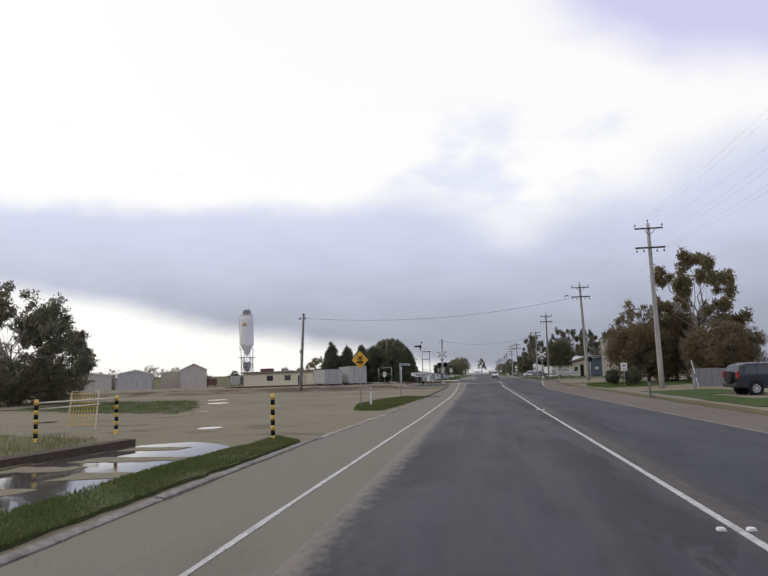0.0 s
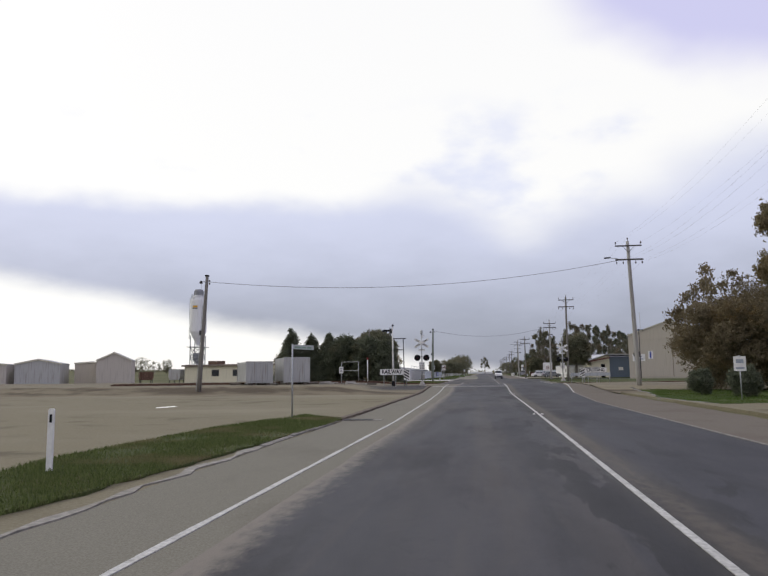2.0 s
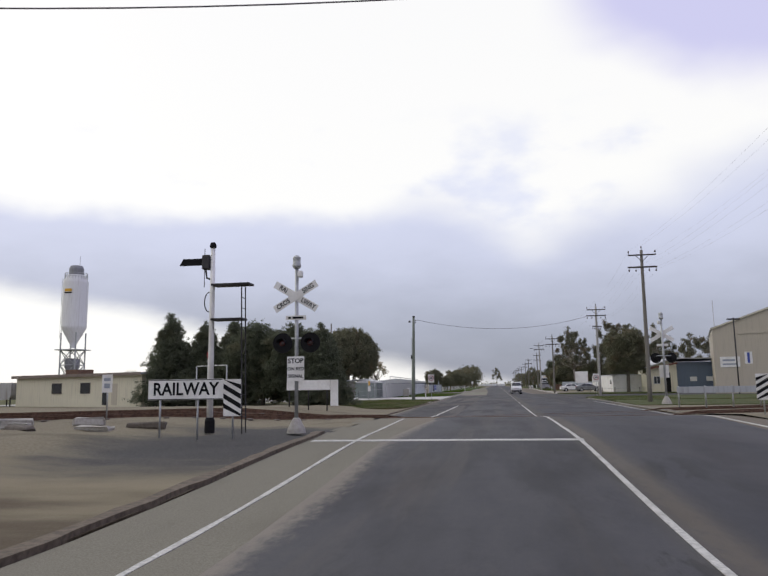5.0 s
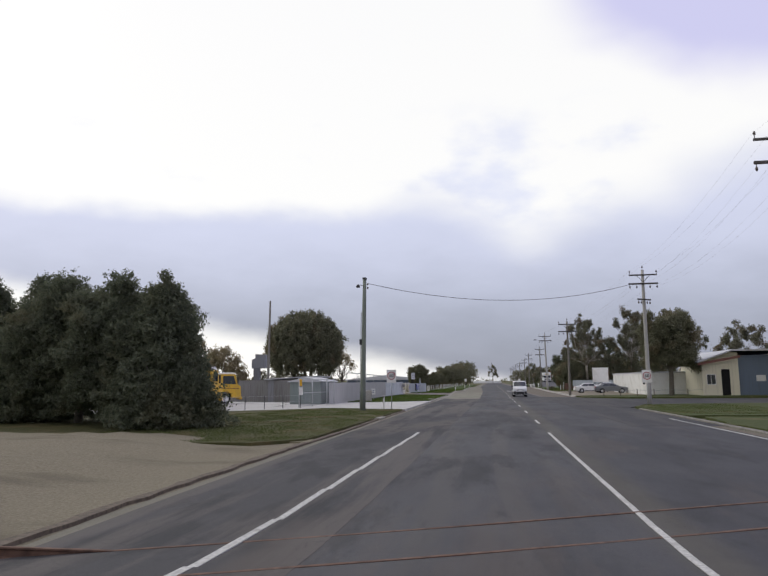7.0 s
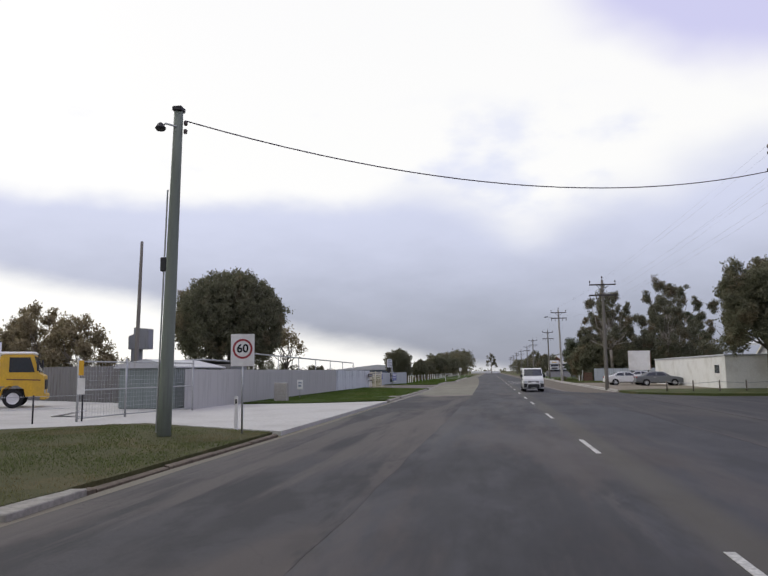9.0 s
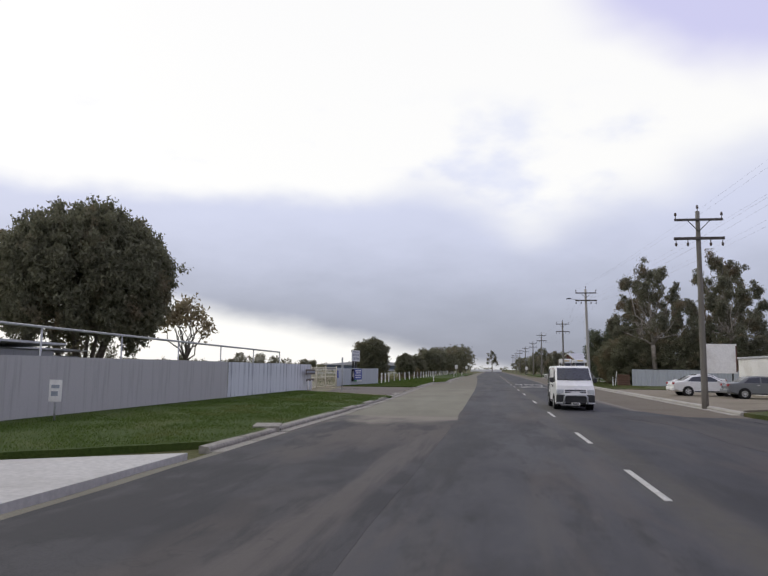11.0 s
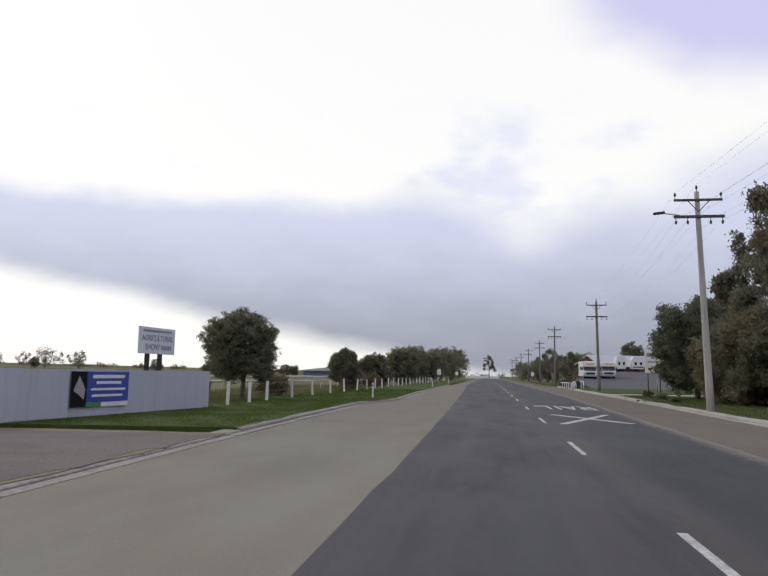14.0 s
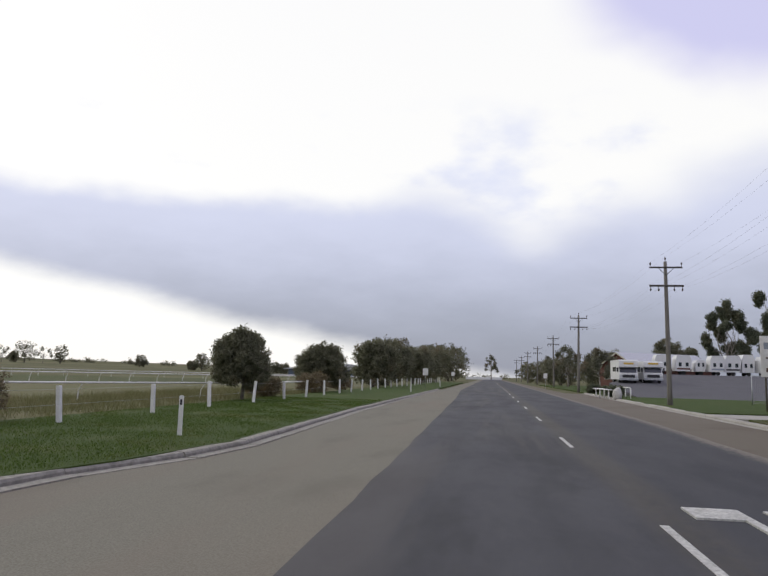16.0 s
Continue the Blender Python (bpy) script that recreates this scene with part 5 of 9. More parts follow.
# left of the road, past the driveway
make_tree("feather", -27.6, 208, 12.8, 11.5, 81, "large dense round-topped tree on several stems behind the fence", z=0.0, leaves=20000, size=0.34, leaf="leaf_round")
make_tree("thin", -23.6, 215.5, 7.2, 4.4, 82, "thin pale tree nearly bare of leaves", z=0.0)
for k, (x, y, h, w) in enumerate([(-31.8, 187, 6.4, 6.0), (-36.0, 188, 7.4, 6.5), (-40.5, 189, 7.0, 7.0), (-46, 190, 7.4, 7.0)]):
    make_tree("gum", x, y, h, w, 83 + k, "pale thin-leaved tree behind the plant", group="thin trees", z=0.0, leaves=4200, size=0.3, leaf="leaf_thin")
make_tree("dome", -44, 196, 4.6, 9.0, 85, "low leafy hedge tree behind the plant", z=0.0)
for k, (x, y, h, w) in enumerate([(-14.9, 250.8, 5.45, 4.95), (-14.1, 278.5, 4.1, 3.1), (-15.2, 302, 4.3, 4.6), (-14.6, 327, 6.2, 5.6), (-15.5, 346, 7.4, 7.4), (-14.5, 372, 7.6, 8.0), (-15.0, 398, 8.8, 9.6), (-14.5, 430, 10.6, 10.6), (-13.5, 470, 12.6, 12.5), (-14.0, 500, 13.4, 14.0)]):
    make_tree("dome", x, y, h, w, 90 + k, "dense dark roadside tree along the post fence", group="trees along the fence", z=0.05, leaves=(18000, 9000, 9000)[k] if k < 3 else 3600, size=(0.125, 0.17, 0.19)[k] if k < 3 else 0.34, low=0.27 if k < 3 else 0.13)
for k, (x, y, h, w) in enumerate([(-15.4, 258.5, 1.6, 2.6), (-15.0, 285, 1.4, 2.4), (-14.8, 297, 1.7, 3.0), (-15.6, 312, 1.6, 3.0), (-16, 246.5, 1.3, 1.8)]):
    make_tree("bush", x, y, h, w, 110 + k, "low scrubby bush along the post fence", "shrub", "scrub along the fence", z=0.05, leaves=2200, size=0.12)
# the far end of the road and the horizon
make_tree("gum", 1.0, 640, 15.0, 8.0, 120, "lone tall tree at the far end of the road", z=-0.05, leaves=1500, size=0.6)
for k, (x, y, h, w) in enumerate([(-391, 746, 14.0, 14.4), (-390, 759, 9.5, 7.8), (-378, 756, 18.7, 17.3), (-367, 764, 14.0, 18.2), (-356, 771, 16.8, 12.5), (-283, 769, 10.5, 9.9), (-280, 770, 6.1, 7.2), (-213, 714, 7.6, 7.0), (-207, 717, 13.6, 10.1), (-200, 720, 9.9, 9.4), (-192, 723, 12.9, 10.1), (-184, 737, 10.8, 11.1), (-174, 740, 9.3, 9.5), (-152, 716, 8.7, 9.0), (-145, 718, 8.0, 7.5), (-411, 730, 14.9, 19.2), (-423, 720, 12.1, 17.3)]):
    make_tree("dome" if k % 3 else "gum", x, y, h, w, 130 + k, "far paddock tree on the horizon", group="far trees", z=far_rise(x, y) - 0.3, leaves=1100, size=0.62)
q = np.random.default_rng(5)
line = [(-760 + 13.5 * k + q.uniform(-6, 6), 980 + q.uniform(-60, 60), 1.2 + far_rise(-760 + 13.5 * k, 980), 9 + q.uniform(-3, 5), 6, 1.6 + q.uniform(0, 2.4) + 1.6 * max(0, math.sin(k * 0.37) * math.sin(k * 0.11))) for k in range(150)]
tagged(new("far_woods", leaf_mesh("far_woods", line, 26000, 0.85, "leaf_round", 6, 0.0, 0.5)), "thin dark line of far woods on the horizon", "woods", kind="stuff")
for k, (x, y, h, w) in enumerate([(17, 352, 6.5, 7), (21, 372, 7.0, 9), (16.5, 392, 8.5, 8), (18, 420, 7.5, 10), (19, 455, 8.0, 11), (17, 500, 8.0, 12), (17, 545, 8.0, 12)]):
    make_tree("dome" if k % 2 else "gum", x, y, h, w, 170 + k, "dark roadside tree far along the road", group="trees far along the road", z=0.0, leaves=3000, size=0.36)

# ---- text ----
def words(text, size, material, parent, m, name="lettering", squeeze=1.0):
    cu = bpy.data.curves.new(name, "FONT")
    cu.body, cu.size, cu.extrude, cu.align_x, cu.align_y, cu.resolution_u = text, size, 0.002, "CENTER", "CENTER", 3
    cu.offset = size * 0.022
    holder = bpy.data.objects.new(name, cu)
    me = bpy.data.meshes.new_from_object(holder)
    bpy.data.objects.remove(holder)
    me.materials.clear()
    me.materials.append(M[material])
    ob = new(name, me)
    ob.parent = parent
    ob.matrix_basis = m @ Matrix.Diagonal((squeeze, 1, 1, 1))
    return ob


FRONT = pose(0, 0, 0, 90, 0, 0)     # lettering that faces -y


def bars(name, parent, rows, y, material="black_paint", facing=-1):
    """Writing that cannot be read: plain bars (x0, x1, z0, z1)."""
    for x0, x1, z0, z1 in rows:
        b = bm_new()
        box(b, x0, y - 0.004, z0, x1, y + 0.004, z1)
        part(name, b, material, parent)


def post(parent, x, y, z0, z1, r, material="galv", name="post"):
    b = bm_new()
    tube(b, [(x, y, z0), (x, y, z1)], r, 8)
    return part(name, b, material, parent, smooth=True)


def plate(name, parent, x0, x1, z0, z1, y, material, th=0.012, bevel=0.004):
    b = bm_new()
    box(b, x0, y - th / 2, z0, x1, y + th / 2, z1, bevel)
    return part(name, b, material, parent)


# ---- dirt yard ----
def striped_post(x, y, h=1.36):
    p = thing("striped_post", (x, y, 0.0), "yellow and black banded steel post", "bollard", "striped posts")
    n = 9
    for k in range(n):
        b = bm_new()
        tube(b, [(0, 0, -0.2 if k == 0 else h * k / n), (0, 0, h * (k + 1) / n)], 0.066 if k % 2 else 0.068, 10)
        part("band", b, "black_paint" if k % 2 else "yellow_paint", p, smooth=True)
    b = bm_new()
    lathe(b, [(0.068, h), (0.05, h + 0.03), (0.01, h + 0.04)], 10)
    part("cap", b, "yellow_paint", p)
    return p


for x, y in ((-6.8, 20.3), (-14.95, 20.9), (-14.1, 24.4)):
    striped_post(x, y)
p = thing("pipe_barrier", (-14.95, 20.9, 0.0), "cream pipe rails between striped posts", "barrier")
b = bm_new()
tube(b, [(0.02, 0.05, 1.28), (0.85, 3.45, 1.3)], 0.03, 8)
part("top_rail", b, "cream_wall", p, smooth=True)
b = bm_new()
tube(b, [(0.06, 0.05, 1.08), (0.3, 3.3, 1.1)], 0.025, 8)
part("lower_rail", b, "cream_wall", p, smooth=True)
p = thing("wire_screen", (-17.3, 27.3, 0.0), "leaning panel of yellowish wire mesh", "wire screen")
p.scale = (1.5, 1.5, 1.3)
b = bm_new()
for k in range(10):
    tube(b, [(-0.4 + 0.09 * k, 0, 0.1), (-0.32 + 0.085 * k, 0.12, 1.15)], 0.008, 4)
for k in range(8):
    tube(b, [(-0.42, 0.015 * k, 0.15 + 0.14 * k), (0.44, 0.015 * k, 0.12 + 0.14 * k)], 0.008, 4)
part("mesh", b, "yellow_paint", p)
b = bm_new()
tube(b, [(-0.42, 0, 0.0), (-0.36, 0.12, 1.2), (0.46, 0.12, 1.2), (0.44, 0, 0.0)], 0.02, 6)
part("frame", b, "cream_wall", p)
b = bm_new()
slab(b, ragged([(-13.9, 2.0), (-13.35, 2.0), (-10.7, 19.4), (-11.2, 19.7)], 0.5, 0.07, random.Random(3)), -0.05, 0.2)
setting("drain_wall", b, "dirt_dark", "dark earth bank along an open drain", "drain wall")


def puddle(x, y, rx, ry, seed, z=-0.006):
    r = random.Random(seed)
    b = bm_new()
    n = 28
    slab(b, [(x + rx * math.cos(a) * r.uniform(0.75, 1.1), y + ry * math.sin(a) * r.uniform(0.75, 1.1)) for a in (2 * math.pi * k / n for k in range(n))], z - 0.02, z)
    return setting("puddle", b, "water", "shallow puddle of rain water mirroring the sky", "puddle")


for k, (x, y, rx, ry) in enumerate([(-21.8, 54.2, 0.85, 1.3), (-17.6, 40.4, 0.5, 0.8), (-11.2, 26.3, 0.5, 0.6), (-22.4, 32.6, 0.45, 0.7), (-25.3, 63.1, 0.9, 1.4), (-26.5, 22.5, 0.5, 0.6), (-16.5, 66, 0.4, 1.0), (-12.8, 221.5, 0.9, 0.5), (-11.6, 220.5, 0.8, 0.4)]):
    puddle(x, y, rx, ry, k, -0.006 if y < 100 else 0.072)
b = bm_new()
slab(b, ragged([(-11.2, -2), (-11.3, 13.8), (-10.6, 19.6), (-9.4, 20.4), (-7.6, 18.9), (-7.45, 16.4), (-7.4, 11), (-7.4, -2)], 0.6, 0.12, random.Random(4)), -0.03, -0.005)
setting("puddle_drain", b, "water", "long puddle of rain water in the drain", "puddle")
for k, (x, y, s) in enumerate([(-9.6, 11.2, 1.1), (-8.9, 16.0, 1.5), (-8.6, 6.2, 1.1), (-10.4, 14.3, 1.0), (-8.3, 13.2, 0.8), (-9.6, 18.4, 0.9)]):
    b = bm_new()
    slab(b, ragged([(x - s, y - 0.5), (x + s * 0.8, y - 0.3), (x + s, y + 0.4), (x - s * 0.8, y + 0.6)], 0.3, 0.12, random.Random(k)), -0.02, 0.004)
    setting("mud_bar", b, "dirt", "bar of wet mud in the puddle", "mud")

# warning sign
p = thing("warning_sign", (-7.43, 39.4, 0.05), "yellow diamond railway warning sign on a thin post", "road sign", rz=26)
post(p, 0, 0, -0.3, 3.22, 0.03, "galv")
b = bm_new()
box(b, -0.36, -0.012, -0.36, 0.36, 0.0, 0.36, 0.004, Matrix.Translation((0, -0.035, 2.72)) @ Matrix.Rotation(radians(45), 4, "Y"))
face = part("sign_face", b, "sign_yellow", p)
for a in (35, -35):
    b = bm_new()
    box(b, -0.2, -0.005, -0.025, 0.2, 0.005, 0.025, 0, Matrix.Translation((0, -0.055, 2.84)) @ Matrix.Rotation(radians(a), 4, "Y"))
    part("symbol", b, "black_paint", face)
b = bm_new()
box(b, -0.02, -0.06, 2.4, 0.02, -0.05, 2.86)
part("symbol", b, "black_paint", face)
b = bm_new()
box(b, -0.15, -0.06, 2.6, 0.15, -0.05, 2.63)
part("symbol", b, "black_paint", face)
for s in (-0.11, 0.11):
    b = bm_new()
    lathe(b, [(0.07, 0), (0.07, 0.01), (0.045, 0.012), (0.045, 0.0)], 14, Matrix.Translation((s, -0.05, 2.58)) @ Matrix.Rotation(radians(90), 4, "X"))
    part("symbol", b, "black_paint", face)


def guide_post(x, y, z=0.06, h=1.0):
    p = thing("guide_post", (x, y, z), "white plastic guide post with a dark reflector", "guide post", "guide posts")
    b = bm_new()
    prism(b, [(-0.055, -0.25), (-0.055, h - 0.02), (-0.03, h), (0.03, h), (0.055, h - 0.02), (0.055, -0.25)], -0.018, 0.018)
    part("blade", b, "post_white", p)
    b = bm_new()
    box(b, -0.025, -0.026, h - 0.24, 0.025, -0.019, h - 0.1, 0.004)
    part("reflector", b, "black_paint", p)
    return p


guide_post(-7.35, 42.5, 0.06, 1.05)
p = thing("street_sign", (-7.15, 57.1, 0.06), "white street name blade on a galvanised post", "street sign")
post(p, 0, 0, -0.3, 2.75, 0.032)
b = bm_new()
prism(b, [(0.03, 2.56), (0.03, 2.73), (0.85, 2.68), (0.85, 2.51)], -0.012, 0.012)
blade = part("blade", b, "wall_grey", p, "faded pale green street name blade")
for x0, x1 in ((0.1, 0.34), (0.38, 0.55), (0.58, 0.76)):
    b = bm_new()
    prism(b, [(x0, 2.6 - 0.06 * x0), (x0, 2.67 - 0.06 * x0), (x1, 2.67 - 0.06 * x1), (x1, 2.6 - 0.06 * x1)], -0.018, -0.012)
    part("bar", b, "sign_faded", blade)

# ---- railway ----
def rail_line(x):
    return 112.0 + 0.5 * x


track = tagged(new("railway_track"), "rusty railway track crossing the road on the skew", "railway track", kind="structure")
ux, uy = 1 / math.hypot(1, 0.5), 0.5 / math.hypot(1, 0.5)
for off in (0.0, 4.6):
    for side in (-0.8, 0.8):
        b = bm_new()
        pts = []
        for i in range(61):
            s = -40 + i * 1.5
            x, y = s * ux - (side + off) * uy * 1.0, rail_line(0) + s * uy + (side + off) * ux
            on_road = -5.5 < x < 9.9
            zz = (hump(y) if on_road else level(x, y)) + (0.012 if on_road else 0.16)
            pts.append((x, y, zz))
        for p0, p1 in zip(pts, pts[1:]):
            m = Matrix.Translation(p0) @ (Vector(p1) - Vector(p0)).to_track_quat("Y", "Z").to_matrix().to_4x4()
            L = (Vector(p1) - Vector(p0)).length
            prism(b, [(-0.06, -0.14), (-0.06, -0.12), (-0.012, -0.11), (-0.012, -0.035), (-0.035, -0.02), (-0.035, 0.0), (0.035, 0.0), (0.035, -0.02), (0.012, -0.035), (0.012, -0.11), (0.06, -0.12), (0.06, -0.14)], 0, L, m)
        part("rail", b, "rust", track)
    sl = bm_new()
    box(sl, -1.25, -0.11, -0.16, 1.25, 0.11, 0.0, 0.015)
    me = mesh_of(sl, "sleeper", "sleeper")
    for i in range(64):
        s = -38 + i * 1.1
        x, y = s * ux - off * uy, rail_line(0) + s * uy + off * ux
        if -6.3 < x < 10.6:
            continue
        part_of("sleeper", me, track, Matrix.Translation((x, y, level(x, y) + 0.03)) @ Matrix.Rotation(math.atan2(uy, ux) + math.pi / 2, 4, "Z"))


def crossbuck(x, y, z, rz, label, text=True):
    p = thing("railway_crossbuck", (x, y, z), label, "railway sign", "crossing signals", rz)
    b = bm_new()
    lathe(b, [(0.3, 0.0), (0.28, 0.12), (0.12, 0.42), (0.09, 0.45)], 12)
    part("base", b, "concrete", p, smooth=False)
    post(p, 0, 0, 0.3, 5.1, 0.06, "galv", "pole")
    for a, t in ((31, "RAILWAY"), (-31, "CROSSING")):
        b = bm_new()
        m = Matrix.Translation((0, -0.09 - (0.016 if a < 0 else 0), 4.15)) @ Matrix.Rotation(radians(a), 4, "Y")
        box(b, -0.78, -0.007, -0.115, 0.78, 0.007, 0.115, 0.004, m)
        arm = part("blade", b, "white_paint", p)
        if text:
            for s, w in ((-0.46, t[:len(t) // 2]), (0.46, t[len(t) // 2:])):
                words(w, 0.2, "black_paint", arm, m @ Matrix.Translation((s, -0.01, 0)) @ FRONT, squeeze=0.9)
    pl = plate("count_plate", p, -0.33, 0.33, 3.42, 3.56, -0.08, "white_paint")
    if text:
        bars("bar", pl, [(-0.24, -0.16, 3.46, 3.52), (-0.1, 0.24, 3.46, 3.52)], -0.09)
    b = bm_new()
    tube(b, [(-0.46, 0, 2.85), (0.46, 0, 2.85)], 0.03, 8)
    part("signal_bar", b, "galv", p)
    for s in (-0.44, 0.44):
        b = bm_new()
        lathe(b, [(0.31, 0.0), (0.31, 0.03), (0.12, 0.06), (0.1, 0.16), (0.02, 0.17)], 18, Matrix.Translation((s, -0.03, 2.72)) @ Matrix.Rotation(radians(-90), 4, "X"))
        disc = part("target_board", b, "black_paint", p)
        b = bm_new()
        lathe(b, [(0.1, 0.0), (0.1, 0.025), (0.05, 0.04), (0.01, 0.042)], 14, Matrix.Translation((s, -0.032, 2.72)) @ Matrix.Rotation(radians(90), 4, "X"))
        part("lens", b, "lamp_unlit", disc)
        b = bm_new()
        for k in range(9):
            a0, a1 = radians(20 * k), radians(20 * (k + 1))
            pts = [(s + 0.13 * math.cos(a), yy, 2.72 + 0.13 * math.sin(a)) for a, yy in ((a0, -0.03), (a1, -0.03), (a1, -0.26), (a0, -0.26))]
            b.faces.new([b.verts.new(q) for q in pts])
        part("hood", b, "black_paint", disc)
    pl = plate("notice", p, -0.27, 0.27, 1.55, 2.3, -0.09, "white_paint")
    if text:
        for zz, t, sz in ((2.16, "STOP", 0.2), (1.92, "ON RED", 0.14), (1.7, "SIGNAL", 0.14)):
            words(t, sz, "black_paint", pl, Matrix.Translation((0, -0.1, zz)) @ FRONT)
    b = bm_new()
    lathe(b, [(0.11, 5.05), (0.14, 5.12), (0.12, 5.25), (0.13, 5.38), (0.06, 5.45)], 12)
    part("bell", b, "galv", p)
    b = bm_new()
    box(b, 0.06, -0.14, 4.75, 0.2, 0.05, 4.95, 0.02)
    part("camera_box", b, "white_paint", p)
    return p


crossbuck(-5.85, 98.8, 0.38, 0, "grey railway crossing signal with white crossed blades")
crossbuck(10.1, 121.6, 0.42, 180, "railway crossing signal facing away, grey back", False)


def width_board(x, y, z, text, flip, label):
    """A long white name board with a striped end panel."""
    p = thing("railway_board", (x, y, z), label, "railway sign", "crossing boards", 0)
    s = -1 if flip else 1
    x0, x1 = (-2.28, 0.0) if not flip else (0.0, 2.28)
    b = bm_new()
    box(b, x0, -0.015, 1.42, x1, 0.015, 2.0, 0.006)
    board = part("board", b, "white_paint", p)
    words(text, 0.5, "black_paint", board, Matrix.Translation(((x0 + x1) / 2, -0.02, 1.71)) @ FRONT, squeeze=0.92 if text == "RAILWAY" else 0.78)
    for a, c in ((1.43, 1.45), (1.97, 1.99)):
        bars("border", board, [(x0 + 0.02, x1 - 0.02, a, c)], -0.018)
    q0, q1 = (0.0, 0.52) if not flip else (-0.52, 0.0)
    b = bm_new()
    box(b, q0, -0.012, 0.95, q1, 0.012, 1.98, 0.004)
    panel = part("striped_panel", b, "white_paint", p)
    for k in range(4):
        b = bm_new()
        zc = 1.05 + k * 0.27
        o = [(q0, zc + 0.13), (q1, zc - 0.17), (q1, zc - 0.03), (q0, zc + 0.27)] if not flip else [(q0, zc - 0.17), (q1, zc + 0.13), (q1, zc + 0.27), (q0, zc - 0.03)]
        o = [(a, min(1.98, max(0.95, c))) for a, c in o]
        prism(b, o, -0.02, -0.012)
        part("stripe", b, "black_paint", panel)
    for a in (x0 + 0.35, (x0 + x1) / 2 + 0.35, (q0 + q1) / 2):
        post(p, a, 0.05, 0.1, 1.9, 0.03)
    return p


width_board(-7.45, 97.0, 0.02, "RAILWAY", False, "white board lettered RAILWAY with striped end panel")
width_board(10.85, 107.8, 0.02, "CROSSING", True, "white board lettered CROSSING with striped end panel")

# semaphore mast
p = thing("signal_mast", (-8.75, 99.1, 0.42), "white railway signal mast with arm and ladder platform", "railway signal")
b = bm_new()
tube(b, [(0, 0, 0.0), (0, 0, 3.0), (0, 0, 5.55)], [0.1, 0.085, 0.07], 12)
part("mast", b, "white_paint", p, smooth=True)
b = bm_new()
lathe(b, [(0.1, 5.52), (0.11, 5.58), (0.08, 5.68), (0.02, 5.7)], 12)
part("cap", b, "black_paint", p)
b = bm_new()
lathe(b, [(0.16, -0.05), (0.16, 0.3), (0.12, 0.4)], 10)
part("foot", b, "black_paint", p)
b = bm_new()
prism(b, [(-1.12, 5.0), (-1.0, 5.2), (-0.3, 5.2), (-0.3, 5.0)], -0.05, 0.05)
part("arm", b, "black_paint", p)
b = bm_new()
box(b, -0.34, -0.12, 4.85, -0.08, 0.12, 5.3, 0.03)
part("lamp_box", b, "steel_dark", p)
b = bm_new()
tube(b, [(-0.28, 0, 4.3), (-0.28, 0, 5.5)], 0.012, 5)
tube(b, [(-0.08, 0, 4.55), (-0.2, 0, 4.6), (-0.24, 0, 4.85)], 0.03, 6)
part("rod", b, "steel_dark", p)
for zz in (4.35, 3.3):
    b = bm_new()
    box(b, 0.05, -0.25, zz - 0.03, 1.32 if zz > 4 else 1.1, 0.25, zz + 0.03, 0.008)
    part("platform", b, "steel_dark", p)
b = bm_new()
for s in (-0.17, 0.17):
    tube(b, [(1.12, s, -0.2), (1.05, s, 4.3)], 0.022, 6)
for k in range(13):
    tube(b, [(1.12 - 0.005 * k, -0.17, 0.1 + 0.32 * k), (1.12 - 0.005 * k, 0.17, 0.1 + 0.32 * k)], 0.012, 5)
part("ladder", b, "steel_dark", p)
b = bm_new()
for k in range(13):
    a0, a1 = radians(90 + 15 * k), radians(105 + 15 * k)
    tube(b, [(-0.1 + 0.16 * math.cos(a0), 0, 3.85 + 0.3 * math.sin(a0)), (-0.1 + 0.16 * math.cos(a1), 0, 3.85 + 0.3 * math.sin(a1))], 0.018, 5)
part("hoop", b, "steel_dark", p)

for ob in p.children:
    for v in ob.data.vertices:
        v.co.z *= 1.06

# small railway furniture
p = thing("notice_board", (-14.9, 103.5, 0.6), "small white notice on a post by the track", "notice")
post(p, 0, 0, -0.2, 1.75, 0.03)
plate("panel", p, -0.22, 0.22, 1.05, 1.75, -0.04, "white_paint")
bars("bar", p, [(-0.14, 0.14, 1.5, 1.62), (-0.12, 0.12, 1.22, 1.4)], -0.05, "sign_grey")
p = thing("marker_post", (-12.9, 108.5, 0.55), "slim white marker post with a striped head", "marker post")
post(p, 0, 0, -0.2, 2.6, 0.05, "white_paint")
post(p, 0, 0, 2.6, 2.85, 0.08, "sign_red", "head")
p = thing("track_barrier", (-18.0, 118.5, 0.5), "grey steel pipe frame beside the track", "barrier", rz=-26)
for x in (0, 2.7):
    post(p, x, 0, -0.2, 2.6, 0.035)
for zz in (2.6, 1.5):
    b = bm_new()
    tube(b, [(0, 0, zz), (2.7, 0, zz)], 0.03, 6)
    part("rail", b, "galv", p)
p = thing("notice_board", (-12.4, 119.0, 0.5), "long white board on three steel legs", "notice")
plate("board", p, 0, 2.7, 1.05, 1.65, 0, "white_paint", 0.03)
plate("side_panel", p, 2.72, 3.2, 0.1, 1.65, 0, "white_paint", 0.03)
for x in (0.15, 1.35, 2.5):
    post(p, x, 0.04, -0.2, 1.6, 0.04, "steel_dark")
rr = random.Random(5)
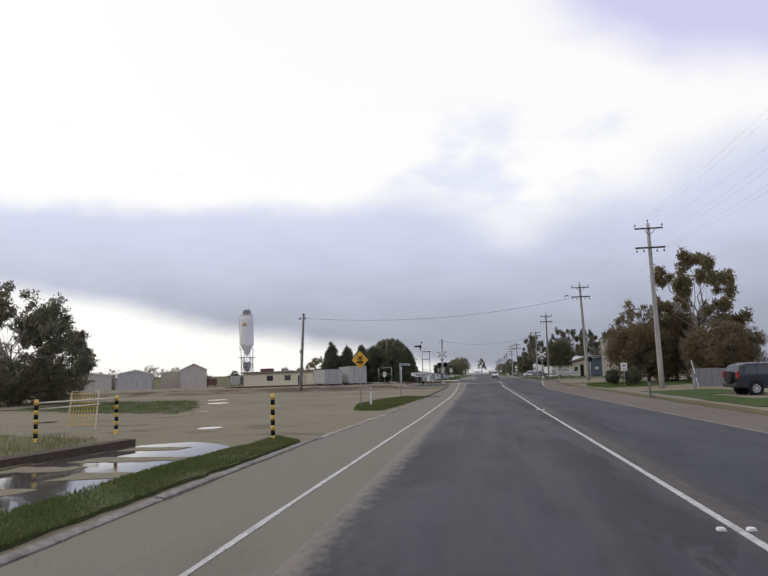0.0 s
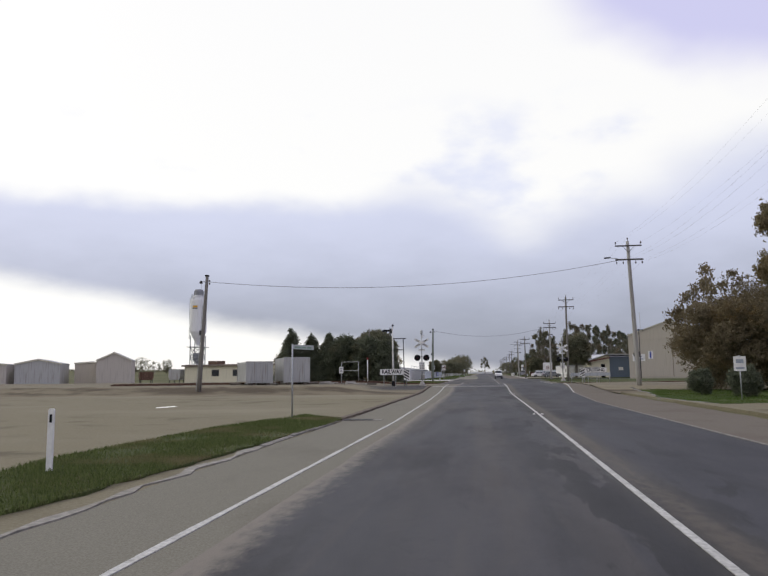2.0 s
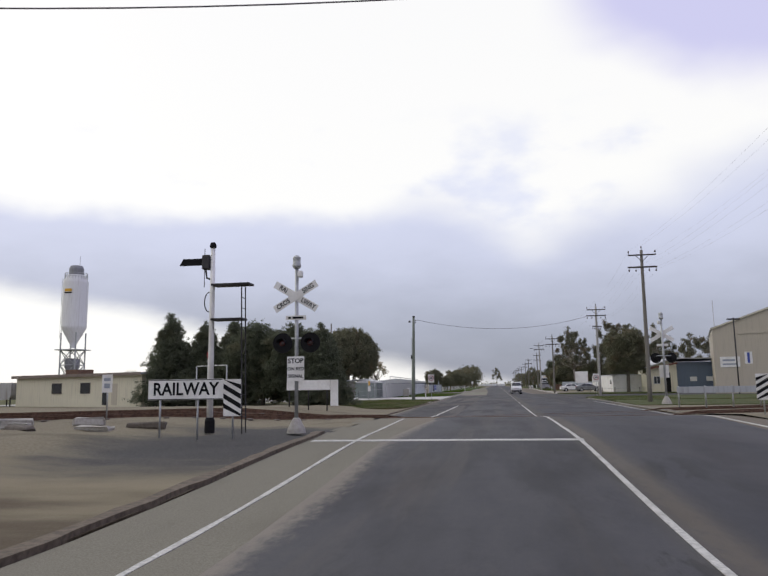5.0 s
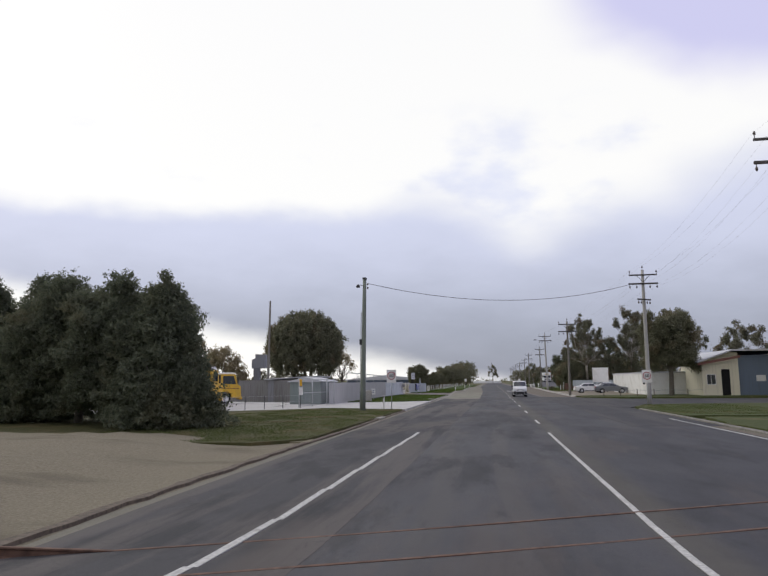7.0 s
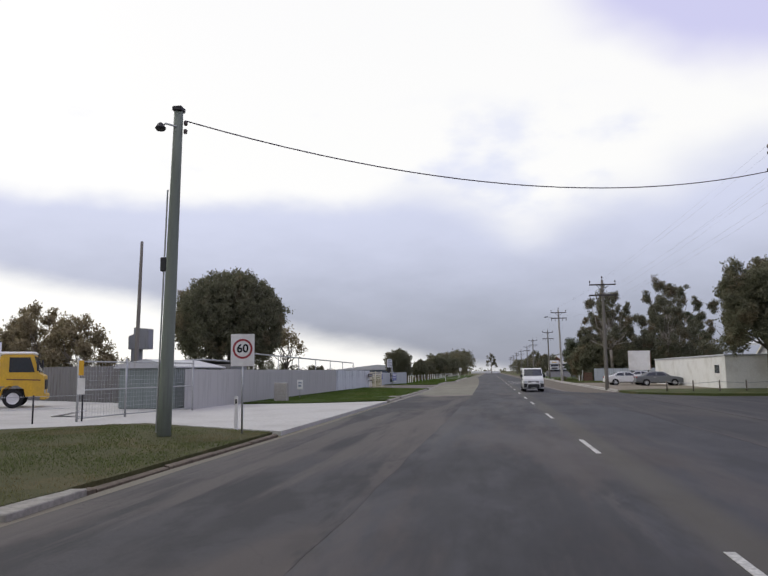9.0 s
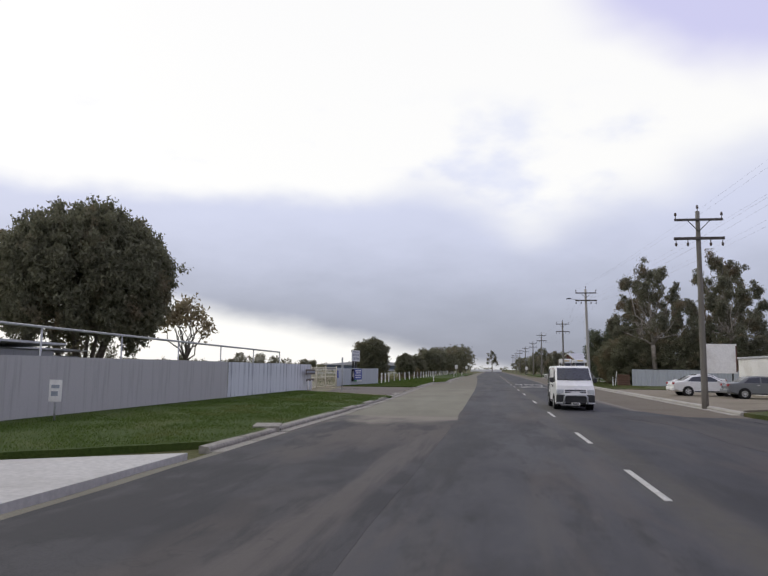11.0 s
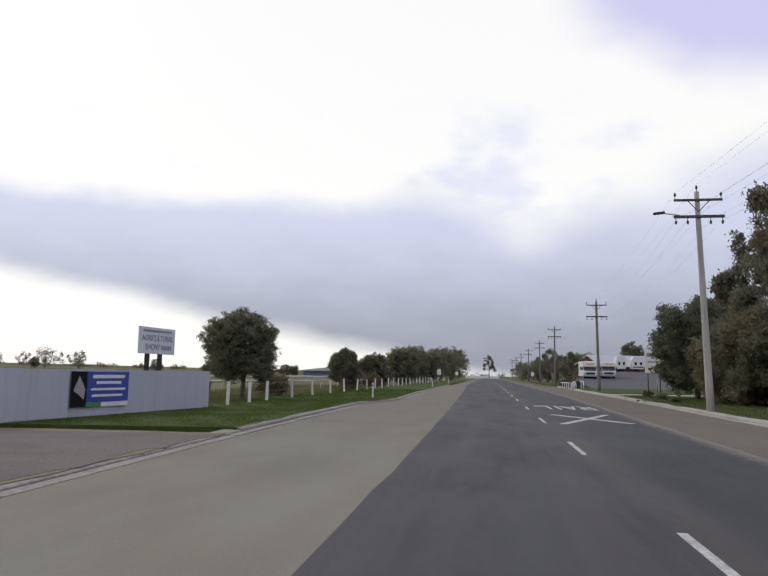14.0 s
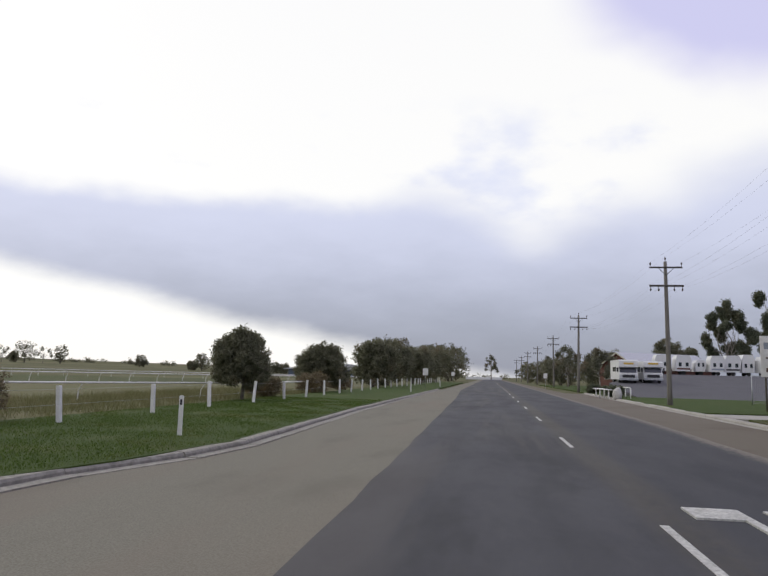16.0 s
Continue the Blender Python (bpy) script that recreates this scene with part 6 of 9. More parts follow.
for k in range(16):
    b = bm_new()
    L, w, h = rr.uniform(0.6, 1.4), rr.uniform(0.22, 0.42), rr.uniform(0.14, 0.3)
    box(b, -L / 2, -w / 2, 0, L / 2, w / 2, h, 0.05)
    for v in b.verts:
        v.co += Vector((rr.uniform(-0.05, 0.05), rr.uniform(-0.05, 0.05), rr.uniform(-0.04, 0.04)))
    x = -24 + k * 0.85 + rr.uniform(-0.3, 0.3)
    y = 97.2 + rr.uniform(-1.5, 1.5) + 0.15 * (x + 20)
    ob = new("concrete_block", mesh_of(b, "concrete_block", "concrete" if k % 3 else "sleeper"))
    ob.matrix_basis = pose(x, y, level(x, y) - 0.03, 0, 0, rr.uniform(-30, 30))
    tagged(ob, "broken block of old concrete dumped by the track" if k % 3 else "old timber sleeper dumped by the track", "rubble", "rubble by the track")


# ---- sheds, containers and houses ----
def ribbed(bm, x0, x1, z0, z1, y, pitch=0.28, depth=0.035, m=None):
    """A ribbed metal sheet that faces -y."""
    n = max(1, int((x1 - x0) / pitch))
    pts = []
    for i in range(n):
        a = x0 + (x1 - x0) * i / n
        s = (x1 - x0) / n
        pts += [(a, y), (a + s * 0.45, y), (a + s * 0.55, y - depth), (a + s * 0.9, y - depth)]
    pts.append((x1, y))
    lo = [bm.verts.new((px, py, z0)) for px, py in pts]
    hi = [bm.verts.new((px, py, z1)) for px, py in pts]
    bk = [bm.verts.new((x0, y + 0.03, z0)), bm.verts.new((x1, y + 0.03, z0)), bm.verts.new((x1, y + 0.03, z1)), bm.verts.new((x0, y + 0.03, z1))]
    for i in range(len(pts) - 1):
        bm.faces.new((lo[i], lo[i + 1], hi[i + 1], hi[i]))
    bm.faces.new(bk[::-1])
    if m is not None:
        bmesh.ops.transform(bm, matrix=m, verts=lo + hi + bk)


def container(x, y, z, rz, L=6.06, label="weathered grey shipping container", mat="container", h=2.6):
    p = thing("shipping_container", (x, y, z), label, "container", "containers", rz)
    W = 2.44
    b = bm_new()
    box(b, -W / 2 + 0.04, 0.05, 0.16, W / 2 - 0.04, L - 0.04, h - 0.04)
    for s in (-1, 1):
        ribbed(b, 0.1, L - 0.1, 0.2, h - 0.1, 0, 0.4, 0.04, Matrix.Translation((s * (W / 2 - 0.03), 0, 0)) @ Matrix.Rotation(radians(90), 4, "Z") @ (Matrix.Identity(4) if s > 0 else Matrix.Scale(-1, 4, Vector((0, 1, 0)))))
    part("body", b, mat, p)
    for s in (-1, 1):
        for yy in (0, L - 0.12):
            b = bm_new()
            box(b, s * W / 2 - 0.06, yy, 0.0, s * W / 2 + 0.06, yy + 0.12, h, 0.01)
            part("corner_post", b, mat, p)
    for zz in (0.05, h - 0.14):
        b = bm_new()
        box(b, -W / 2, -0.005, zz, W / 2, 0.11, zz + 0.14, 0.01)
        part("end_rail", b, mat, p)
    for s in (-1, 1):
        b = bm_new()
        box(b, (0.02 if s > 0 else -W / 2 + 0.08), -0.02, 0.22, (W / 2 - 0.08 if s > 0 else -0.02), 0.03, h - 0.16, 0.008)
        d = part("door", b, mat, p)
        for q in (0.3, 0.75):
            b = bm_new()
            tube(b, [(s * q, -0.05, 0.24), (s * q, -0.05, h - 0.18)], 0.018, 6)
            part("lock_rod", b, "galv", d)
    for s in (-0.8, 0.8):
        b = bm_new()
        box(b, s - 0.2, 0.1, -0.18, s + 0.2, 0.5, 0.06, 0.01)
        part("footing", b, "sleeper", p)
    return p


container(-17.6, 95.6, 0.8, 25, h=2.45)
container(-20.9, 94.4, 0.78, 28, label="weathered cream shipping container", h=2.1)


def window(parent, x0, x1, z0, z1, y, depth=0.06):
    b = bm_new()
    box(b, x0, y - 0.02, z0, x1, y + 0.02, z1)
    pane = part("window", b, "glass_dark", parent)
    b = bm_new()
    for a in ((x0 - 0.05, x0, z0 - 0.05, z1 + 0.05), (x1, x1 + 0.05, z0 - 0.05, z1 + 0.05), (x0, x1, z0 - 0.05, z0), (x0, x1, z1, z1 + 0.05), ((x0 + x1) / 2 - 0.02, (x0 + x1) / 2 + 0.02, z0, z1)):
        box(b, a[0], y - 0.045, a[2], a[1], y + 0.02, a[3])
    part("frame", b, "white_paint", pane)
    return pane


def gable_house(name, x, y, z, rz, w, d, eave, apex, wall, roof, label, category="house", wins=(), door=None, over=0.35, group=""):
    """A plain gabled building whose gable end faces local -y."""
    p = thing(name, (x, y, z), label, category, group, rz)
    b = bm_new()
    prism(b, [(-w / 2, -0.3), (-w / 2, eave), (0, apex), (w / 2, eave), (w / 2, -0.3)], 0, d)
    body = part("wall", b, wall, p)
    b = bm_new()
    for s in (-1, 1):
        k = over * (apex - eave) / (w / 2)
        o = [(0, apex + 0.03), (s * (w / 2 + over), eave - k + 0.03), (s * (w / 2 + over), eave - k + 0.12), (0, apex + 0.13)]
        prism(b, o, -over, d + over)
    part("roof", b, roof, p)
    b = bm_new()
    for s in (-1, 1):
        k = over * (apex - eave) / (w / 2)
        o = [(0, apex - 0.12), (s * (w / 2 + over), eave - k - 0.12), (s * (w / 2 + over), eave - k + 0.06), (0, apex + 0.06)]
        prism(b, o, -over - 0.03, -over)
    part("bargeboard", b, "cream_wall", p)
    for q in wins:
        window(p, *q, -0.03)
    if door:
        b = bm_new()
        box(b, door[0], -0.05, door[2], door[1], 0.02, door[3], 0.01)
        dd = part("door", b, door[4], p)
        if door[1] - door[0] > 3:
            b = bm_new()
            box(b, (door[0] + door[1]) / 2 - 0.06, -0.09, door[2], (door[0] + door[1]) / 2 + 0.06, -0.05, door[3])
            part("door_rib", b, "roof_brown", dd)
            b = bm_new()
            box(b, door[0] - 0.3, -0.14, door[3], door[1] + 0.6, -0.02, door[3] + 0.25)
            part("door_track", b, wall, dd)
    return p


# concrete plant
p = thing("site_office", (-33.4, 140.3, 0.25), "long cream flat-roofed site office", "office", rz=157.5)
b = bm_new()
box(b, 0, -5.0, -0.3, 21, 0, 2.95)
part("wall", b, "cream_wall", p)
b = bm_new()
box(b, -0.3, -5.3, 2.95, 21.3, 0.45, 3.15, 0.02)
part("roof", b, "roof_iron", p)
b = bm_new()
box(b, -0.32, 0.45, 2.85, 21.3, 0.49, 3.16)
part("fascia", b, "roof_brown", p)
for x0, x1, z0, z1 in ((7.9, 9.4, 1.2, 2.2), (12.7, 14.3, 1.2, 2.2)):
    b = bm_new()
    box(b, x0, -0.02, z0, x1, 0.03, z1)
    w = part("window", b, "glass_dark", p)
    b = bm_new()
    for a in ((x0 - 0.06, x0, z0 - 0.06, z1 + 0.06), (x1, x1 + 0.06, z0 - 0.06, z1 + 0.06), (x0, x1, z0 - 0.06, z0), (x0, x1, z1, z1 + 0.06)):
        box(b, a[0], -0.02, a[2], a[1], 0.06, a[3])
    part("frame", b, "sleeper", w)
for x0 in (3.6, 5.0):
    b = bm_new()
    box(b, x0, -0.02, 0, x0 + 0.9, 0.035, 2.1, 0.01)
    part("door", b, "cream_shed" if x0 < 4 else "glass_dark", p)

p = thing("silo", (-58.5, 167.0, 0.75), "tall white cement silo with dark top on steel legs", "silo")
b = bm_new()
lathe(b, [(0.3, 6.9), (0.4, 7.3), (1.6, 9.6), (1.68, 9.9), (1.68, 16.2), (1.6, 16.5), (1.2, 17.1), (1.1, 17.3)], 28)
part("body", b, "silo_white", p, smooth=False)
b = bm_new()
lathe(b, [(1.0, 17.3), (1.0, 18.2), (0.8, 18.6), (0.3, 18.7)], 14)
part("top_filter", b, "shed_grey", p)
b = bm_new()
tube(b, [(0.5, 0, 18.5), (0.5, 0, 20.0)], 0.03, 5)
part("aerial", b, "galv", p)
b = bm_new()
for k in range(24):
    a0, a1 = 2 * math.pi * k / 24, 2 * math.pi * (k + 1) / 24
    for zz in (17.0, 17.5):
        tube(b, [(1.5 * math.cos(a0), 1.5 * math.sin(a0), zz), (1.5 * math.cos(a1), 1.5 * math.sin(a1), zz)], 0.03, 4)
    tube(b, [(1.5 * math.cos(a0), 1.5 * math.sin(a0), 16.4), (1.5 * math.cos(a0), 1.5 * math.sin(a0), 17.5)], 0.03, 4)
part("guard_rail", b, "galv", p)
for sx in (-1, 1):
    for sy in (-1, 1):
        b = bm_new()
        tube(b, [(sx * 1.15, sy * 1.15, -0.3), (sx * 1.15, sy * 1.15, 9.0)], 0.11, 6)
        part("leg", b, "galv", p)
b = bm_new()
for z0, z1 in ((0.3, 2.4), (2.4, 4.5), (4.5, 6.6)):
    for a, c in (((-1.15, -1.15), (1.15, -1.15)), ((1.15, -1.15), (1.15, 1.15)), ((-1.15, 1.15), (-1.15, -1.15)), ((1.15, 1.15), (-1.15, 1.15))):
        tube(b, [(*a, z0), (*c, z1)], 0.06, 5)
        tube(b, [(*c, z0), (*a, z1)], 0.06, 5)
        tube(b, [(*a, z1), (*c, z1)], 0.07, 5)
box(b, -1.7, -1.7, 6.55, 1.7, 1.7, 6.68)
part("bracing", b, "galv", p)
b = bm_new()
for k in range(16):
    tube(b, [(-1.62, -0.6, 8.5 + 0.5 * k), (-1.62, 0.6 - 0.9, 8.5 + 0.5 * k)], 0.025, 4)
for yy in (-0.6, -0.3):
    tube(b, [(-1.72, yy, 8.3), (-1.72, yy, 16.8)], 0.03, 5)
part("ladder", b, "galv", p)
b = bm_new()
lathe(b, [(0.25, 2.9), (1.0, 4.2), (1.0, 5.4)], 12)
part("hopper", b, "shed_grey", p)
b = bm_new()
box(b, -0.55, -1.7, 14.75, 0.45, -1.64, 15.15)
part("nameplate", b, "sign_yellow", p, "yellow and dark painted emblem")
for zz in (14.4,):
    b = bm_new()
    box(b, -0.6, -1.7, zz + 0.1, 0.5, -1.64, zz + 0.26)
    part("stripe", b, "black_paint", p)

# sheds across the yard, far left
for k, (x, y, w, d, e, a) in enumerate([(-58.8, 135, 5.2, 9, 3.7, 4.9), (-70, 132, 5.5, 8, 3.2, 3.9), (-64.5, 138, 4.2, 7, 3.3, 3.5), (-77, 128, 6.0, 8, 3.1, 3.9), (-83.5, 125, 5.5, 8, 3.0, 3.7), (-90, 121, 6.0, 8, 3.2, 3.9), (-97, 117, 6.0, 8, 3.0, 3.8), (-104, 112, 6.5, 8, 3.2, 4.0), (-112, 107, 7, 8, 3.2, 4.2)]):
    gable_house("shed", x, y, 0.45, 24, w if k == 0 else w * 1.22, d, e, a if k == 0 else e + (0.35, 0.7, 0.2)[k % 3], ("house_pale", "container", "cream_shed")[k % 3], "roof_iron", "plain pale storage shed in a row across the yard", "shed", over=0.12, group="sheds across the yard")
for k, (x, y, w, h, m) in enumerate([(-55, 150, 2.2, 2.4, "container"), (-52.5, 152, 3.0, 3.2, "shed_grey"), (-62, 152, 2.4, 2.0, "rust"), (-66.5, 150, 2.6, 3.4, "rust"), (-49.5, 155, 2.2, 3.9, "rust")]):
    p = thing("plant_hopper", (x, y, 0.3), ("rusty steel hopper bin of the concrete plant", "grey steel bin of the concrete plant")[m != "rust"], "hopper", "plant bins", k * 17)
    b = bm_new()
    prism(b, [(-w * 0.4, 0.5), (-w / 2, h * 0.4), (-w / 2, h), (w / 2, h), (w / 2, h * 0.4), (w * 0.4, 0.5)], -w / 2, w / 2)
    part("bin", b, m, p)
    for sx in (-1, 1):
        for sy in (-1, 1):
            post(p, sx * w * 0.42, sy * w * 0.42, -0.3, h * 0.6, 0.07, "steel_dark", "leg")

# ---- vehicles ----
def wheel(parent, x, y, r, w=0.22, rim="rim"):
    s = 1 if x > 0 else -1
    m = Matrix.Translation((x, y, r)) @ Matrix.Rotation(radians(90) * s, 4, "Y")
    top = new("wheel")
    top.parent = parent
    b = bm_new()
    lathe(b, [(r * 0.62, -w / 2), (r * 0.92, -w / 2), (r, -w * 0.32), (r, w * 0.32), (r * 0.92, w / 2), (r * 0.62, w / 2)], 22, m, cap=False)
    part("tyre", b, "tyre", top, smooth=False)
    b = bm_new()
    lathe(b, [(r * 0.62, -w * 0.1), (r * 0.62, w * 0.44), (r * 0.5, w * 0.36), (r * 0.2, w * 0.3), (r * 0.18, w * 0.42), (r * 0.03, w * 0.43)], 16, m)
    for k in range(6):
        a = 2 * math.pi * k / 6
        box(b, r * 0.15, -0.03, w * 0.3, r * 0.6, 0.03, w * 0.45, 0, m @ Matrix.Rotation(a, 4, "Z"))
    part("rim", b, rim, top)
    return top


class Car:
    """A body from a side outline (y to the front, z up), narrower towards the roof."""

    def __init__(self, top, outline, width, belt, tuck, paint, wheels, wr, arch=0.06):
        self.top, self.w, self.belt, self.tuck = top, width, belt, tuck
        b = bm_new()
        cols = []
        shares = (-1.0, -0.94, -0.55, 0.0, 0.55, 0.94, 1.0)
        n = len(outline)
        cy = sum(q[0] for q in outline) / n
        cz = sum(q[1] for q in outline) / n
        for s in shares:
            inset = 0.05 if abs(s) == 1 else 0.0
            col = []
            for y, z in outline:
                yy = y - math.copysign(inset, y - cy) if abs(y - cy) > 0.3 else y
                zz = z - math.copysign(inset, z - cz)
                bow = 0.1 * (1 - s * s) * (1 if y > cy else -1) if abs(y - cy) > 0.35 * (max(q[0] for q in outline) - cy) else 0
                col.append(b.verts.new((s * self.half(zz), yy + bow * 0.6, zz)))
            cols.append(col)
        for p, q in zip(cols, cols[1:]):
            for i in range(n):
                b.faces.new((p[i], q[i], q[(i + 1) % n], p[(i + 1) % n]))
        b.faces.new(cols[0])
        b.faces.new(cols[-1][::-1])
        self.body = part("body", b, paint, top, smooth=False)
        for y in wheels:
            for s in (-1, 1):
                x = s * (width / 2 - 0.1)
                b = bm_new()
                lathe(b, [(wr + arch, -0.16), (wr + arch, 0.115), (wr * 0.6, 0.116), (0.02, 0.116)], 20, Matrix.Translation((x, y, wr)) @ Matrix.Rotation(radians(90) * s, 4, "Y"))
                part("wheel_arch", b, "black_paint", top)
                wheel(top, x + s * 0.035, y, wr)

    def half(self, z):
        return self.w / 2 * (1 - self.tuck * max(0.0, z - self.belt))

    def side(self, name, pts, mat, out=0.008, parent=None, both=True):
        for s in ((-1, 1) if both else (1,)):
            b = bm_new()
            outer = [b.verts.new((s * (self.half(z) + out), y, z)) for y, z in pts]
            inner = [b.verts.new((s * (self.half(z) - 0.03), y, z)) for y, z in pts]
            b.faces.new(outer)
            b.faces.new(inner[::-1])
            n = len(pts)
            for i in range(n):
                b.faces.new((outer[i], inner[i], inner[(i + 1) % n], outer[(i + 1) % n]))
            part(name, b, mat, parent or self.top)

    def across(self, name, y0, z0, y1, z1, share0, share1, mat, out, parent=None):
        """A pane across the nose or tail from (y0, z0) up to (y1, z1)."""
        b = bm_new()
        d = Vector((0, z1 - z0, -(y1 - y0))).normalized() * out
        f = [(-share0 * self.half(z0), y0, z0), (share0 * self.half(z0), y0, z0), (share1 * self.half(z1), y1, z1), (-share1 * self.half(z1), y1, z1)]
        mid0, mid1 = (0, y0 + (0.06 if out > 0 else -0.06), z0), (0, y1 + (0.06 if out > 0 else -0.06), z1)
        pts = [f[0], mid0, f[1], f[2], mid1, f[3]]
        a = [b.verts.new(Vector(q) + d) for q in pts]
        c = [b.verts.new(Vector(q) - d) for q in pts]
        for k in ((0, 1, 4, 5), (1, 2, 3, 4)):
            b.faces.new([a[i] for i in k])
            b.faces.new([c[i] for i in k][::-1])
        for i in range(6):
            b.faces.new((a[i], c[i], c[(i + 1) % 6], a[(i + 1) % 6]))
        return part(name, b, mat, parent or self.top)

    def block(self, name, x0, y0, z0, x1, y1, z1, mat, bevel=0.015, mirror=False, parent=None):
        for s in ((1, -1) if mirror else (1,)):
            b = bm_new()
            box(b, min(x0 * s, x1 * s), y0, z0, max(x0 * s, x1 * s), y1, z1, bevel)
            part(name, b, mat, parent or self.top)


def white_van(x, y, rz):
    p = thing("delivery_van", (x, y, 0.0), "white delivery van with dark lower corners and chrome bull bar", "van", rz=rz)
    o = [(-2.35, 0.35), (-2.37, 0.9), (-2.34, 1.35), (-2.26, 1.88), (-2.1, 1.98), (0.95, 1.98), (1.3, 1.93), (1.92, 1.3), (2.22, 1.1), (2.33, 0.85), (2.34, 0.7), (2.32, 0.3), (1.8, 0.24), (-1.9, 0.26)]
    c = Car(p, o, 1.695, 0.95, 0.085, "car_white", (-1.35, 1.3), 0.325)
    c.across("windscreen", 1.9, 1.35, 1.36, 1.87, 0.92, 0.9, "glass_dark", 0.03)
    c.side("side_window", [(0.85, 1.25), (1.72, 1.25), (1.28, 1.78), (0.85, 1.82)], "glass_dark")
    c.side("rear_window", [(-2.31, 1.12), (-1.62, 1.12), (-1.62, 1.86), (-2.22, 1.86)], "glass_dark")
    c.side("rear_panel", [(-2.35, 0.32), (-1.62, 0.32), (-1.62, 1.1), (-2.32, 1.1)], "car_dark")
    c.side("window_trim", [(-2.3, 1.1), (-1.62, 1.1), (-1.62, 1.12), (-2.3, 1.12)], "rim", 0.012)
    c.side("panel_seam", [(-1.55, 0.36), (-1.5, 0.36), (-1.5, 1.86), (-1.55, 1.86)], "plastic_dark", 0.005)
    c.side("side_stripe", [(-1.48, 1.84), (0.9, 1.84), (0.9, 1.86), (-1.48, 1.86)], "sign_red", 0.005)
    c.side("sill_trim", [(-0.95, 0.3), (0.85, 0.3), (0.85, 0.4), (-0.95, 0.4)], "plastic_dark", 0.02)
    c.side("door_line", [(0.78, 0.4), (0.8, 0.4), (0.8, 1.85), (0.78, 1.85)], "plastic_dark", 0.004)
    c.side("slide_rail", [(-1.5, 1.08), (0.7, 1.08), (0.7, 1.1), (-1.5, 1.1)], "plastic_dark", 0.006)
    c.side("door_handle", [(0.5, 1.0), (0.68, 1.0), (0.68, 1.06), (0.5, 1.06)], "plastic_dark", 0.03)
    c.block("bumper", -0.84, 2.16, 0.28, 0.84, 2.42, 0.7, "plastic_dark", 0.05)
    c.block("grille", -0.46, 2.3, 0.76, 0.46, 2.385, 0.92, "plastic_dark", 0.02)
    c.block("grille_bar", -0.46, 2.34, 0.83, 0.46, 2.4, 0.86, "rim", 0.006)
    c.block("headlight", 0.5, 2.22, 0.72, 0.82, 2.37, 0.94, "lamp_clear", 0.03, True)
    c.block("mirror", 0.88, 1.55, 1.22, 1.06, 1.67, 1.45, "plastic_dark", 0.04, True)
    c.block("bumper_trim", 0.45, 2.4, 0.3, 0.83, 2.44, 0.36, "rim", 0.01, True)
    b = bm_new()
    tube(b, [(-0.52, 2.46, 0.3), (-0.5, 2.5, 0.6), (-0.42, 2.5, 0.68), (0.42, 2.5, 0.68), (0.5, 2.5, 0.6), (0.52, 2.46, 0.3)], 0.035, 8)
    part("bull_bar", b, "rim", p, "chrome bull bar", smooth=True)
    c.block("number_plate", -0.19, 2.44, 0.24, 0.19, 2.46, 0.35, "white_paint", 0.004)
    c.block("plate_bar", -0.14, 2.46, 0.27, 0.14, 2.466, 0.32, "black_paint", 0.0)
    b = bm_new()
    lathe(b, [(0.05, 0.0), (0.05, 0.02), (0.03, 0.03)], 12, Matrix.Translation((0, 2.36, 0.93)) @ Matrix.Rotation(radians(-90), 4, "X"))
    part("badge", b, "rim", p)
    return p


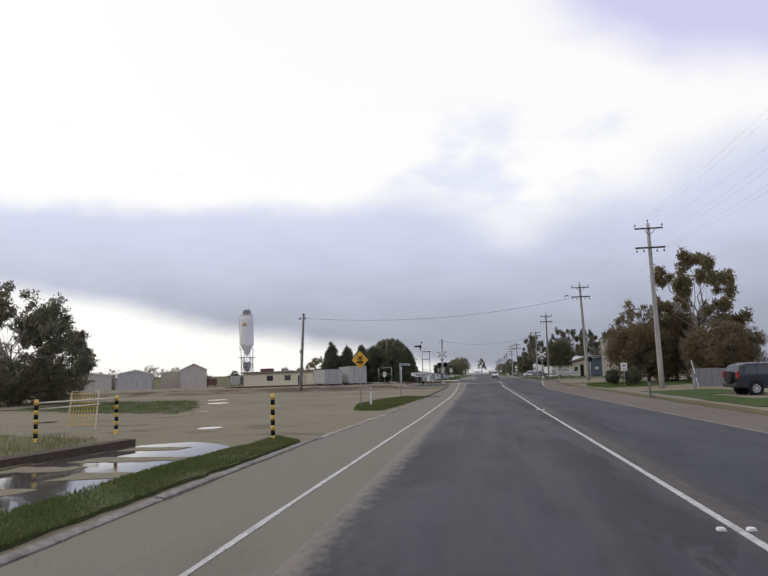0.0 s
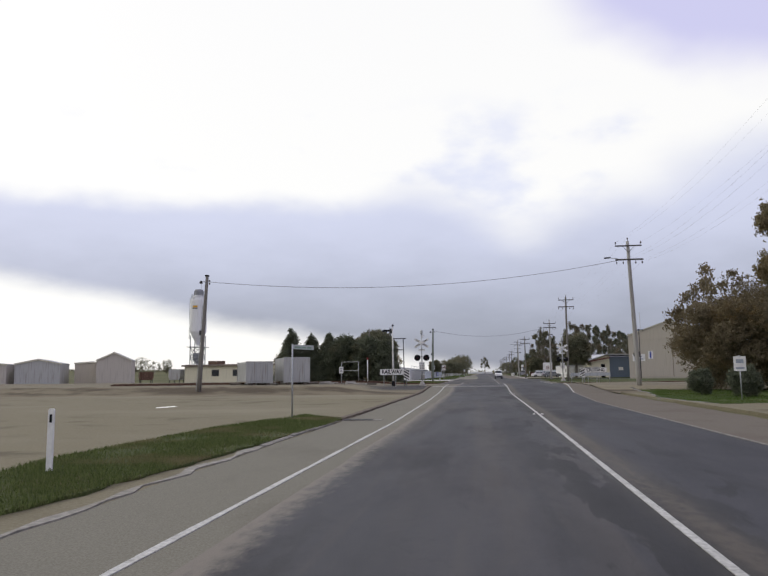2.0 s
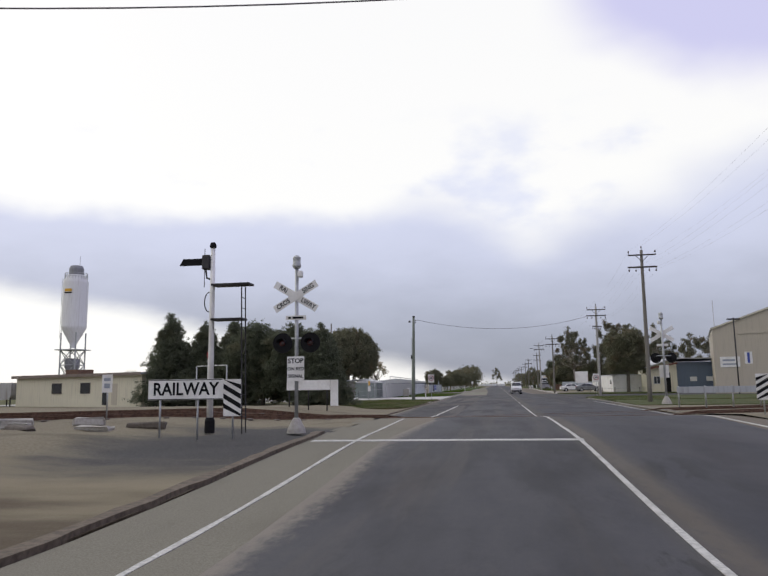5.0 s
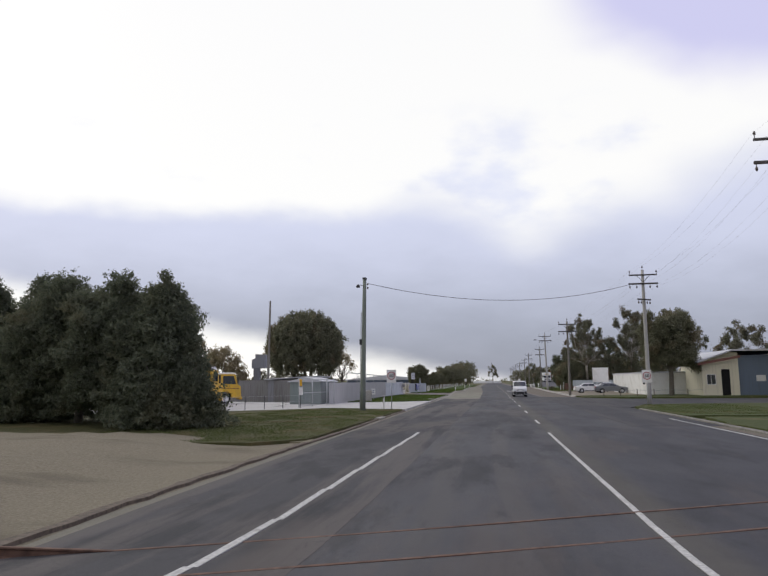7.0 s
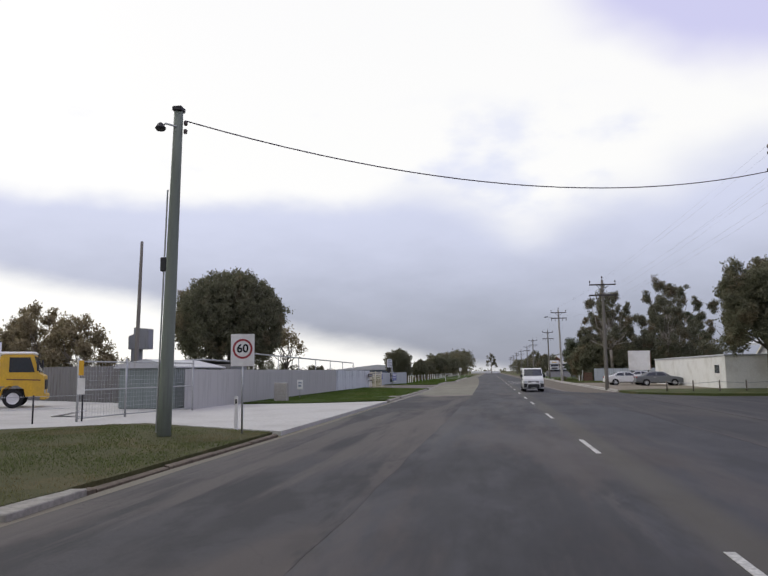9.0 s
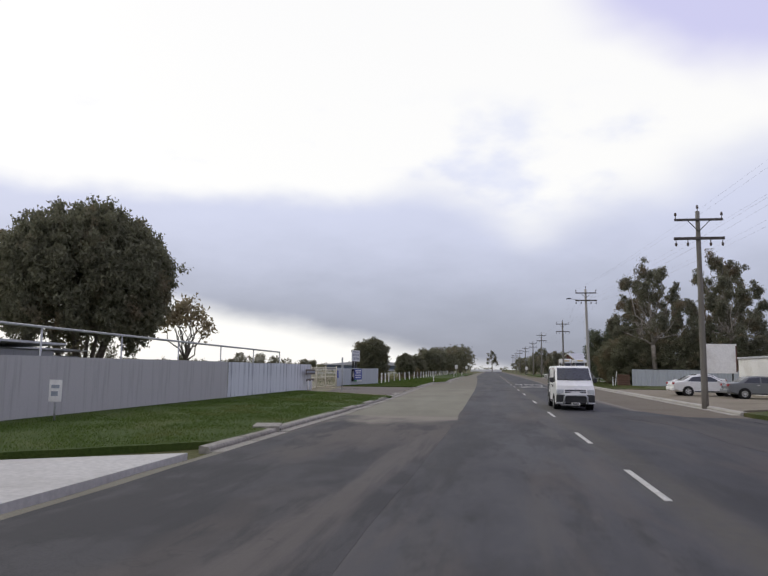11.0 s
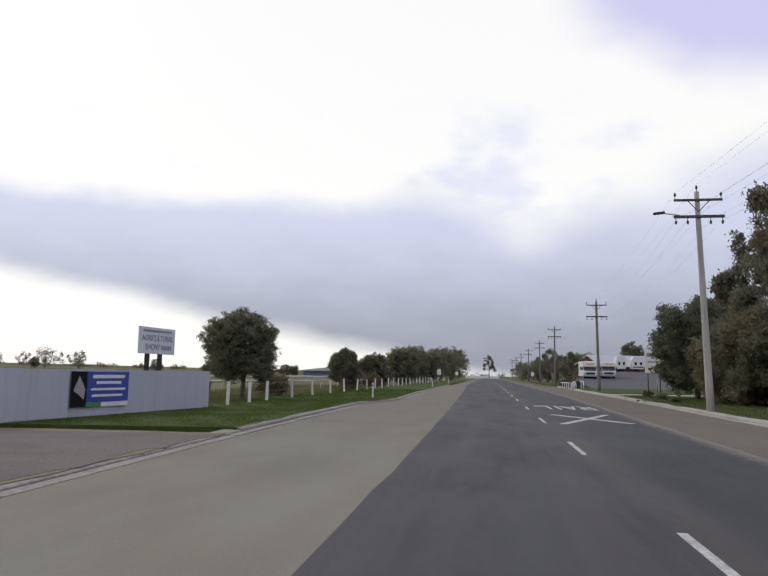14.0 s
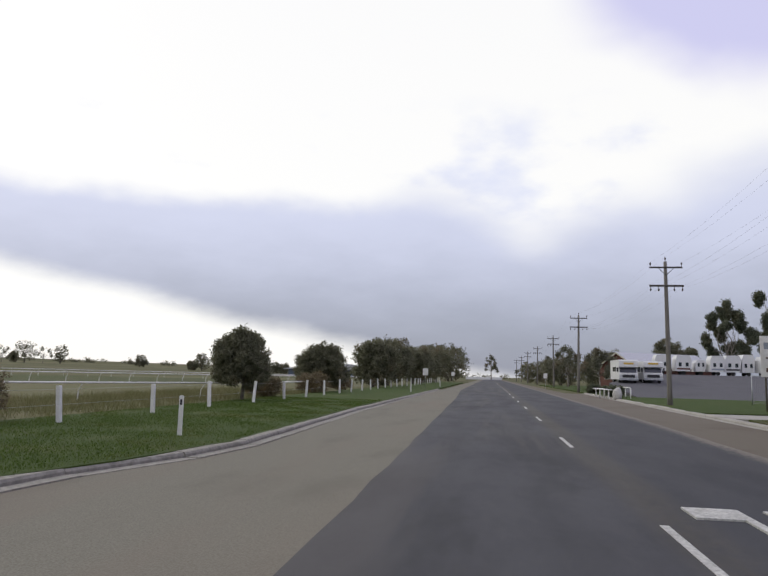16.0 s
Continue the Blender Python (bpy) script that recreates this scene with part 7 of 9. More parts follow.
def suv(x, y, z, rz, paint, label, group="", spare=False):
    p = thing("four_wheel_drive", (x, y, z), label, "car", group, rz)
    o = [(-2.2, 0.5), (-2.25, 0.95), (-2.15, 1.15), (-2.0, 1.68), (-1.7, 1.78), (0.1, 1.78), (0.4, 1.72), (1.0, 1.2), (2.05, 1.06), (2.25, 0.85), (2.25, 0.45), (1.7, 0.35), (-1.8, 0.38)]
    c = Car(p, o, 1.84, 1.1, 0.16, paint, (-1.3, 1.4), 0.37)
    c.across("windscreen", 0.98, 1.22, 0.42, 1.69, 0.92, 0.92, "glass_dark", 0.02)
    c.across("rear_window", -2.14, 1.2, -2.03, 1.62, 0.88, 0.88, "glass_dark", -0.03)
    c.side("side_window", [(-1.85, 1.2), (-1.2, 1.2), (-1.2, 1.64), (-1.78, 1.62)], "glass_dark")
    c.side("side_window", [(-1.1, 1.2), (-0.2, 1.2), (-0.2, 1.66), (-1.1, 1.66)], "glass_dark")
    c.side("side_window", [(-0.12, 1.2), (0.8, 1.2), (0.35, 1.64), (-0.12, 1.66)], "glass_dark")
    c.side("door_handle", [(-0.45, 1.06), (-0.28, 1.06), (-0.28, 1.1), (-0.45, 1.1)], "rim", 0.02)
    c.side("sill", [(-0.85, 0.42), (0.95, 0.42), (0.95, 0.52), (-0.85, 0.52)], "plastic_dark", 0.03)
    c.block("tail_light", 0.72, -2.3, 0.95, 0.9, -2.16, 1.35, "lamp_red", 0.02, True)
    c.block("rear_bumper", -0.86, -2.36, 0.45, 0.86, -2.14, 0.7, "plastic_dark", 0.04)
    c.block("front_bumper", -0.86, 2.16, 0.4, 0.86, 2.36, 0.68, "plastic_dark", 0.04)
    c.block("headlight", 0.55, 2.14, 0.75, 0.86, 2.3, 0.93, "lamp_clear", 0.03, True)
    c.block("grille", -0.5, 2.2, 0.74, 0.5, 2.32, 0.92, "plastic_dark", 0.02)
    c.block("mirror", 0.9, 0.6, 1.15, 1.08, 0.75, 1.32, "plastic_dark", 0.03, True)
    c.block("roof_rail", 0.62, -1.6, 1.78, 0.66, 0.0, 1.83, "rim", 0.01, True)
    if spare:
        b = bm_new()
        lathe(b, [(0.1, 0), (0.36, 0.0), (0.38, 0.05), (0.38, 0.18), (0.3, 0.22), (0.1, 0.23)], 22, Matrix.Translation((0.05, -2.24, 1.0)) @ Matrix.Rotation(radians(90), 4, "X"))
        part("spare_wheel", b, "tyre", p)
    return p


def sedan(x, y, z, rz, paint, label, group=""):
    p = thing("sedan", (x, y, z), label, "car", group, rz)
    o = [(-2.3, 0.45), (-2.34, 0.78), (-2.26, 0.97), (-1.72, 1.03), (-1.1, 1.38), (-0.55, 1.46), (0.2, 1.44), (1.0, 1.02), (1.95, 0.88), (2.25, 0.72), (2.28, 0.4), (1.8, 0.25), (-1.9, 0.28)]
    c = Car(p, o, 1.8, 0.9, 0.3, paint, (-1.38, 1.4), 0.32)
    c.across("windscreen", 0.95, 1.06, 0.28, 1.41, 0.9, 0.9, "glass_dark", 0.02)
    c.across("rear_window", -1.66, 1.06, -1.13, 1.36, 0.88, 0.88, "glass_dark", -0.02)
    c.side("side_window", [(-1.4, 1.02), (-0.42, 1.02), (-0.42, 1.38), (-1.05, 1.33)], "glass_dark")
    c.side("side_window", [(-0.34, 1.02), (0.78, 1.02), (0.22, 1.36), (-0.34, 1.38)], "glass_dark")
    c.side("door_handle", [(-0.62, 0.86), (-0.45, 0.86), (-0.45, 0.9), (-0.62, 0.9)], "rim", 0.02)
    c.side("sill", [(-0.95, 0.28), (0.98, 0.28), (0.98, 0.36), (-0.95, 0.36)], "plastic_dark", 0.02)
    c.block("tail_light", 0.55, -2.38, 0.78, 0.86, -2.22, 0.95, "lamp_red", 0.02, True)
    c.block("rear_bumper", -0.86, -2.42, 0.35, 0.86, -2.2, 0.62, paint, 0.05)
    c.block("front_bumper", -0.86, 2.18, 0.32, 0.86, 2.38, 0.58, paint, 0.05)
    c.block("grille", -0.45, 2.24, 0.6, 0.45, 2.33, 0.7, "plastic_dark", 0.02)
    c.block("headlight", 0.52, 2.12, 0.66, 0.86, 2.28, 0.8, "lamp_clear", 0.03, True)
    c.block("mirror", 0.86, 0.6, 0.98, 1.03, 0.74, 1.12, paint, 0.03, True)
    return p


white_van(3.55, 199.5, 180)
suv(16.0, 42.6, 0.1, -84, "car_dark", "dark blue four wheel drive parked on a driveway", spare=True)
sedan(14.9, 217.5, 0.09, -88, "car_white", "white hatchback parked nose to the wall", "parked cars")
sedan(17.4, 213.6, 0.09, -92, "car_grey", "grey sedan parked beside the white car", "parked cars")
sedan(19.8, 236.5, 0.13, 92, "car_white", "white sedan parked before the grey fence", "parked cars")


def truck_wheels(p, ys, r, half, dual=False):
    for y in ys:
        for s in (-1, 1):
            wheel(p, s * half, y, r, 0.5 if dual and y < 0 else 0.3, "chrome")


def mixer_truck(x, y, z, rz):
    p = thing("concrete_mixer_truck", (x, y, z), "yellow concrete mixer truck with a white drum", "truck", "plant trucks", rz)
    truck_wheels(p, (-3.3, -2.0, 1.6, 3.2), 0.5, 1.02, True)
    b = bm_new()
    box(b, -0.5, -4.4, 0.75, 0.5, 4.2, 1.05, 0.03)
    part("chassis", b, "steel_dark", p)
    b = bm_new()
    prism(b, [(2.3, 0.7), (2.3, 3.0), (2.5, 3.1), (3.7, 3.1), (3.95, 2.2), (4.85, 1.85), (5.0, 1.6), (5.0, 0.7)], -1.15, 1.15, Matrix.Rotation(radians(90), 4, "Z") @ Matrix.Scale(-1, 4, Vector((0, 1, 0))))
    cab = part("cab", b, "truck_yellow", p)
    b = bm_new()
    box(b, -1.12, 2.25, 3.08, 1.12, 3.75, 3.26, 0.06)
    part("roof", b, "white_paint", cab)
    b = bm_new()
    prism(b, [(3.74, 3.0), (3.8, 3.0), (4.02, 2.24), (3.96, 2.2)], -1.0, 1.0, Matrix.Rotation(radians(90), 4, "Z") @ Matrix.Scale(-1, 4, Vector((0, 1, 0))))
    part("windscreen", b, "glass_dark", cab)
    for s in (-1, 1):
        b = bm_new()
        box(b, s * 1.15 - 0.012, 2.7, 2.15, s * 1.15 + 0.012, 3.65, 2.9)
        part("side_window", b, "glass_dark", cab)
        b = bm_new()
        box(b, s * 1.3 - 0.07, 3.75, 2.0, s * 1.3 + 0.07, 3.85, 2.7, 0.02)
        part("mirror", b, "plastic_dark", cab)
        for y0 in (-2.65, 2.4):
            b = bm_new()
            for k in range(8):
                a0, a1 = radians(180 * k / 8), radians(180 * (k + 1) / 8)
                rr_ = 0.95 if y0 < 0 else 1.25
                q = [(s * 0.75, y0 + rr_ * math.cos(a0) * (1.3 if y0 < 0 else 1), 0.62 + 0.6 * math.sin(a0)), (s * 1.2, y0 + rr_ * math.cos(a0) * (1.3 if y0 < 0 else 1), 0.62 + 0.6 * math.sin(a0)), (s * 1.2, y0 + rr_ * math.cos(a1) * (1.3 if y0 < 0 else 1), 0.62 + 0.6 * math.sin(a1)), (s * 0.75, y0 + rr_ * math.cos(a1) * (1.3 if y0 < 0 else 1), 0.62 + 0.6 * math.sin(a1))]
                b.faces.new([b.verts.new(v) for v in q])
            part("mudguard", b, "truck_yellow", p)
    b = bm_new()
    box(b, -1.1, 4.9, 0.45, 1.1, 5.15, 0.85, 0.04)
    part("bumper", b, "truck_yellow", p)
    # drum, tilted up to the rear
    m = Matrix.Translation((0, -0.9, 2.35)) @ Matrix.Rotation(radians(90 + 13), 4, "X")
    b = bm_new()
    lathe(b, [(0.35, -2.7), (0.9, -2.4), (1.16, -1.2), (1.2, 0.2), (0.95, 1.7), (0.55, 2.7), (0.45, 2.75)], 26, m)
    part("drum", b, "white_paint", p, smooth=True)
    b = bm_new()
    lathe(b, [(1.19, -0.75), (1.215, -0.7), (1.225, -0.35), (1.2, -0.3)], 26, m)
    part("drum_band", b, "brick_red", p)
    b = bm_new()
    lathe(b, [(1.205, 0.0), (1.22, 0.03), (1.215, 0.22), (1.19, 0.25)], 26, m)
    part("drum_band", b, "brick_red", p)
    b = bm_new()
    for s in (-0.7, 0.7):
        box(b, s - 0.08, -3.6, 1.0, s + 0.08, -3.4, 3.4, 0.01)
    box(b, -0.8, -3.75, 3.2, 0.8, -3.3, 3.5, 0.02)
    part("drum_stand", b, "truck_yellow", p)
    b = bm_new()
    prism(b, [(-0.5, 3.9), (-0.25, 3.3), (0.25, 3.3), (0.5, 3.9)], -4.3, -3.3)
    part("hopper", b, "truck_yellow", p)
    b = bm_new()
    prism(b, [(-0.3, 2.3), (-0.2, 2.0), (0.2, 2.0), (0.3, 2.3)], -4.9, -3.7, Matrix.Translation((0, -0.1, 0.2)))
    part("chute", b, "truck_yellow", p)
    b = bm_new()
    box(b, -1.1, -0.3, 1.05, -0.6, 1.4, 1.7, 0.05)
    part("water_tank", b, "rim", p)
    for s in (-0.5, 0.5):
        b = bm_new()
        box(b, s * 1.9 - 0.15, -4.5, 0.8, s * 1.9 + 0.15, -4.42, 1.0)
        part("tail_light", b, "lamp_red", p)
    return p


def prime_mover(x, y, z, rz):
    p = thing("prime_mover", (x, y, z), "yellow truck with white roof and chrome exhaust stack", "truck", "plant trucks", rz)
    truck_wheels(p, (-3.6, -2.3, 1.0), 0.5, 1.02, True)
    b = bm_new()
    box(b, -0.5, -4.4, 0.7, 0.5, 2.0, 1.0, 0.03)
    part("chassis", b, "steel_dark", p)
    turn = Matrix.Rotation(radians(90), 4, "Z") @ Matrix.Scale(-1, 4, Vector((0, 1, 0)))
    b = bm_new()
    prism(b, [(0.3, 1.15), (0.3, 2.75), (0.5, 2.85), (1.9, 2.85), (2.2, 1.85), (2.45, 1.7), (2.5, 0.6), (1.65, 0.6), (1.55, 1.0), (1.25, 1.2)], -1.12, 1.12, turn)
    cab = part("cab", b, "truck_yellow", p)
    b = bm_new()
    box(b, -1.08, 0.25, 2.83, 1.08, 1.95, 3.02, 0.08)
    part("roof", b, "white_paint", cab)
    b = bm_new()
    prism(b, [(1.93, 2.76), (1.97, 2.76), (2.24, 1.9), (2.2, 1.88)], -1.0, 1.0, turn)
    part("windscreen", b, "glass_dark", cab)
    for s in (-1, 1):
        b = bm_new()
        prism(b, [(0.75, 1.9), (0.75, 2.7), (1.75, 2.7), (2.0, 1.9)], s * 1.12 - 0.012, s * 1.12 + 0.012, turn)
        part("side_window", b, "glass_dark", cab)
        b = bm_new()
        prism(b, [(0.65, 1.5), (0.65, 1.56), (2.3, 1.5), (2.3, 1.44)], s * 1.12 - 0.015, s * 1.12 + 0.015, turn)
        part("stripe", b, "brick_red", cab)
        b = bm_new()
        box(b, s * 1.28 - 0.07, 2.1, 1.95, s * 1.28 + 0.07, 2.2, 2.6, 0.02)
        part("mirror", b, "plastic_dark", cab)
        b = bm_new()
        tube(b, [(s * 1.0, -0.05, 0.8), (s * 1.0, -0.05, 3.6)], 0.1, 10)
        part("exhaust_stack", b, "rim", p, smooth=True)
        b = bm_new()
        prism(b, [(0.35, 0.6), (0.45, 1.05), (0.75, 1.25), (1.25, 1.25), (1.55, 1.05), (1.65, 0.6), (1.6, 0.6), (1.5, 1.0), (1.22, 1.19), (0.78, 1.19), (0.5, 1.0), (0.4, 0.6)], s * 1.0 - 0.18, s * 1.0 + 0.18, turn)
        part("mudguard", b, "truck_yellow", p)
        b = bm_new()
        box(b, s * 0.8 - 0.18, 2.44, 0.75, s * 0.8 + 0.18, 2.53, 0.95, 0.02)
        part("headlight", b, "lamp_clear", p)
    b = bm_new()
    box(b, -0.6, 2.42, 0.95, 0.6, 2.52, 1.5, 0.03)
    part("grille", b, "plastic_dark", p)
    b = bm_new()
    box(b, -1.12, 2.3, 0.42, 1.12, 2.6, 0.72, 0.04)
    part("bumper", b, "truck_yellow", p)
    return p


mixer_truck(-24.0, 159.7, 0.09, 2)
prime_mover(-26.8, 171.7, 0.09, -60)

# ---- right of the road, near ----
gable_house("house", 28.0, 57.0, 0.1, -90, 11, 14, 3.6, 6.4, "house_pale", "roof_brown", "old house with a brown iron roof behind its garden", wins=((-3.2, -1.8, 1.0, 2.2), (1.6, 3.0, 1.0, 2.2)))


def panel_fence(name, pts, z, h, mat, label, w=2.4, pitch=0.2, rail="", group="", depth=0.03):
    """Ribbed sheets between points along a line, each sheet a part."""
    p = thing(name, (pts[0][0], pts[0][1], z), label, "fence", group)
    ox, oy = pts[0]
    made = {}
    for (x0, y0), (x1, y1) in zip(pts, pts[1:]):
        L = math.hypot(x1 - x0, y1 - y0)
        n = max(1, round(L / w))
        key = round(L / n, 3)
        if key not in made:
            b = bm_new()
            ribbed(b, 0.0, key - 0.006, -0.1, h, 0, pitch, depth)
            made[key] = mesh_of(b, "sheet", mat)
        a = math.atan2(y1 - y0, x1 - x0)
        for i in range(n):
            part_of("sheet", made[key], p, Matrix.Translation((x0 - ox + (x1 - x0) * i / n, y0 - oy + (y1 - y0) * i / n, random.Random(i).uniform(-0.015, 0.015))) @ Matrix.Rotation(a, 4, "Z"))
        if rail:
            b = bm_new()
            tube(b, [(x0 - ox, y0 - oy, h + 0.02), (x1 - ox, y1 - oy, h + 0.02)], 0.03, 6)
            part("capping", b, rail, p)
    return p


panel_fence("yard_fence", [(17.3, 62.0), (23.5, 61.2)], 0.1, 1.5, "shed_grey", "low grey corrugated garden fence")
p = thing("bus_stop_sign", (13.1, 68.8, 0.12), "small white sign on a grey post", "road sign")
post(p, 0, 0, -0.2, 2.25, 0.03)
plate("panel", p, -0.3, 0.3, 1.45, 2.2, -0.04, "white_paint")
bars("bar", p, [(-0.18, 0.18, 1.85, 2.05), (-0.2, 0.2, 1.55, 1.65)], -0.05, "sign_grey")
p = thing("leaning_post", (17.4, 61.0, 0.1), "thin white post leaning over", "post")
b = bm_new()
tube(b, [(0.1, 0, -0.2), (-0.35, 0, 2.2)], 0.045, 8)
part("shaft", b, "post_white", p)
p = thing("bollard", (9.75, 44.6, 0.0), "short weathered timber bollard beside the kerb", "bollard")
b = bm_new()
tube(b, [(0, 0, -0.2), (0, 0, 0.95)], [0.09, 0.075], 10)
part("shaft", b, "pole_wood", p)
p = thing("letterbox", (14.7, 52.5, 0.12), "small grey letterbox on a post", "letterbox")
post(p, 0, 0, -0.2, 0.9, 0.03)
b = bm_new()
box(b, -0.16, -0.2, 0.9, 0.16, 0.2, 1.15, 0.02)
part("box", b, "shed_grey", p)

# ---- sheds past the crossing ----
p = gable_house("big_shed", 37.3, 175.9, 0.3, -15, 16.0, 20, 8.5, 11.3, "cream_shed", "roof_iron", "large cream corrugated shed with sliding doors", "shed", door=(-4.6, 5.2, 0.0, 7.6, "cream_shed"), over=0.2)
plate("sign_panel", p, -7.3, -4.9, 3.2, 4.6, -0.05, "white_paint", 0.04)
bars("bar", p, [(-7.0, -5.2, 3.5, 3.7), (-7.0, -5.5, 4.0, 4.25)], -0.08, "sign_grey")
plate("sign_panel", p, -4.3, -3.4, 3.6, 5.2, -0.1, "white_paint", 0.04)
bars("bar", p, [(-4.0, -3.7, 3.7, 5.1)], -0.13, "sign_blue")
p = thing("cream_house", (24.2, 192.5, 0.1), "low cream office with blue-grey shed behind", "house", rz=0)
b = bm_new()
prism(b, [(0, -0.3), (0, 3.9), (3.2, 5.0), (4.0, 4.9), (4.0, -0.3)], 0, 9)
part("front_wall", b, "cream_wall", p)
b = bm_new()
prism(b, [(4.0, -0.3), (4.0, 4.6), (11.5, 4.6), (11.5, -0.3)], 0.4, 14)
part("side_wall", b, "shed_blue", p)
b = bm_new()
prism(b, [(-0.6, 3.75), (3.2, 5.1), (12.0, 5.0), (12.0, 5.14), (3.2, 5.26), (-0.6, 3.92)], -0.8, 14.5)
part("roof", b, "roof_iron", p)
b = bm_new()
prism(b, [(-0.62, 3.45), (4.0, 4.3), (4.0, 4.6), (-0.62, 3.75)], -0.84, -0.8)
part("fascia", b, "brick_red", p)
window(p, 0.5, 1.4, 1.3, 2.4, -0.03)
# dark doorway, its shade put in as a flat black panel
b = bm_new()
box(b, 2.1, -0.06, 0.0, 3.0, 0.02, 3.0, 0.01)
part("door", b, "black_paint", p)
for x0 in (6.0, 8.4):
    b = bm_new()
    box(b, x0, 0.36, 1.6, x0 + 1.0, 0.42, 2.3)
    part("notice_panel", b, "house_white", p)
p = thing("low_barrier", (11.5, 124.5, 0.25), "grey pipe and panel barrier beside the crossing", "barrier")
for x in (0, 1.6, 3.2, 4.8):
    post(p, x, 0, -0.2, 1.2, 0.05)
plate("panel", p, -0.1, 4.9, 0.75, 1.15, -0.06, "wall_grey", 0.03)
p = thing("light_mast", (30.5, 172, 0.1), "thin steel mast with a crossbar", "mast")
post(p, 0, 0, -0.3, 9.6, 0.09, "steel_dark", "mast")
b = bm_new()
box(b, -0.8, -0.06, 9.3, 0.8, 0.06, 9.5)
part("crossbar", b, "steel_dark", p)
p = thing("radio_mast", (38, 205, 0.1), "very thin grey radio mast", "mast")
post(p, 0, 0, -0.3, 15.5, 0.06, "galv", "mast")
p = thing("crossing_bell_post", (15.0, 101.5, 0.4), "dark signal head on a short post", "railway signal")
post(p, 0, 0, -0.2, 3.1, 0.06)
b = bm_new()
lathe(b, [(0.34, 0), (0.34, 0.04), (0.1, 0.15)], 16, Matrix.Translation((0, -0.08, 2.8)) @ Matrix.Rotation(radians(-90), 4, "X"))
part("target_board", b, "black_paint", p)


def speed_sign(x, y, z, rz, bottom, w, h, facing=True, label=""):
    p = thing("speed_sign", (x, y, z), label or "white speed sign with red ring and number 60", "road sign", "speed signs", rz)
    post(p, 0, 0.04, -0.2, bottom + h - 0.05, 0.03)
    b = bm_new()
    box(b, -w / 2, -0.008, bottom, w / 2, 0.008, bottom + h, 0.006)
    face = part("sign_face", b, "white_paint", p)
    if facing:
        r = w * 0.42
        b = bm_new()
        lathe(b, [(r * 0.8, 0.0), (r * 0.8, 0.006), (r, 0.006), (r, 0.0)], 32, Matrix.Translation((0, -0.008, bottom + h * 0.54)) @ Matrix.Rotation(radians(90), 4, "X"))
        b.faces.ensure_lookup_table()
        for f in [f for f in b.faces if len(f.verts) > 4]:
            b.faces.remove(f)
        part("ring", b, "sign_red", face)
        words("60", w * 0.5, "black_paint", face, Matrix.Translation((0, -0.013, bottom + h * 0.54)) @ FRONT)
    return p


speed_sign(-7.05, 156.4, 0.1, 8, 1.9, 0.68, 0.92)
speed_sign(12.0, 164.0, 0.1, -6, 1.7, 0.72, 0.98)
guide_post(-7.9, 158.2, 0.1, 1.0)
guide_post(13.0, 243.5, 0.13, 0.95)
for y in (256.9, 309.0, 350.0):
    guide_post(-7.7, y, 0.12, 1.0)

# ---- past the side street ----
p = thing("white_wall", (19.6, 199.5, 0.09), "long white rendered wall with a small window", "wall")
b = bm_new()
box(b, 0, 0, -0.2, 5.0, 25.0, 2.75, 0.02)
part("wall", b, "white_paint", p)
b = bm_new()
box(b, -0.1, -0.1, 2.75, 5.1, 25.1, 2.9, 0.02)
part("coping", b, "roof_iron", p)
b = bm_new()
box(b, -0.03, 1.6, 1.3, 0.02, 2.8, 2.0)
part("window", b, "glass_dark", p)
gable_house("white_house", 27.0, 208.0, 0.1, -90, 8, 9, 3.2, 5.4, "house_white", "roof_iron", "white house with a pale iron roof behind the wall")
p = thing("billboard", (15.9, 221.2, 0.09), "blank white signboard on two posts", "signboard")
for x in (0.3, 2.2):
    post(p, x, 0.1, -0.2, 3.8, 0.06, "steel_dark")
plate("panel", p, 0, 2.5, 1.6, 3.85, 0, "white_paint", 0.06)
bars("stripe", p, [(2.42, 2.5, 1.7, 3.7)], -0.035, "brick_red")
p = thing("chain_fence", (13.0, 192.0, 0.12), "low rail of short posts round the grass corner", "fence")
for k in range(9):
    post(p, k * 1.9, 0.1 * k, -0.2, 0.8, 0.05, "sleeper")
b = bm_new()
tube(b, [(k * 1.9, 0.1 * k, 0.7 - (0.12 if k % 2 else 0)) for k in range(9)], 0.02, 5)
part("chain", b, "galv", p)
panel_fence("panel_fence", [(15.7, 247.0), (30.0, 247.6)], 0.12, 1.86, "wall_blue", "blue-grey panel fence below the gum trees", 2.4, 0.3, "steel_dark")
p = thing("log_stack", (14.1, 246.8, 0.12), "stack of brown sawn timber by the fence", "timber stack")
for k in range(5):
    b = bm_new()
    box(b, 0, 0, 0.02 + 0.25 * k, 1.3, 0.4, 0.25 + 0.25 * k, 0.02)
    part("beam", b, "rust", p)
p = thing("leaning_post", (13.7, 246.3, 0.12), "thin white post leaning over", "post")
b = bm_new()
tube(b, [(0, 0, -0.2), (0.2, 0, 1.6)], 0.04, 8)
part("shaft", b, "post_white", p)

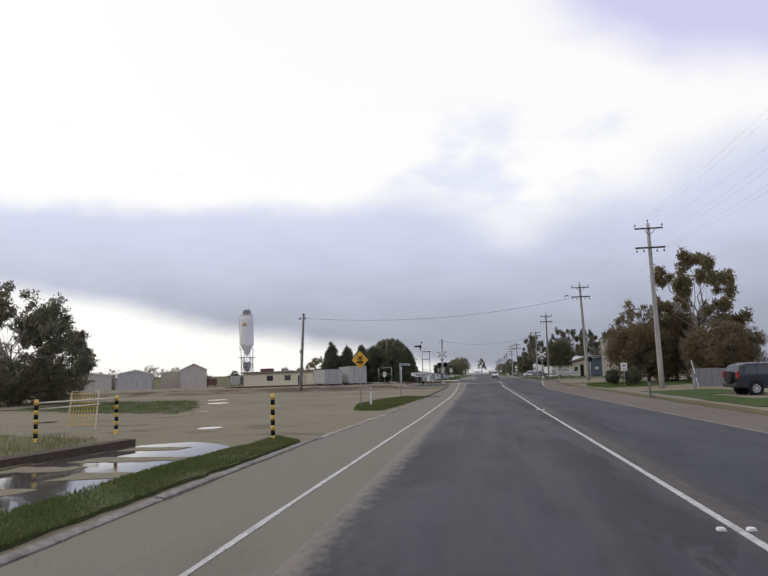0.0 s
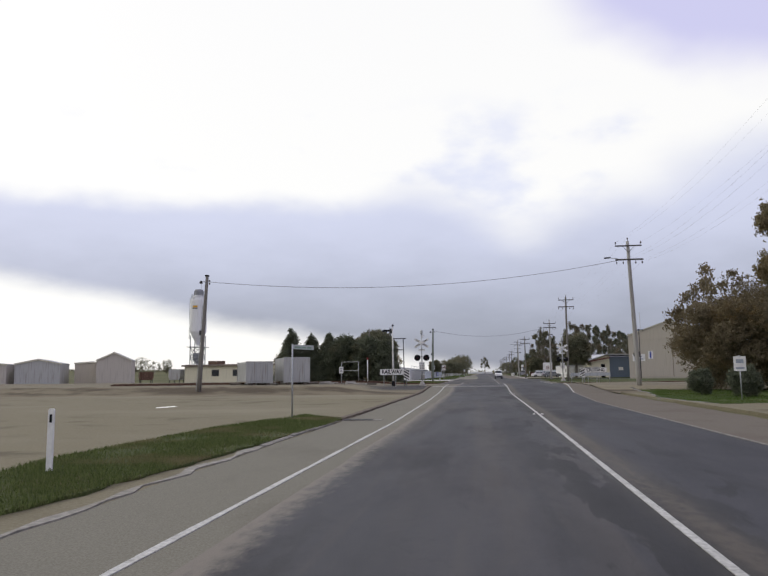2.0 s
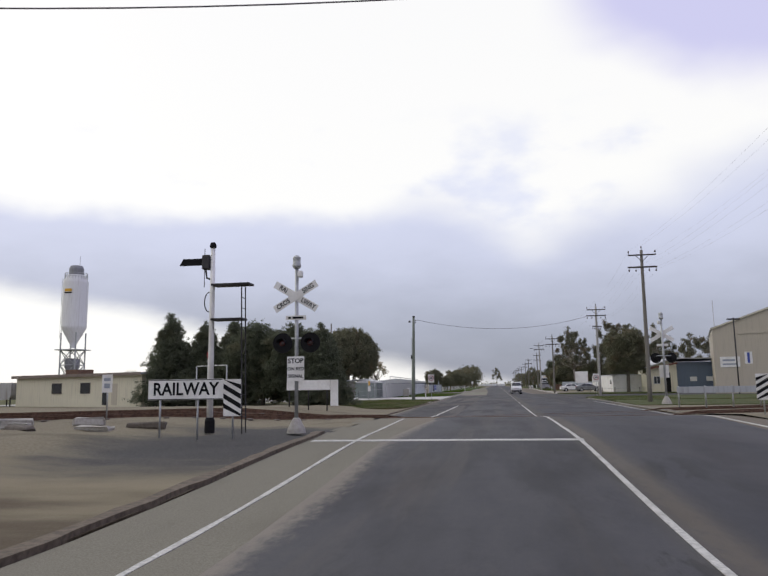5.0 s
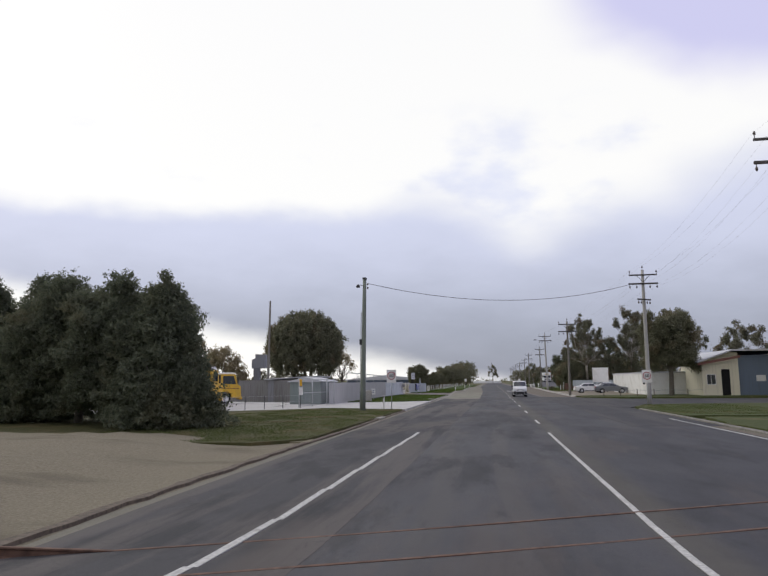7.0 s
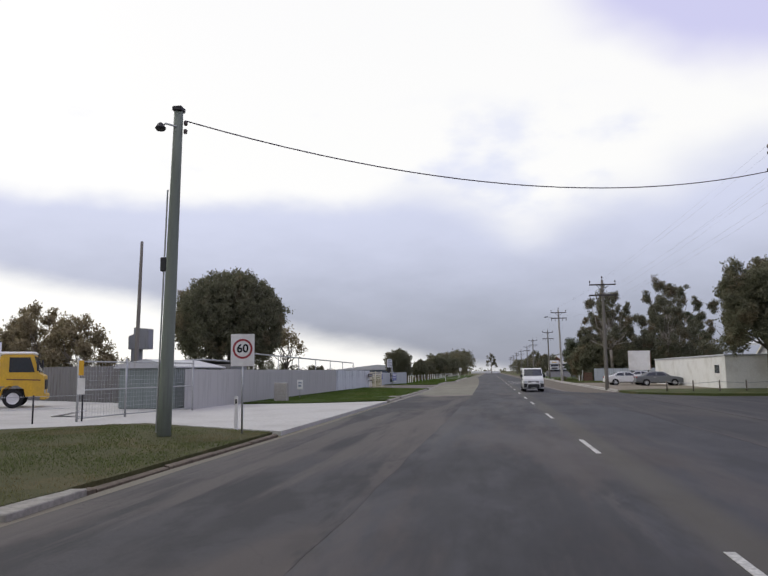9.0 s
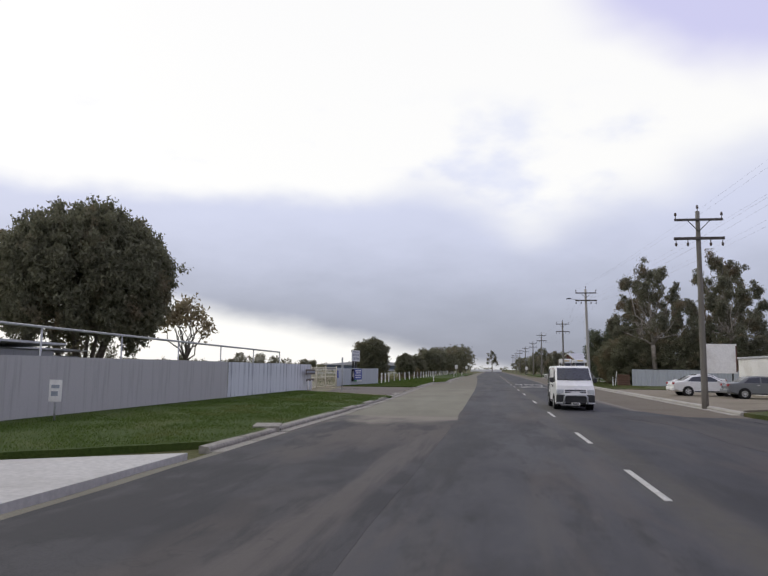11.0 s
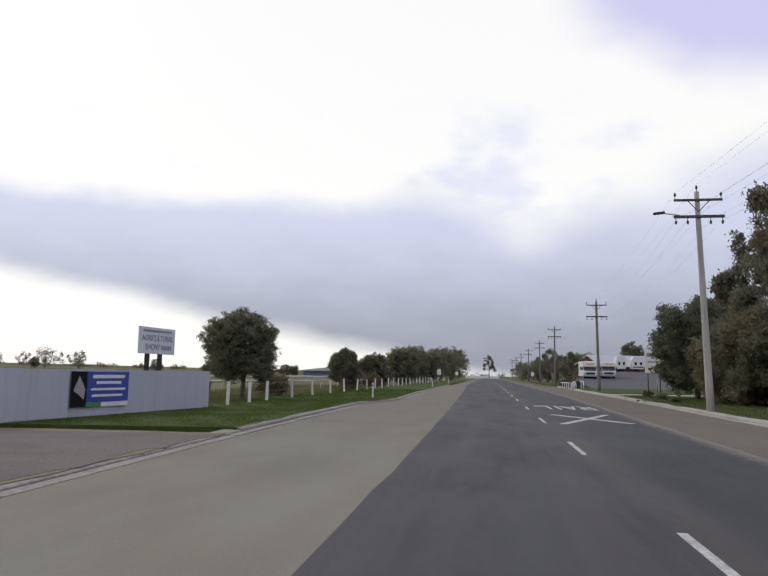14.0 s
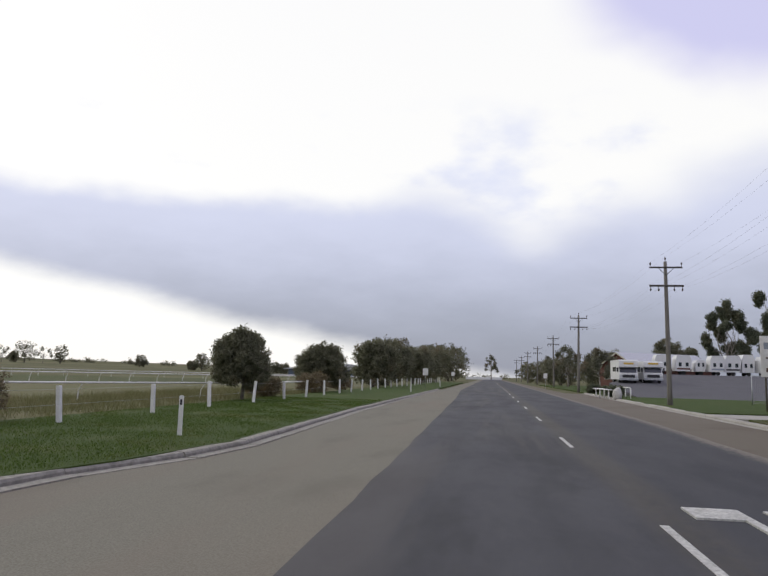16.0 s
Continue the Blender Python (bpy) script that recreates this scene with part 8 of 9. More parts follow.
# caravan yard and signs
p = thing("yard_sign", (16.4, 285.3, 0.12), "white signboard with coloured print on two posts", "signboard")
for x in (0.3, 1.5):
    post(p, x, 0.1, -0.2, 4.4, 0.06, "sleeper")
plate("panel", p, 0, 1.9, 2.1, 4.6, 0, "white_paint", 0.05)
bars("print", p, [(0.2, 0.7, 3.8, 4.2), (0.9, 1.7, 4.0, 4.12), (0.9, 1.5, 3.8, 3.9)], -0.03, "sign_grey")
bars("print", p, [(0.3, 1.4, 3.2, 3.3), (0.3, 0.7, 2.4, 2.65), (0.9, 1.6, 2.7, 2.8)], -0.03, "rust")
p = thing("notice_board", (19.0, 287.0, 0.12), "small white notice on short legs", "notice")
for x in (0.1, 0.9):
    post(p, x, 0.05, -0.2, 1.2, 0.03)
plate("panel", p, 0, 1.0, 0.5, 1.2, 0, "white_paint", 0.03)
bars("bar", p, [(0.2, 0.8, 0.75, 0.95)], -0.02, "sign_grey")


def caravan(x, y, z, rz, L, h, label, mark=None):
    p = thing("caravan", (x, y, z), label, "caravan", "caravans in the yard", rz)
    b = bm_new()
    prism(b, [(-L / 2, 0.55), (-L / 2 + 0.05, h * 0.8), (-L / 2 + 0.3, h), (L / 2 - 0.3, h), (L / 2, h * 0.75), (L / 2 - 0.25, 0.55)], 0, 2.3)
    part("body", b, "house_white", p)
    for x0 in (-L * 0.3, L * 0.12):
        b = bm_new()
        box(b, x0, -0.015, 1.3, x0 + L * 0.18, 0.01, 1.9)
        part("window", b, "glass_dark", p)
    if mark:
        b = bm_new()
        box(b, -L * 0.42, -0.01, 0.8, L * 0.4, 0.01, 1.05)
        part("stripe", b, mark, p)
    for s in (0.15, 2.15):
        b = bm_new()
        lathe(b, [(0.1, -0.1), (0.32, -0.1), (0.32, 0.1), (0.1, 0.1)], 14, Matrix.Translation((0, s, 0.32)) @ Matrix.Rotation(radians(90), 4, "X"))
        part("wheel", b, "tyre", p)
    return p


M["yard_gravel"] = plain("dark_gravel", (0.085, 0.083, 0.09), 0.95, 0.25, 20.0, 0.4, bump=0.02, dirt=(0.06, 0.058, 0.06))
for k, (x, L, h, mk) in enumerate([(26.4, 2.1, 3.0, None), (29.7, 2.4, 3.0, "brick_red"), (32.4, 1.6, 2.3, None), (34.5, 2.2, 3.0, "sign_grey"), (36.9, 2.4, 3.1, "steel_dark"), (39.3, 1.9, 3.3, None), (41.4, 1.8, 3.0, "sign_grey"), (43.6, 2.1, 3.0, None), (46.0, 2.3, 2.9, "sign_red"), (48.5, 2.3, 3.1, None), (51.0, 2.2, 3.0, "sign_grey"), (53.4, 2.2, 2.9, None)]):
    caravan(x, 352 + 0.6 * (k % 3), 2.9, 0, L, h, "white caravan in the sales yard", mk)
b = bm_new()
rows = [(312, 15.0, 62, -0.05), (331, 15.0, 62, 1.45), (351, 24.5, 64, 2.9), (374, 25, 66, 2.95)]
top = [[b.verts.new((x, y, z)) for x in (x0, x1)] for y, x0, x1, z in rows]
foot = [[b.verts.new((x, y, -0.2)) for x in (x0, x1)] for y, x0, x1, z in rows]
for i in range(3):
    b.faces.new((top[i][0], top[i][1], top[i + 1][1], top[i + 1][0]))
    b.faces.new((foot[i][0], foot[i + 1][0], foot[i + 1][1], foot[i][1]))
    b.faces.new((top[i][0], top[i + 1][0], foot[i + 1][0], foot[i][0]))
    b.faces.new((top[i][1], foot[i][1], foot[i + 1][1], top[i + 1][1]))
b.faces.new((top[0][0], foot[0][0], foot[0][1], top[0][1]))
b.faces.new((top[3][0], top[3][1], foot[3][1], foot[3][0]))
setting("yard_platform", b, "yard_gravel", "dark gravel sales yard rising behind the fence", "yard")
gable_house("shop", 20.5, 356, 1.0, -60, 9, 16, 3.0, 5.2, "brick_red", "roof_iron", "red brick shop with a pale roof far along the road", "shop", ((-3, -1, 1, 2.2), (1, 3, 1, 2.2)))
gable_house("shop", 27, 384, 0.1, -60, 8, 12, 3.2, 5.6, "house_white", "roof_brown", "white shop far along the road", "shop")


def motorhome(x, y, z, h, label):
    """A boxy camper that faces down the road."""
    p = thing("motorhome", (x, y, z), label, "motorhome", "motorhomes")
    turn = Matrix.Rotation(radians(90), 4, "Z") @ Matrix.Scale(-1, 4, Vector((0, 1, 0)))
    b = bm_new()
    prism(b, [(0.1, 0.5), (0.0, 1.2), (0.35, 1.35), (0.55, 1.95), (0.0, 2.1), (0.1, h - 0.15), (0.3, h), (6.2, h), (6.4, h - 0.2), (6.4, 0.5)], -1.15, 1.15, turn)
    body = part("body", b, "house_white", p)
    b = bm_new()
    prism(b, [(0.33, 1.38), (0.53, 1.93), (0.49, 1.95), (0.29, 1.4)], -1.0, 1.0, turn)
    part("windscreen", b, "glass_dark", body)
    b = bm_new()
    box(b, -0.75, -0.06, 0.75, 0.75, 0.04, 1.1, 0.02)
    part("grille", b, "plastic_dark", body)
    b = bm_new()
    box(b, -1.16, -0.1, 0.4, 1.16, 0.1, 0.68, 0.04)
    part("bumper", b, "wall_grey", body)
    b = bm_new()
    box(b, -0.6, 0.02, 2.4, 0.6, 0.12, 2.62)
    part("destination_panel", b, "yellow_paint", body)
    for s in (-1, 1):
        b = bm_new()
        prism(b, [(0.75, 1.4), (0.75, 2.0), (1.6, 2.0), (1.6, 1.4)], s * 1.15 - 0.012, s * 1.15 + 0.012, turn)
        prism(b, [(2.2, 1.5), (2.2, 2.1), (4.6, 2.1), (4.6, 1.5)], s * 1.15 - 0.012, s * 1.15 + 0.012, turn)
        part("side_window", b, "glass_dark", body)
        b = bm_new()
        box(b, s * 0.92 - 0.16, -0.06, 0.8, s * 0.92 + 0.16, 0.03, 1.02, 0.03)
        part("headlight", b, "lamp_clear", body)
        b = bm_new()
        box(b, s * 1.32 - 0.1, 0.25, 1.5, s * 1.32 + 0.1, 0.33, 1.95, 0.02)
        part("mirror", b, "plastic_dark", body)
    truck_wheels(p, (1.2, 4.9), 0.38, 0.95)
    return p


motorhome(17.4, 331, 1.42, 3.0, "white motorhome with dark windscreen in the yard")
motorhome(20.6, 332, 1.5, 2.8, "white motorhome with dark windscreen in the yard")
p = thing("white_bench", (10.9, 308.0, 0.12), "long white timber bench beside the road", "bench")
b = bm_new()
box(b, 0, 0, 0.72, 0.6, 8.5, 0.8, 0.01)
box(b, 2.2, 1.0, 0.95, 2.4, 8.5, 1.05, 0.01)
part("top", b, "white_paint", p)
for y in (0.3, 2.8, 5.5, 8.2):
    post(p, 0.3, y, -0.2, 0.72, 0.06, "white_paint", "leg")
    post(p, 2.3, y, -0.2, 1.0, 0.06, "white_paint", "leg")
p = thing("boulder", (11.6, 306.0, 0.1), "pale boulder set at the kerb", "boulder")
b = bm_new()
bmesh.ops.create_icosphere(b, subdivisions=2, radius=0.55)
for v in b.verts:
    v.co = Vector((v.co.x * 0.8, v.co.y, v.co.z * 1.2 + 0.4)) * (1 + 0.12 * noise.noise(v.co * 3))
part("stone", b, "concrete_pale", p)
for k, (x, y) in enumerate([(12.4, 312), (13.2, 320), (12.6, 328)]):
    make_tree("bush", x, y, 1.1, 1.7, 300 + k, "clipped dark shrub beside the road", "shrub", "verge shrubs", z=0.1, leaves=1800, size=0.12, leaf="leaf_dark")
for k, (x, y, h, w) in enumerate([(12.4, 258, 0.35, 0.7), (13.9, 273, 0.5, 0.9), (12.9, 264, 0.45, 0.9)]):
    make_tree("bush", x, y, h, w, 310 + k, "low tussock on the verge", "shrub", "verge shrubs", z=0.1, leaves=700, size=0.08, leaf="leaf_round")
for k, (x, y) in enumerate([(-8.0, 395), (10.2, 370), (-8.2, 330)]):
    p = thing("road_sign", (x, y, 0.1), "small white road sign far along the road", "road sign", "far signs")
    post(p, 0, 0, -0.2, 2.6, 0.03)
    plate("panel", p, -0.35, 0.35, 1.7, 2.6, -0.05, "white_paint", 0.02)
p = thing("far_building", (30, 690, -0.05), "long white building near the horizon", "building")
b = bm_new()
box(b, -45, 0, 0, -22, 10, 1.7, 0.05)
part("wall", b, "house_white", p)

# ---- concrete plant frontage ----
def mesh_bay(parent, x0, y0, x1, y1, h, n=12, mat="galv", gap=0.16):
    b = bm_new()
    L = math.hypot(x1 - x0, y1 - y0)
    k = int(L / gap)
    for i in range(k + 1):
        s = i / k
        tube(b, [(x0 + (x1 - x0) * s, y0 + (y1 - y0) * s, 0.1), (x0 + (x1 - x0) * s, y0 + (y1 - y0) * s, h)], 0.005, 3, False)
    for i in range(n + 1):
        z = 0.1 + (h - 0.1) * i / n
        tube(b, [(x0, y0, z), (x1, y1, z)], 0.005, 3, False)
    part("mesh", b, mat, parent)


p = thing("mesh_gate", (-15.2, 161.2, 0.09), "tall galvanised mesh gates at the plant entrance", "gate")
pts = [(0, 0), (0.35, 2.8), (0.9, 5.7), (1.1, 7.6)]
for x, y in pts:
    post(p, x, y, -0.2, 2.35, 0.045)
for (x0, y0), (x1, y1) in zip(pts, pts[1:]):
    mesh_bay(p, x0, y0, x1, y1, 2.2)
    for z in (0.12, 1.15, 2.22):
        b = bm_new()
        tube(b, [(x0, y0, z), (x1, y1, z)], 0.028, 6)
        part("rail", b, "galv", p)
plate("warning_panel", p, 0.02, 0.32, 1.0, 1.6, -0.06, "white_paint")
b = bm_new()
box(b, 0.05, -0.08, 1.7, 0.25, -0.05, 2.25, 0.01)
part("yellow_panel", b, "sign_yellow", p)
panel_fence("metal_fence", [(-14.6, 169.0), (-14.28, 200.7)], 0.08, 1.95, "fence_grey", "long dull grey sheet fence", 2.4, 0.8, depth=0.004)
panel_fence("metal_fence", [(-14.28, 200.8), (-14.0, 217.2)], 0.08, 1.92, "fence_pale", "long pale grey sheet fence with dark rain stains", 3.5, 0.09, depth=0.003)
panel_fence("metal_fence", [(-60.0, 190.0), (-30.0, 181.5), (-16.0, 178.5)], 0.08, 2.3, "fence_dark", "dark grey corrugated fence behind the trucks", 2.4, 0.25)
p = thing("shade_structure", (-15.6, 170.0, 0.08), "green shade-cloth enclosure behind the gates", "shade cover")
b = bm_new()
box(b, -3.0, 0, 0, 0, 6.0, 2.1, 0.05)
part("cloth", b, "shade_cloth", p)
b = bm_new()
prism(b, [(-3.2, 2.1), (-1.5, 2.5), (0.2, 2.1), (0.2, 2.04), (-3.2, 2.04)], -0.2, 6.2)
part("cover", b, "roof_iron", p)
for k, (x, y, L, h) in enumerate([(-24, 180, 15, 2.7), (-30, 196, 9, 2.6)]):
    p = thing("long_shed", (x, y, 0.0), "low shed with a pale skillion roof behind the fence", "shed", "sheds behind the fence", 8)
    b = bm_new()
    box(b, 0, 0, -0.2, 5, L, h - 0.3)
    part("wall", b, "shed_grey", p)
    b = bm_new()
    prism(b, [(-0.4, h - 0.3), (5.4, h), (5.4, h + 0.1), (-0.4, h - 0.2)], -0.4, L + 0.4)
    part("roof", b, "roof_iron", p)
p = thing("batch_tower", (-28.9, 191.0, 0.0), "grey sheet-metal bin head on a slim tower behind the fence", "tower")
b = bm_new()
prism(b, [(-0.95, 3.9), (-0.95, 5.0), (-0.5, 5.15), (-0.5, 5.7), (0.8, 5.6), (0.8, 3.9)], 0, 0.9)
part("bin", b, "shed_grey", p)
b = bm_new()
box(b, -0.75, 0.1, -0.2, -0.05, 0.8, 3.9, 0.02)
part("shaft", b, "shed_grey", p)
p = thing("plant_sign", (-20.8, 150.5, 0.1), "white company board with a grey emblem on posts", "signboard", rz=12)
for x in (0.2, 1.3):
    post(p, x, 0.06, -0.2, 3.2, 0.06, "galv")
plate("panel", p, 0, 1.5, 1.95, 3.4, 0, "white_paint", 0.04)
b = bm_new()
prism(b, [(0.55, 2.6), (0.62, 3.15), (0.88, 3.15), (0.95, 2.6)], -0.03, -0.02)
part("emblem", b, "sign_grey", p)
bars("bar", p, [(0.2, 1.3, 2.35, 2.45), (0.4, 1.1, 2.15, 2.22)], -0.025, "sign_grey")
p = thing("wire_fence", (-22.5, 152.0, 0.1), "thin steel posts with wire beside the driveway", "fence")
for k in range(8):
    post(p, k * 1.05, k * 1.35, -0.2, 1.0, 0.03, "steel_dark")
for z in (0.5, 0.95):
    b = bm_new()
    tube(b, [(0, 0, z), (7.35, 9.45, z)], 0.008, 4)
    part("wire", b, "galv", p)
p = thing("fallen_board", (-17.6, 164.4, 0.13), "white board lying on the driveway", "board")
b = bm_new()
box(b, -0.6, -0.35, 0.05, 0.6, 0.35, 0.11, 0.01, Matrix.Rotation(radians(-9), 4, "Y"))
part("panel", b, "white_paint", p)
p = thing("small_sign", (-13.3, 184.0, 0.12), "small white sign standing before the fence", "road sign")
post(p, 0.2, 0.04, -0.2, 1.1, 0.03)
plate("panel", p, 0, 0.42, 0.55, 1.2, 0, "white_paint")
bars("bar", p, [(0.08, 0.34, 0.95, 1.05), (0.08, 0.3, 0.72, 0.86)], -0.012, "sign_grey")
p = thing("white_bin", (-17.6, 178.2, 0.09), "white plastic tank beside the fence", "tank")
b = bm_new()
box(b, 0, 0, 0.0, 1.4, 1.2, 1.4, 0.08)
part("body", b, "house_white", p)
p = thing("power_cabinet", (-13.2, 178.5, 0.1), "grey power cabinet before the fence", "cabinet")
b = bm_new()
box(b, 0, 0, 0, 0.8, 0.5, 1.1, 0.03)
part("body", b, "concrete", p)
p = thing("light_pipe", (-15.6, 181.5, 0.1), "long pipe rail on thin posts above the fence", "pipe rail")
b = bm_new()
tube(b, [(0, 0, 3.0), (0.8, 30, 2.7)], 0.05, 6)
part("pipe", b, "galv", p)
for k in range(7):
    post(p, 0.03 + 0.13 * k, 5.0 * k, -0.1, 2.98 - 0.05 * k, 0.035)

# chain-link fence of the caravan yard
p = thing("chain_link_fence", (21.0, 300.0, 0.12), "tall chain-link fence on steel posts round the caravan yard", "fence")
for k in range(9):
    post(p, 3.0 * k, 0.12 * k, -0.2, 2.35, 0.04)
    if k:
        mesh_bay(p, 3.0 * k - 3.0, 0.12 * k - 0.12, 3.0 * k, 0.12 * k, 2.3, 16, "galv", 0.14)
b = bm_new()
tube(b, [(0, 0, 2.32), (24, 0.96, 2.32)], 0.03, 6)
part("top_rail", b, "galv", p)

# ---- show ground ----
p = thing("rail_sign", (-13.75, 214.6, 0.12), "two weathered timber boards with faded letters on stakes", "notice", rz=90)
for z0, z1, x0, x1 in ((1.12, 1.5, 0.0, 2.6), (0.62, 0.8, 0.25, 2.3)):
    plate("board", p, x0, x1, z0, z1, -0.05, "sleeper", 0.05)
bars("bar", p, [(0.12 + 0.3 * k, 0.34 + 0.3 * k, 1.24, 1.38) for k in range(8)], -0.085, "sign_grey")
for x in (0.5, 1.5):
    post(p, x, -0.1, -0.3, 0.7, 0.05, "white_paint", "stake")
panel_fence("panel_wall", [(-14.24, 226.95), (-12.37, 239.73)], 0.1, 1.62, "wall_blue", "smooth blue-grey panel wall of the show ground", 2.05, 2.0)
p = thing("event_banner", (-13.62, 231.05, 0.1), "blue and white event banner with a dark picture", "banner", rz=81.6)
plate("panel", p, 0.75, 2.95, 0.5, 1.55, -0.06, "sign_blue", 0.02)
plate("panel", p, 0.0, 0.73, 0.35, 1.55, -0.06, "black_paint", 0.02)
b = bm_new()
prism(b, [(0.1, 0.9), (0.35, 1.4), (0.65, 0.95), (0.6, 0.6), (0.3, 0.8)], -0.09, -0.075)
part("picture", b, "concrete", p)
plate("foot_panel", p, 0.75, 1.5, 0.33, 0.49, -0.06, "sign_green", 0.02)
plate("foot_panel", p, 1.5, 2.95, 0.33, 0.49, -0.06, "white_paint", 0.02)
bars("bar", p, [(1.0, 2.7, 1.32, 1.44), (1.2, 2.5, 1.12, 1.22), (0.95, 2.75, 0.9, 0.98), (1.0, 2.6, 0.68, 0.76)], -0.08, "white_paint")
p = thing("wall_plaque", (-14.2, 227.15, 0.1), "small blue plaque on the wall", "sign", rz=81.6)
plate("panel", p, 0, 0.4, 0.75, 1.4, -0.05, "sign_blue", 0.02)
bars("bar", p, [(0.08, 0.32, 1.15, 1.3), (0.12, 0.28, 0.85, 1.05)], -0.065, "sign_grey")
p = thing("show_sign", (-15.0, 238.0, 0.05), "white agricultural show board on two dark posts", "signboard", rz=84)
for x in (0.9, 1.9):
    b = bm_new()
    box(b, x - 0.09, 0.05, -0.2, x + 0.09, 0.2, 2.7)
    part("post", b, "steel_dark", p)
b = bm_new()
box(b, 0, -0.02, 2.42, 2.9, 0.03, 3.62, 0.01)
panel = part("panel", b, "house_white", p)
words("AGRICULTURAL", 0.36, "sign_grey", panel, Matrix.Translation((1.45, -0.03, 3.12)) @ FRONT, squeeze=0.95)
words("SHOW", 0.38, "sign_grey", panel, Matrix.Translation((1.05, -0.03, 2.72)) @ FRONT)
bars("bar", panel, [(0.3, 2.6, 3.4, 3.5), (1.75, 2.6, 2.62, 2.82)], -0.028, "sign_grey")
p = thing("entrance_post", (-11.0, 214.8, 0.08), "thin post with a pale sign and dark top", "road sign")
post(p, 0, 0, -0.2, 2.4, 0.035)
plate("panel", p, -0.08, 0.1, 1.35, 2.05, -0.05, "wall_grey", 0.02)
plate("head", p, -0.06, 0.06, 2.05, 2.45, -0.05, "wall_grey", 0.03)
p = thing("mesh_gate", (-14.05, 217.4, 0.06), "wide cream pipe and wire gates of the show ground", "gate")
gates = [(0.0, 0.0), (-0.35, 3.1), (-0.35, 6.3), (-0.1, 9.4)]
for x, y in gates:
    post(p, x, y, -0.2, 1.85, 0.05, "cream_wall")
for (x0, y0), (x1, y1) in zip(gates, gates[1:]):
    mesh_bay(p, x0, y0, x1, y1, 1.65, 12, "cream_wall", 0.1)
    for z in (0.12, 0.9, 1.7):
        b = bm_new()
        tube(b, [(x0, y0, z), (x1, y1, z)], 0.025, 6)
        part("rail", b, "cream_wall", p)

fence = thing("post_fence", (-12.35, 242.0, 0.1), "white timber posts with plain wires along the verge", "fence")
b = bm_new()
prism(b, [(-0.065, -0.3), (-0.065, 1.12), (-0.045, 1.15), (0.045, 1.15), (0.065, 1.12), (0.065, -0.3)], -0.06, 0.06)
fp = mesh_of(b, "post", "post_white")
fr = random.Random(12)
ends = []
for k in range(34):
    x, y = -0.25 * math.sin(k * 0.5) * 0.5 - 0.012 * k, (0, 3.3, 6.4)[k] if k < 3 else 11.7 + (k - 3) * 5.45 + fr.uniform(-0.3, 0.3)
    part_of("post", fp, fence, pose(x, y, fr.uniform(-0.06, 0.05), fr.uniform(-3, 3), fr.uniform(-4, 4), 0))
    ends.append((x, y))
for z in (0.55, 1.0):
    b = bm_new()
    tube(b, [(x, y, z) for x, y in ends], 0.0035, 4)
    part("wire", b, "galv", fence)


def running_rail(pts, label, h=1.15, step=4.0):
    """A white race-track rail on bent legs."""
    p = thing("running_rail", (pts[0][0], pts[0][1], 0.0), label, "race rail", "race rails")
    ox, oy = pts[0]
    b = bm_new()
    tube(b, [(x - ox, y - oy, h) for x, y in pts], 0.05, 6)
    part("rail", b, "white_paint", p, smooth=True)
    leg = bm_new()
    tube(leg, [(0, 0.35, -0.3), (0, 0.3, 0.6), (0, 0.0, h)], 0.03, 5)
    me = mesh_of(leg, "leg", "white_paint")
    for (x0, y0), (x1, y1) in zip(pts, pts[1:]):
        L = math.hypot(x1 - x0, y1 - y0)
        for i in range(int(L / step)):
            s = i * step / L
            part_of("leg", me, p, pose(x0 + (x1 - x0) * s - ox, y0 + (y1 - y0) * s - oy, 0, 0, 0, math.degrees(math.atan2(y1 - y0, x1 - x0))))
    return p


running_rail([(-92, 300), (-80, 340), (-60, 362), (-38, 390), (-30, 430)], "white running rail of the race track")
running_rail([(-70, 258), (-48, 290), (-33, 330), (-27, 380), (-26, 430)], "white running rail of the race track")
running_rail([(-24.5, 246), (-22, 266), (-16.5, 279), (-15.0, 300)], "low white rail inside the post fence", 1.0, 6.0)
sheet("race_track", [(-95, 300), (-82, 342), (-61, 365), (-40, 392), (-31, 430), (-27, 430), (-28, 380), (-34, 330), (-49, 291), (-72, 258)], 0.06, "grass", "mown turf of the race track", "grass", 4.0, 0.2)
p = thing("grandstand", (-95, 560, 0.0), "long low white-roofed building across the paddock", "building")
b = bm_new()
box(b, 0, 0, -0.2, 52, 10, 3.4)
part("wall", b, "shed_blue", p)
b = bm_new()
prism(b, [(-2, 3.4), (26, 6.4), (54, 3.4), (54, 3.2), (-2, 3.2)], -2, 12)
part("roof", b, "roof_iron", p)

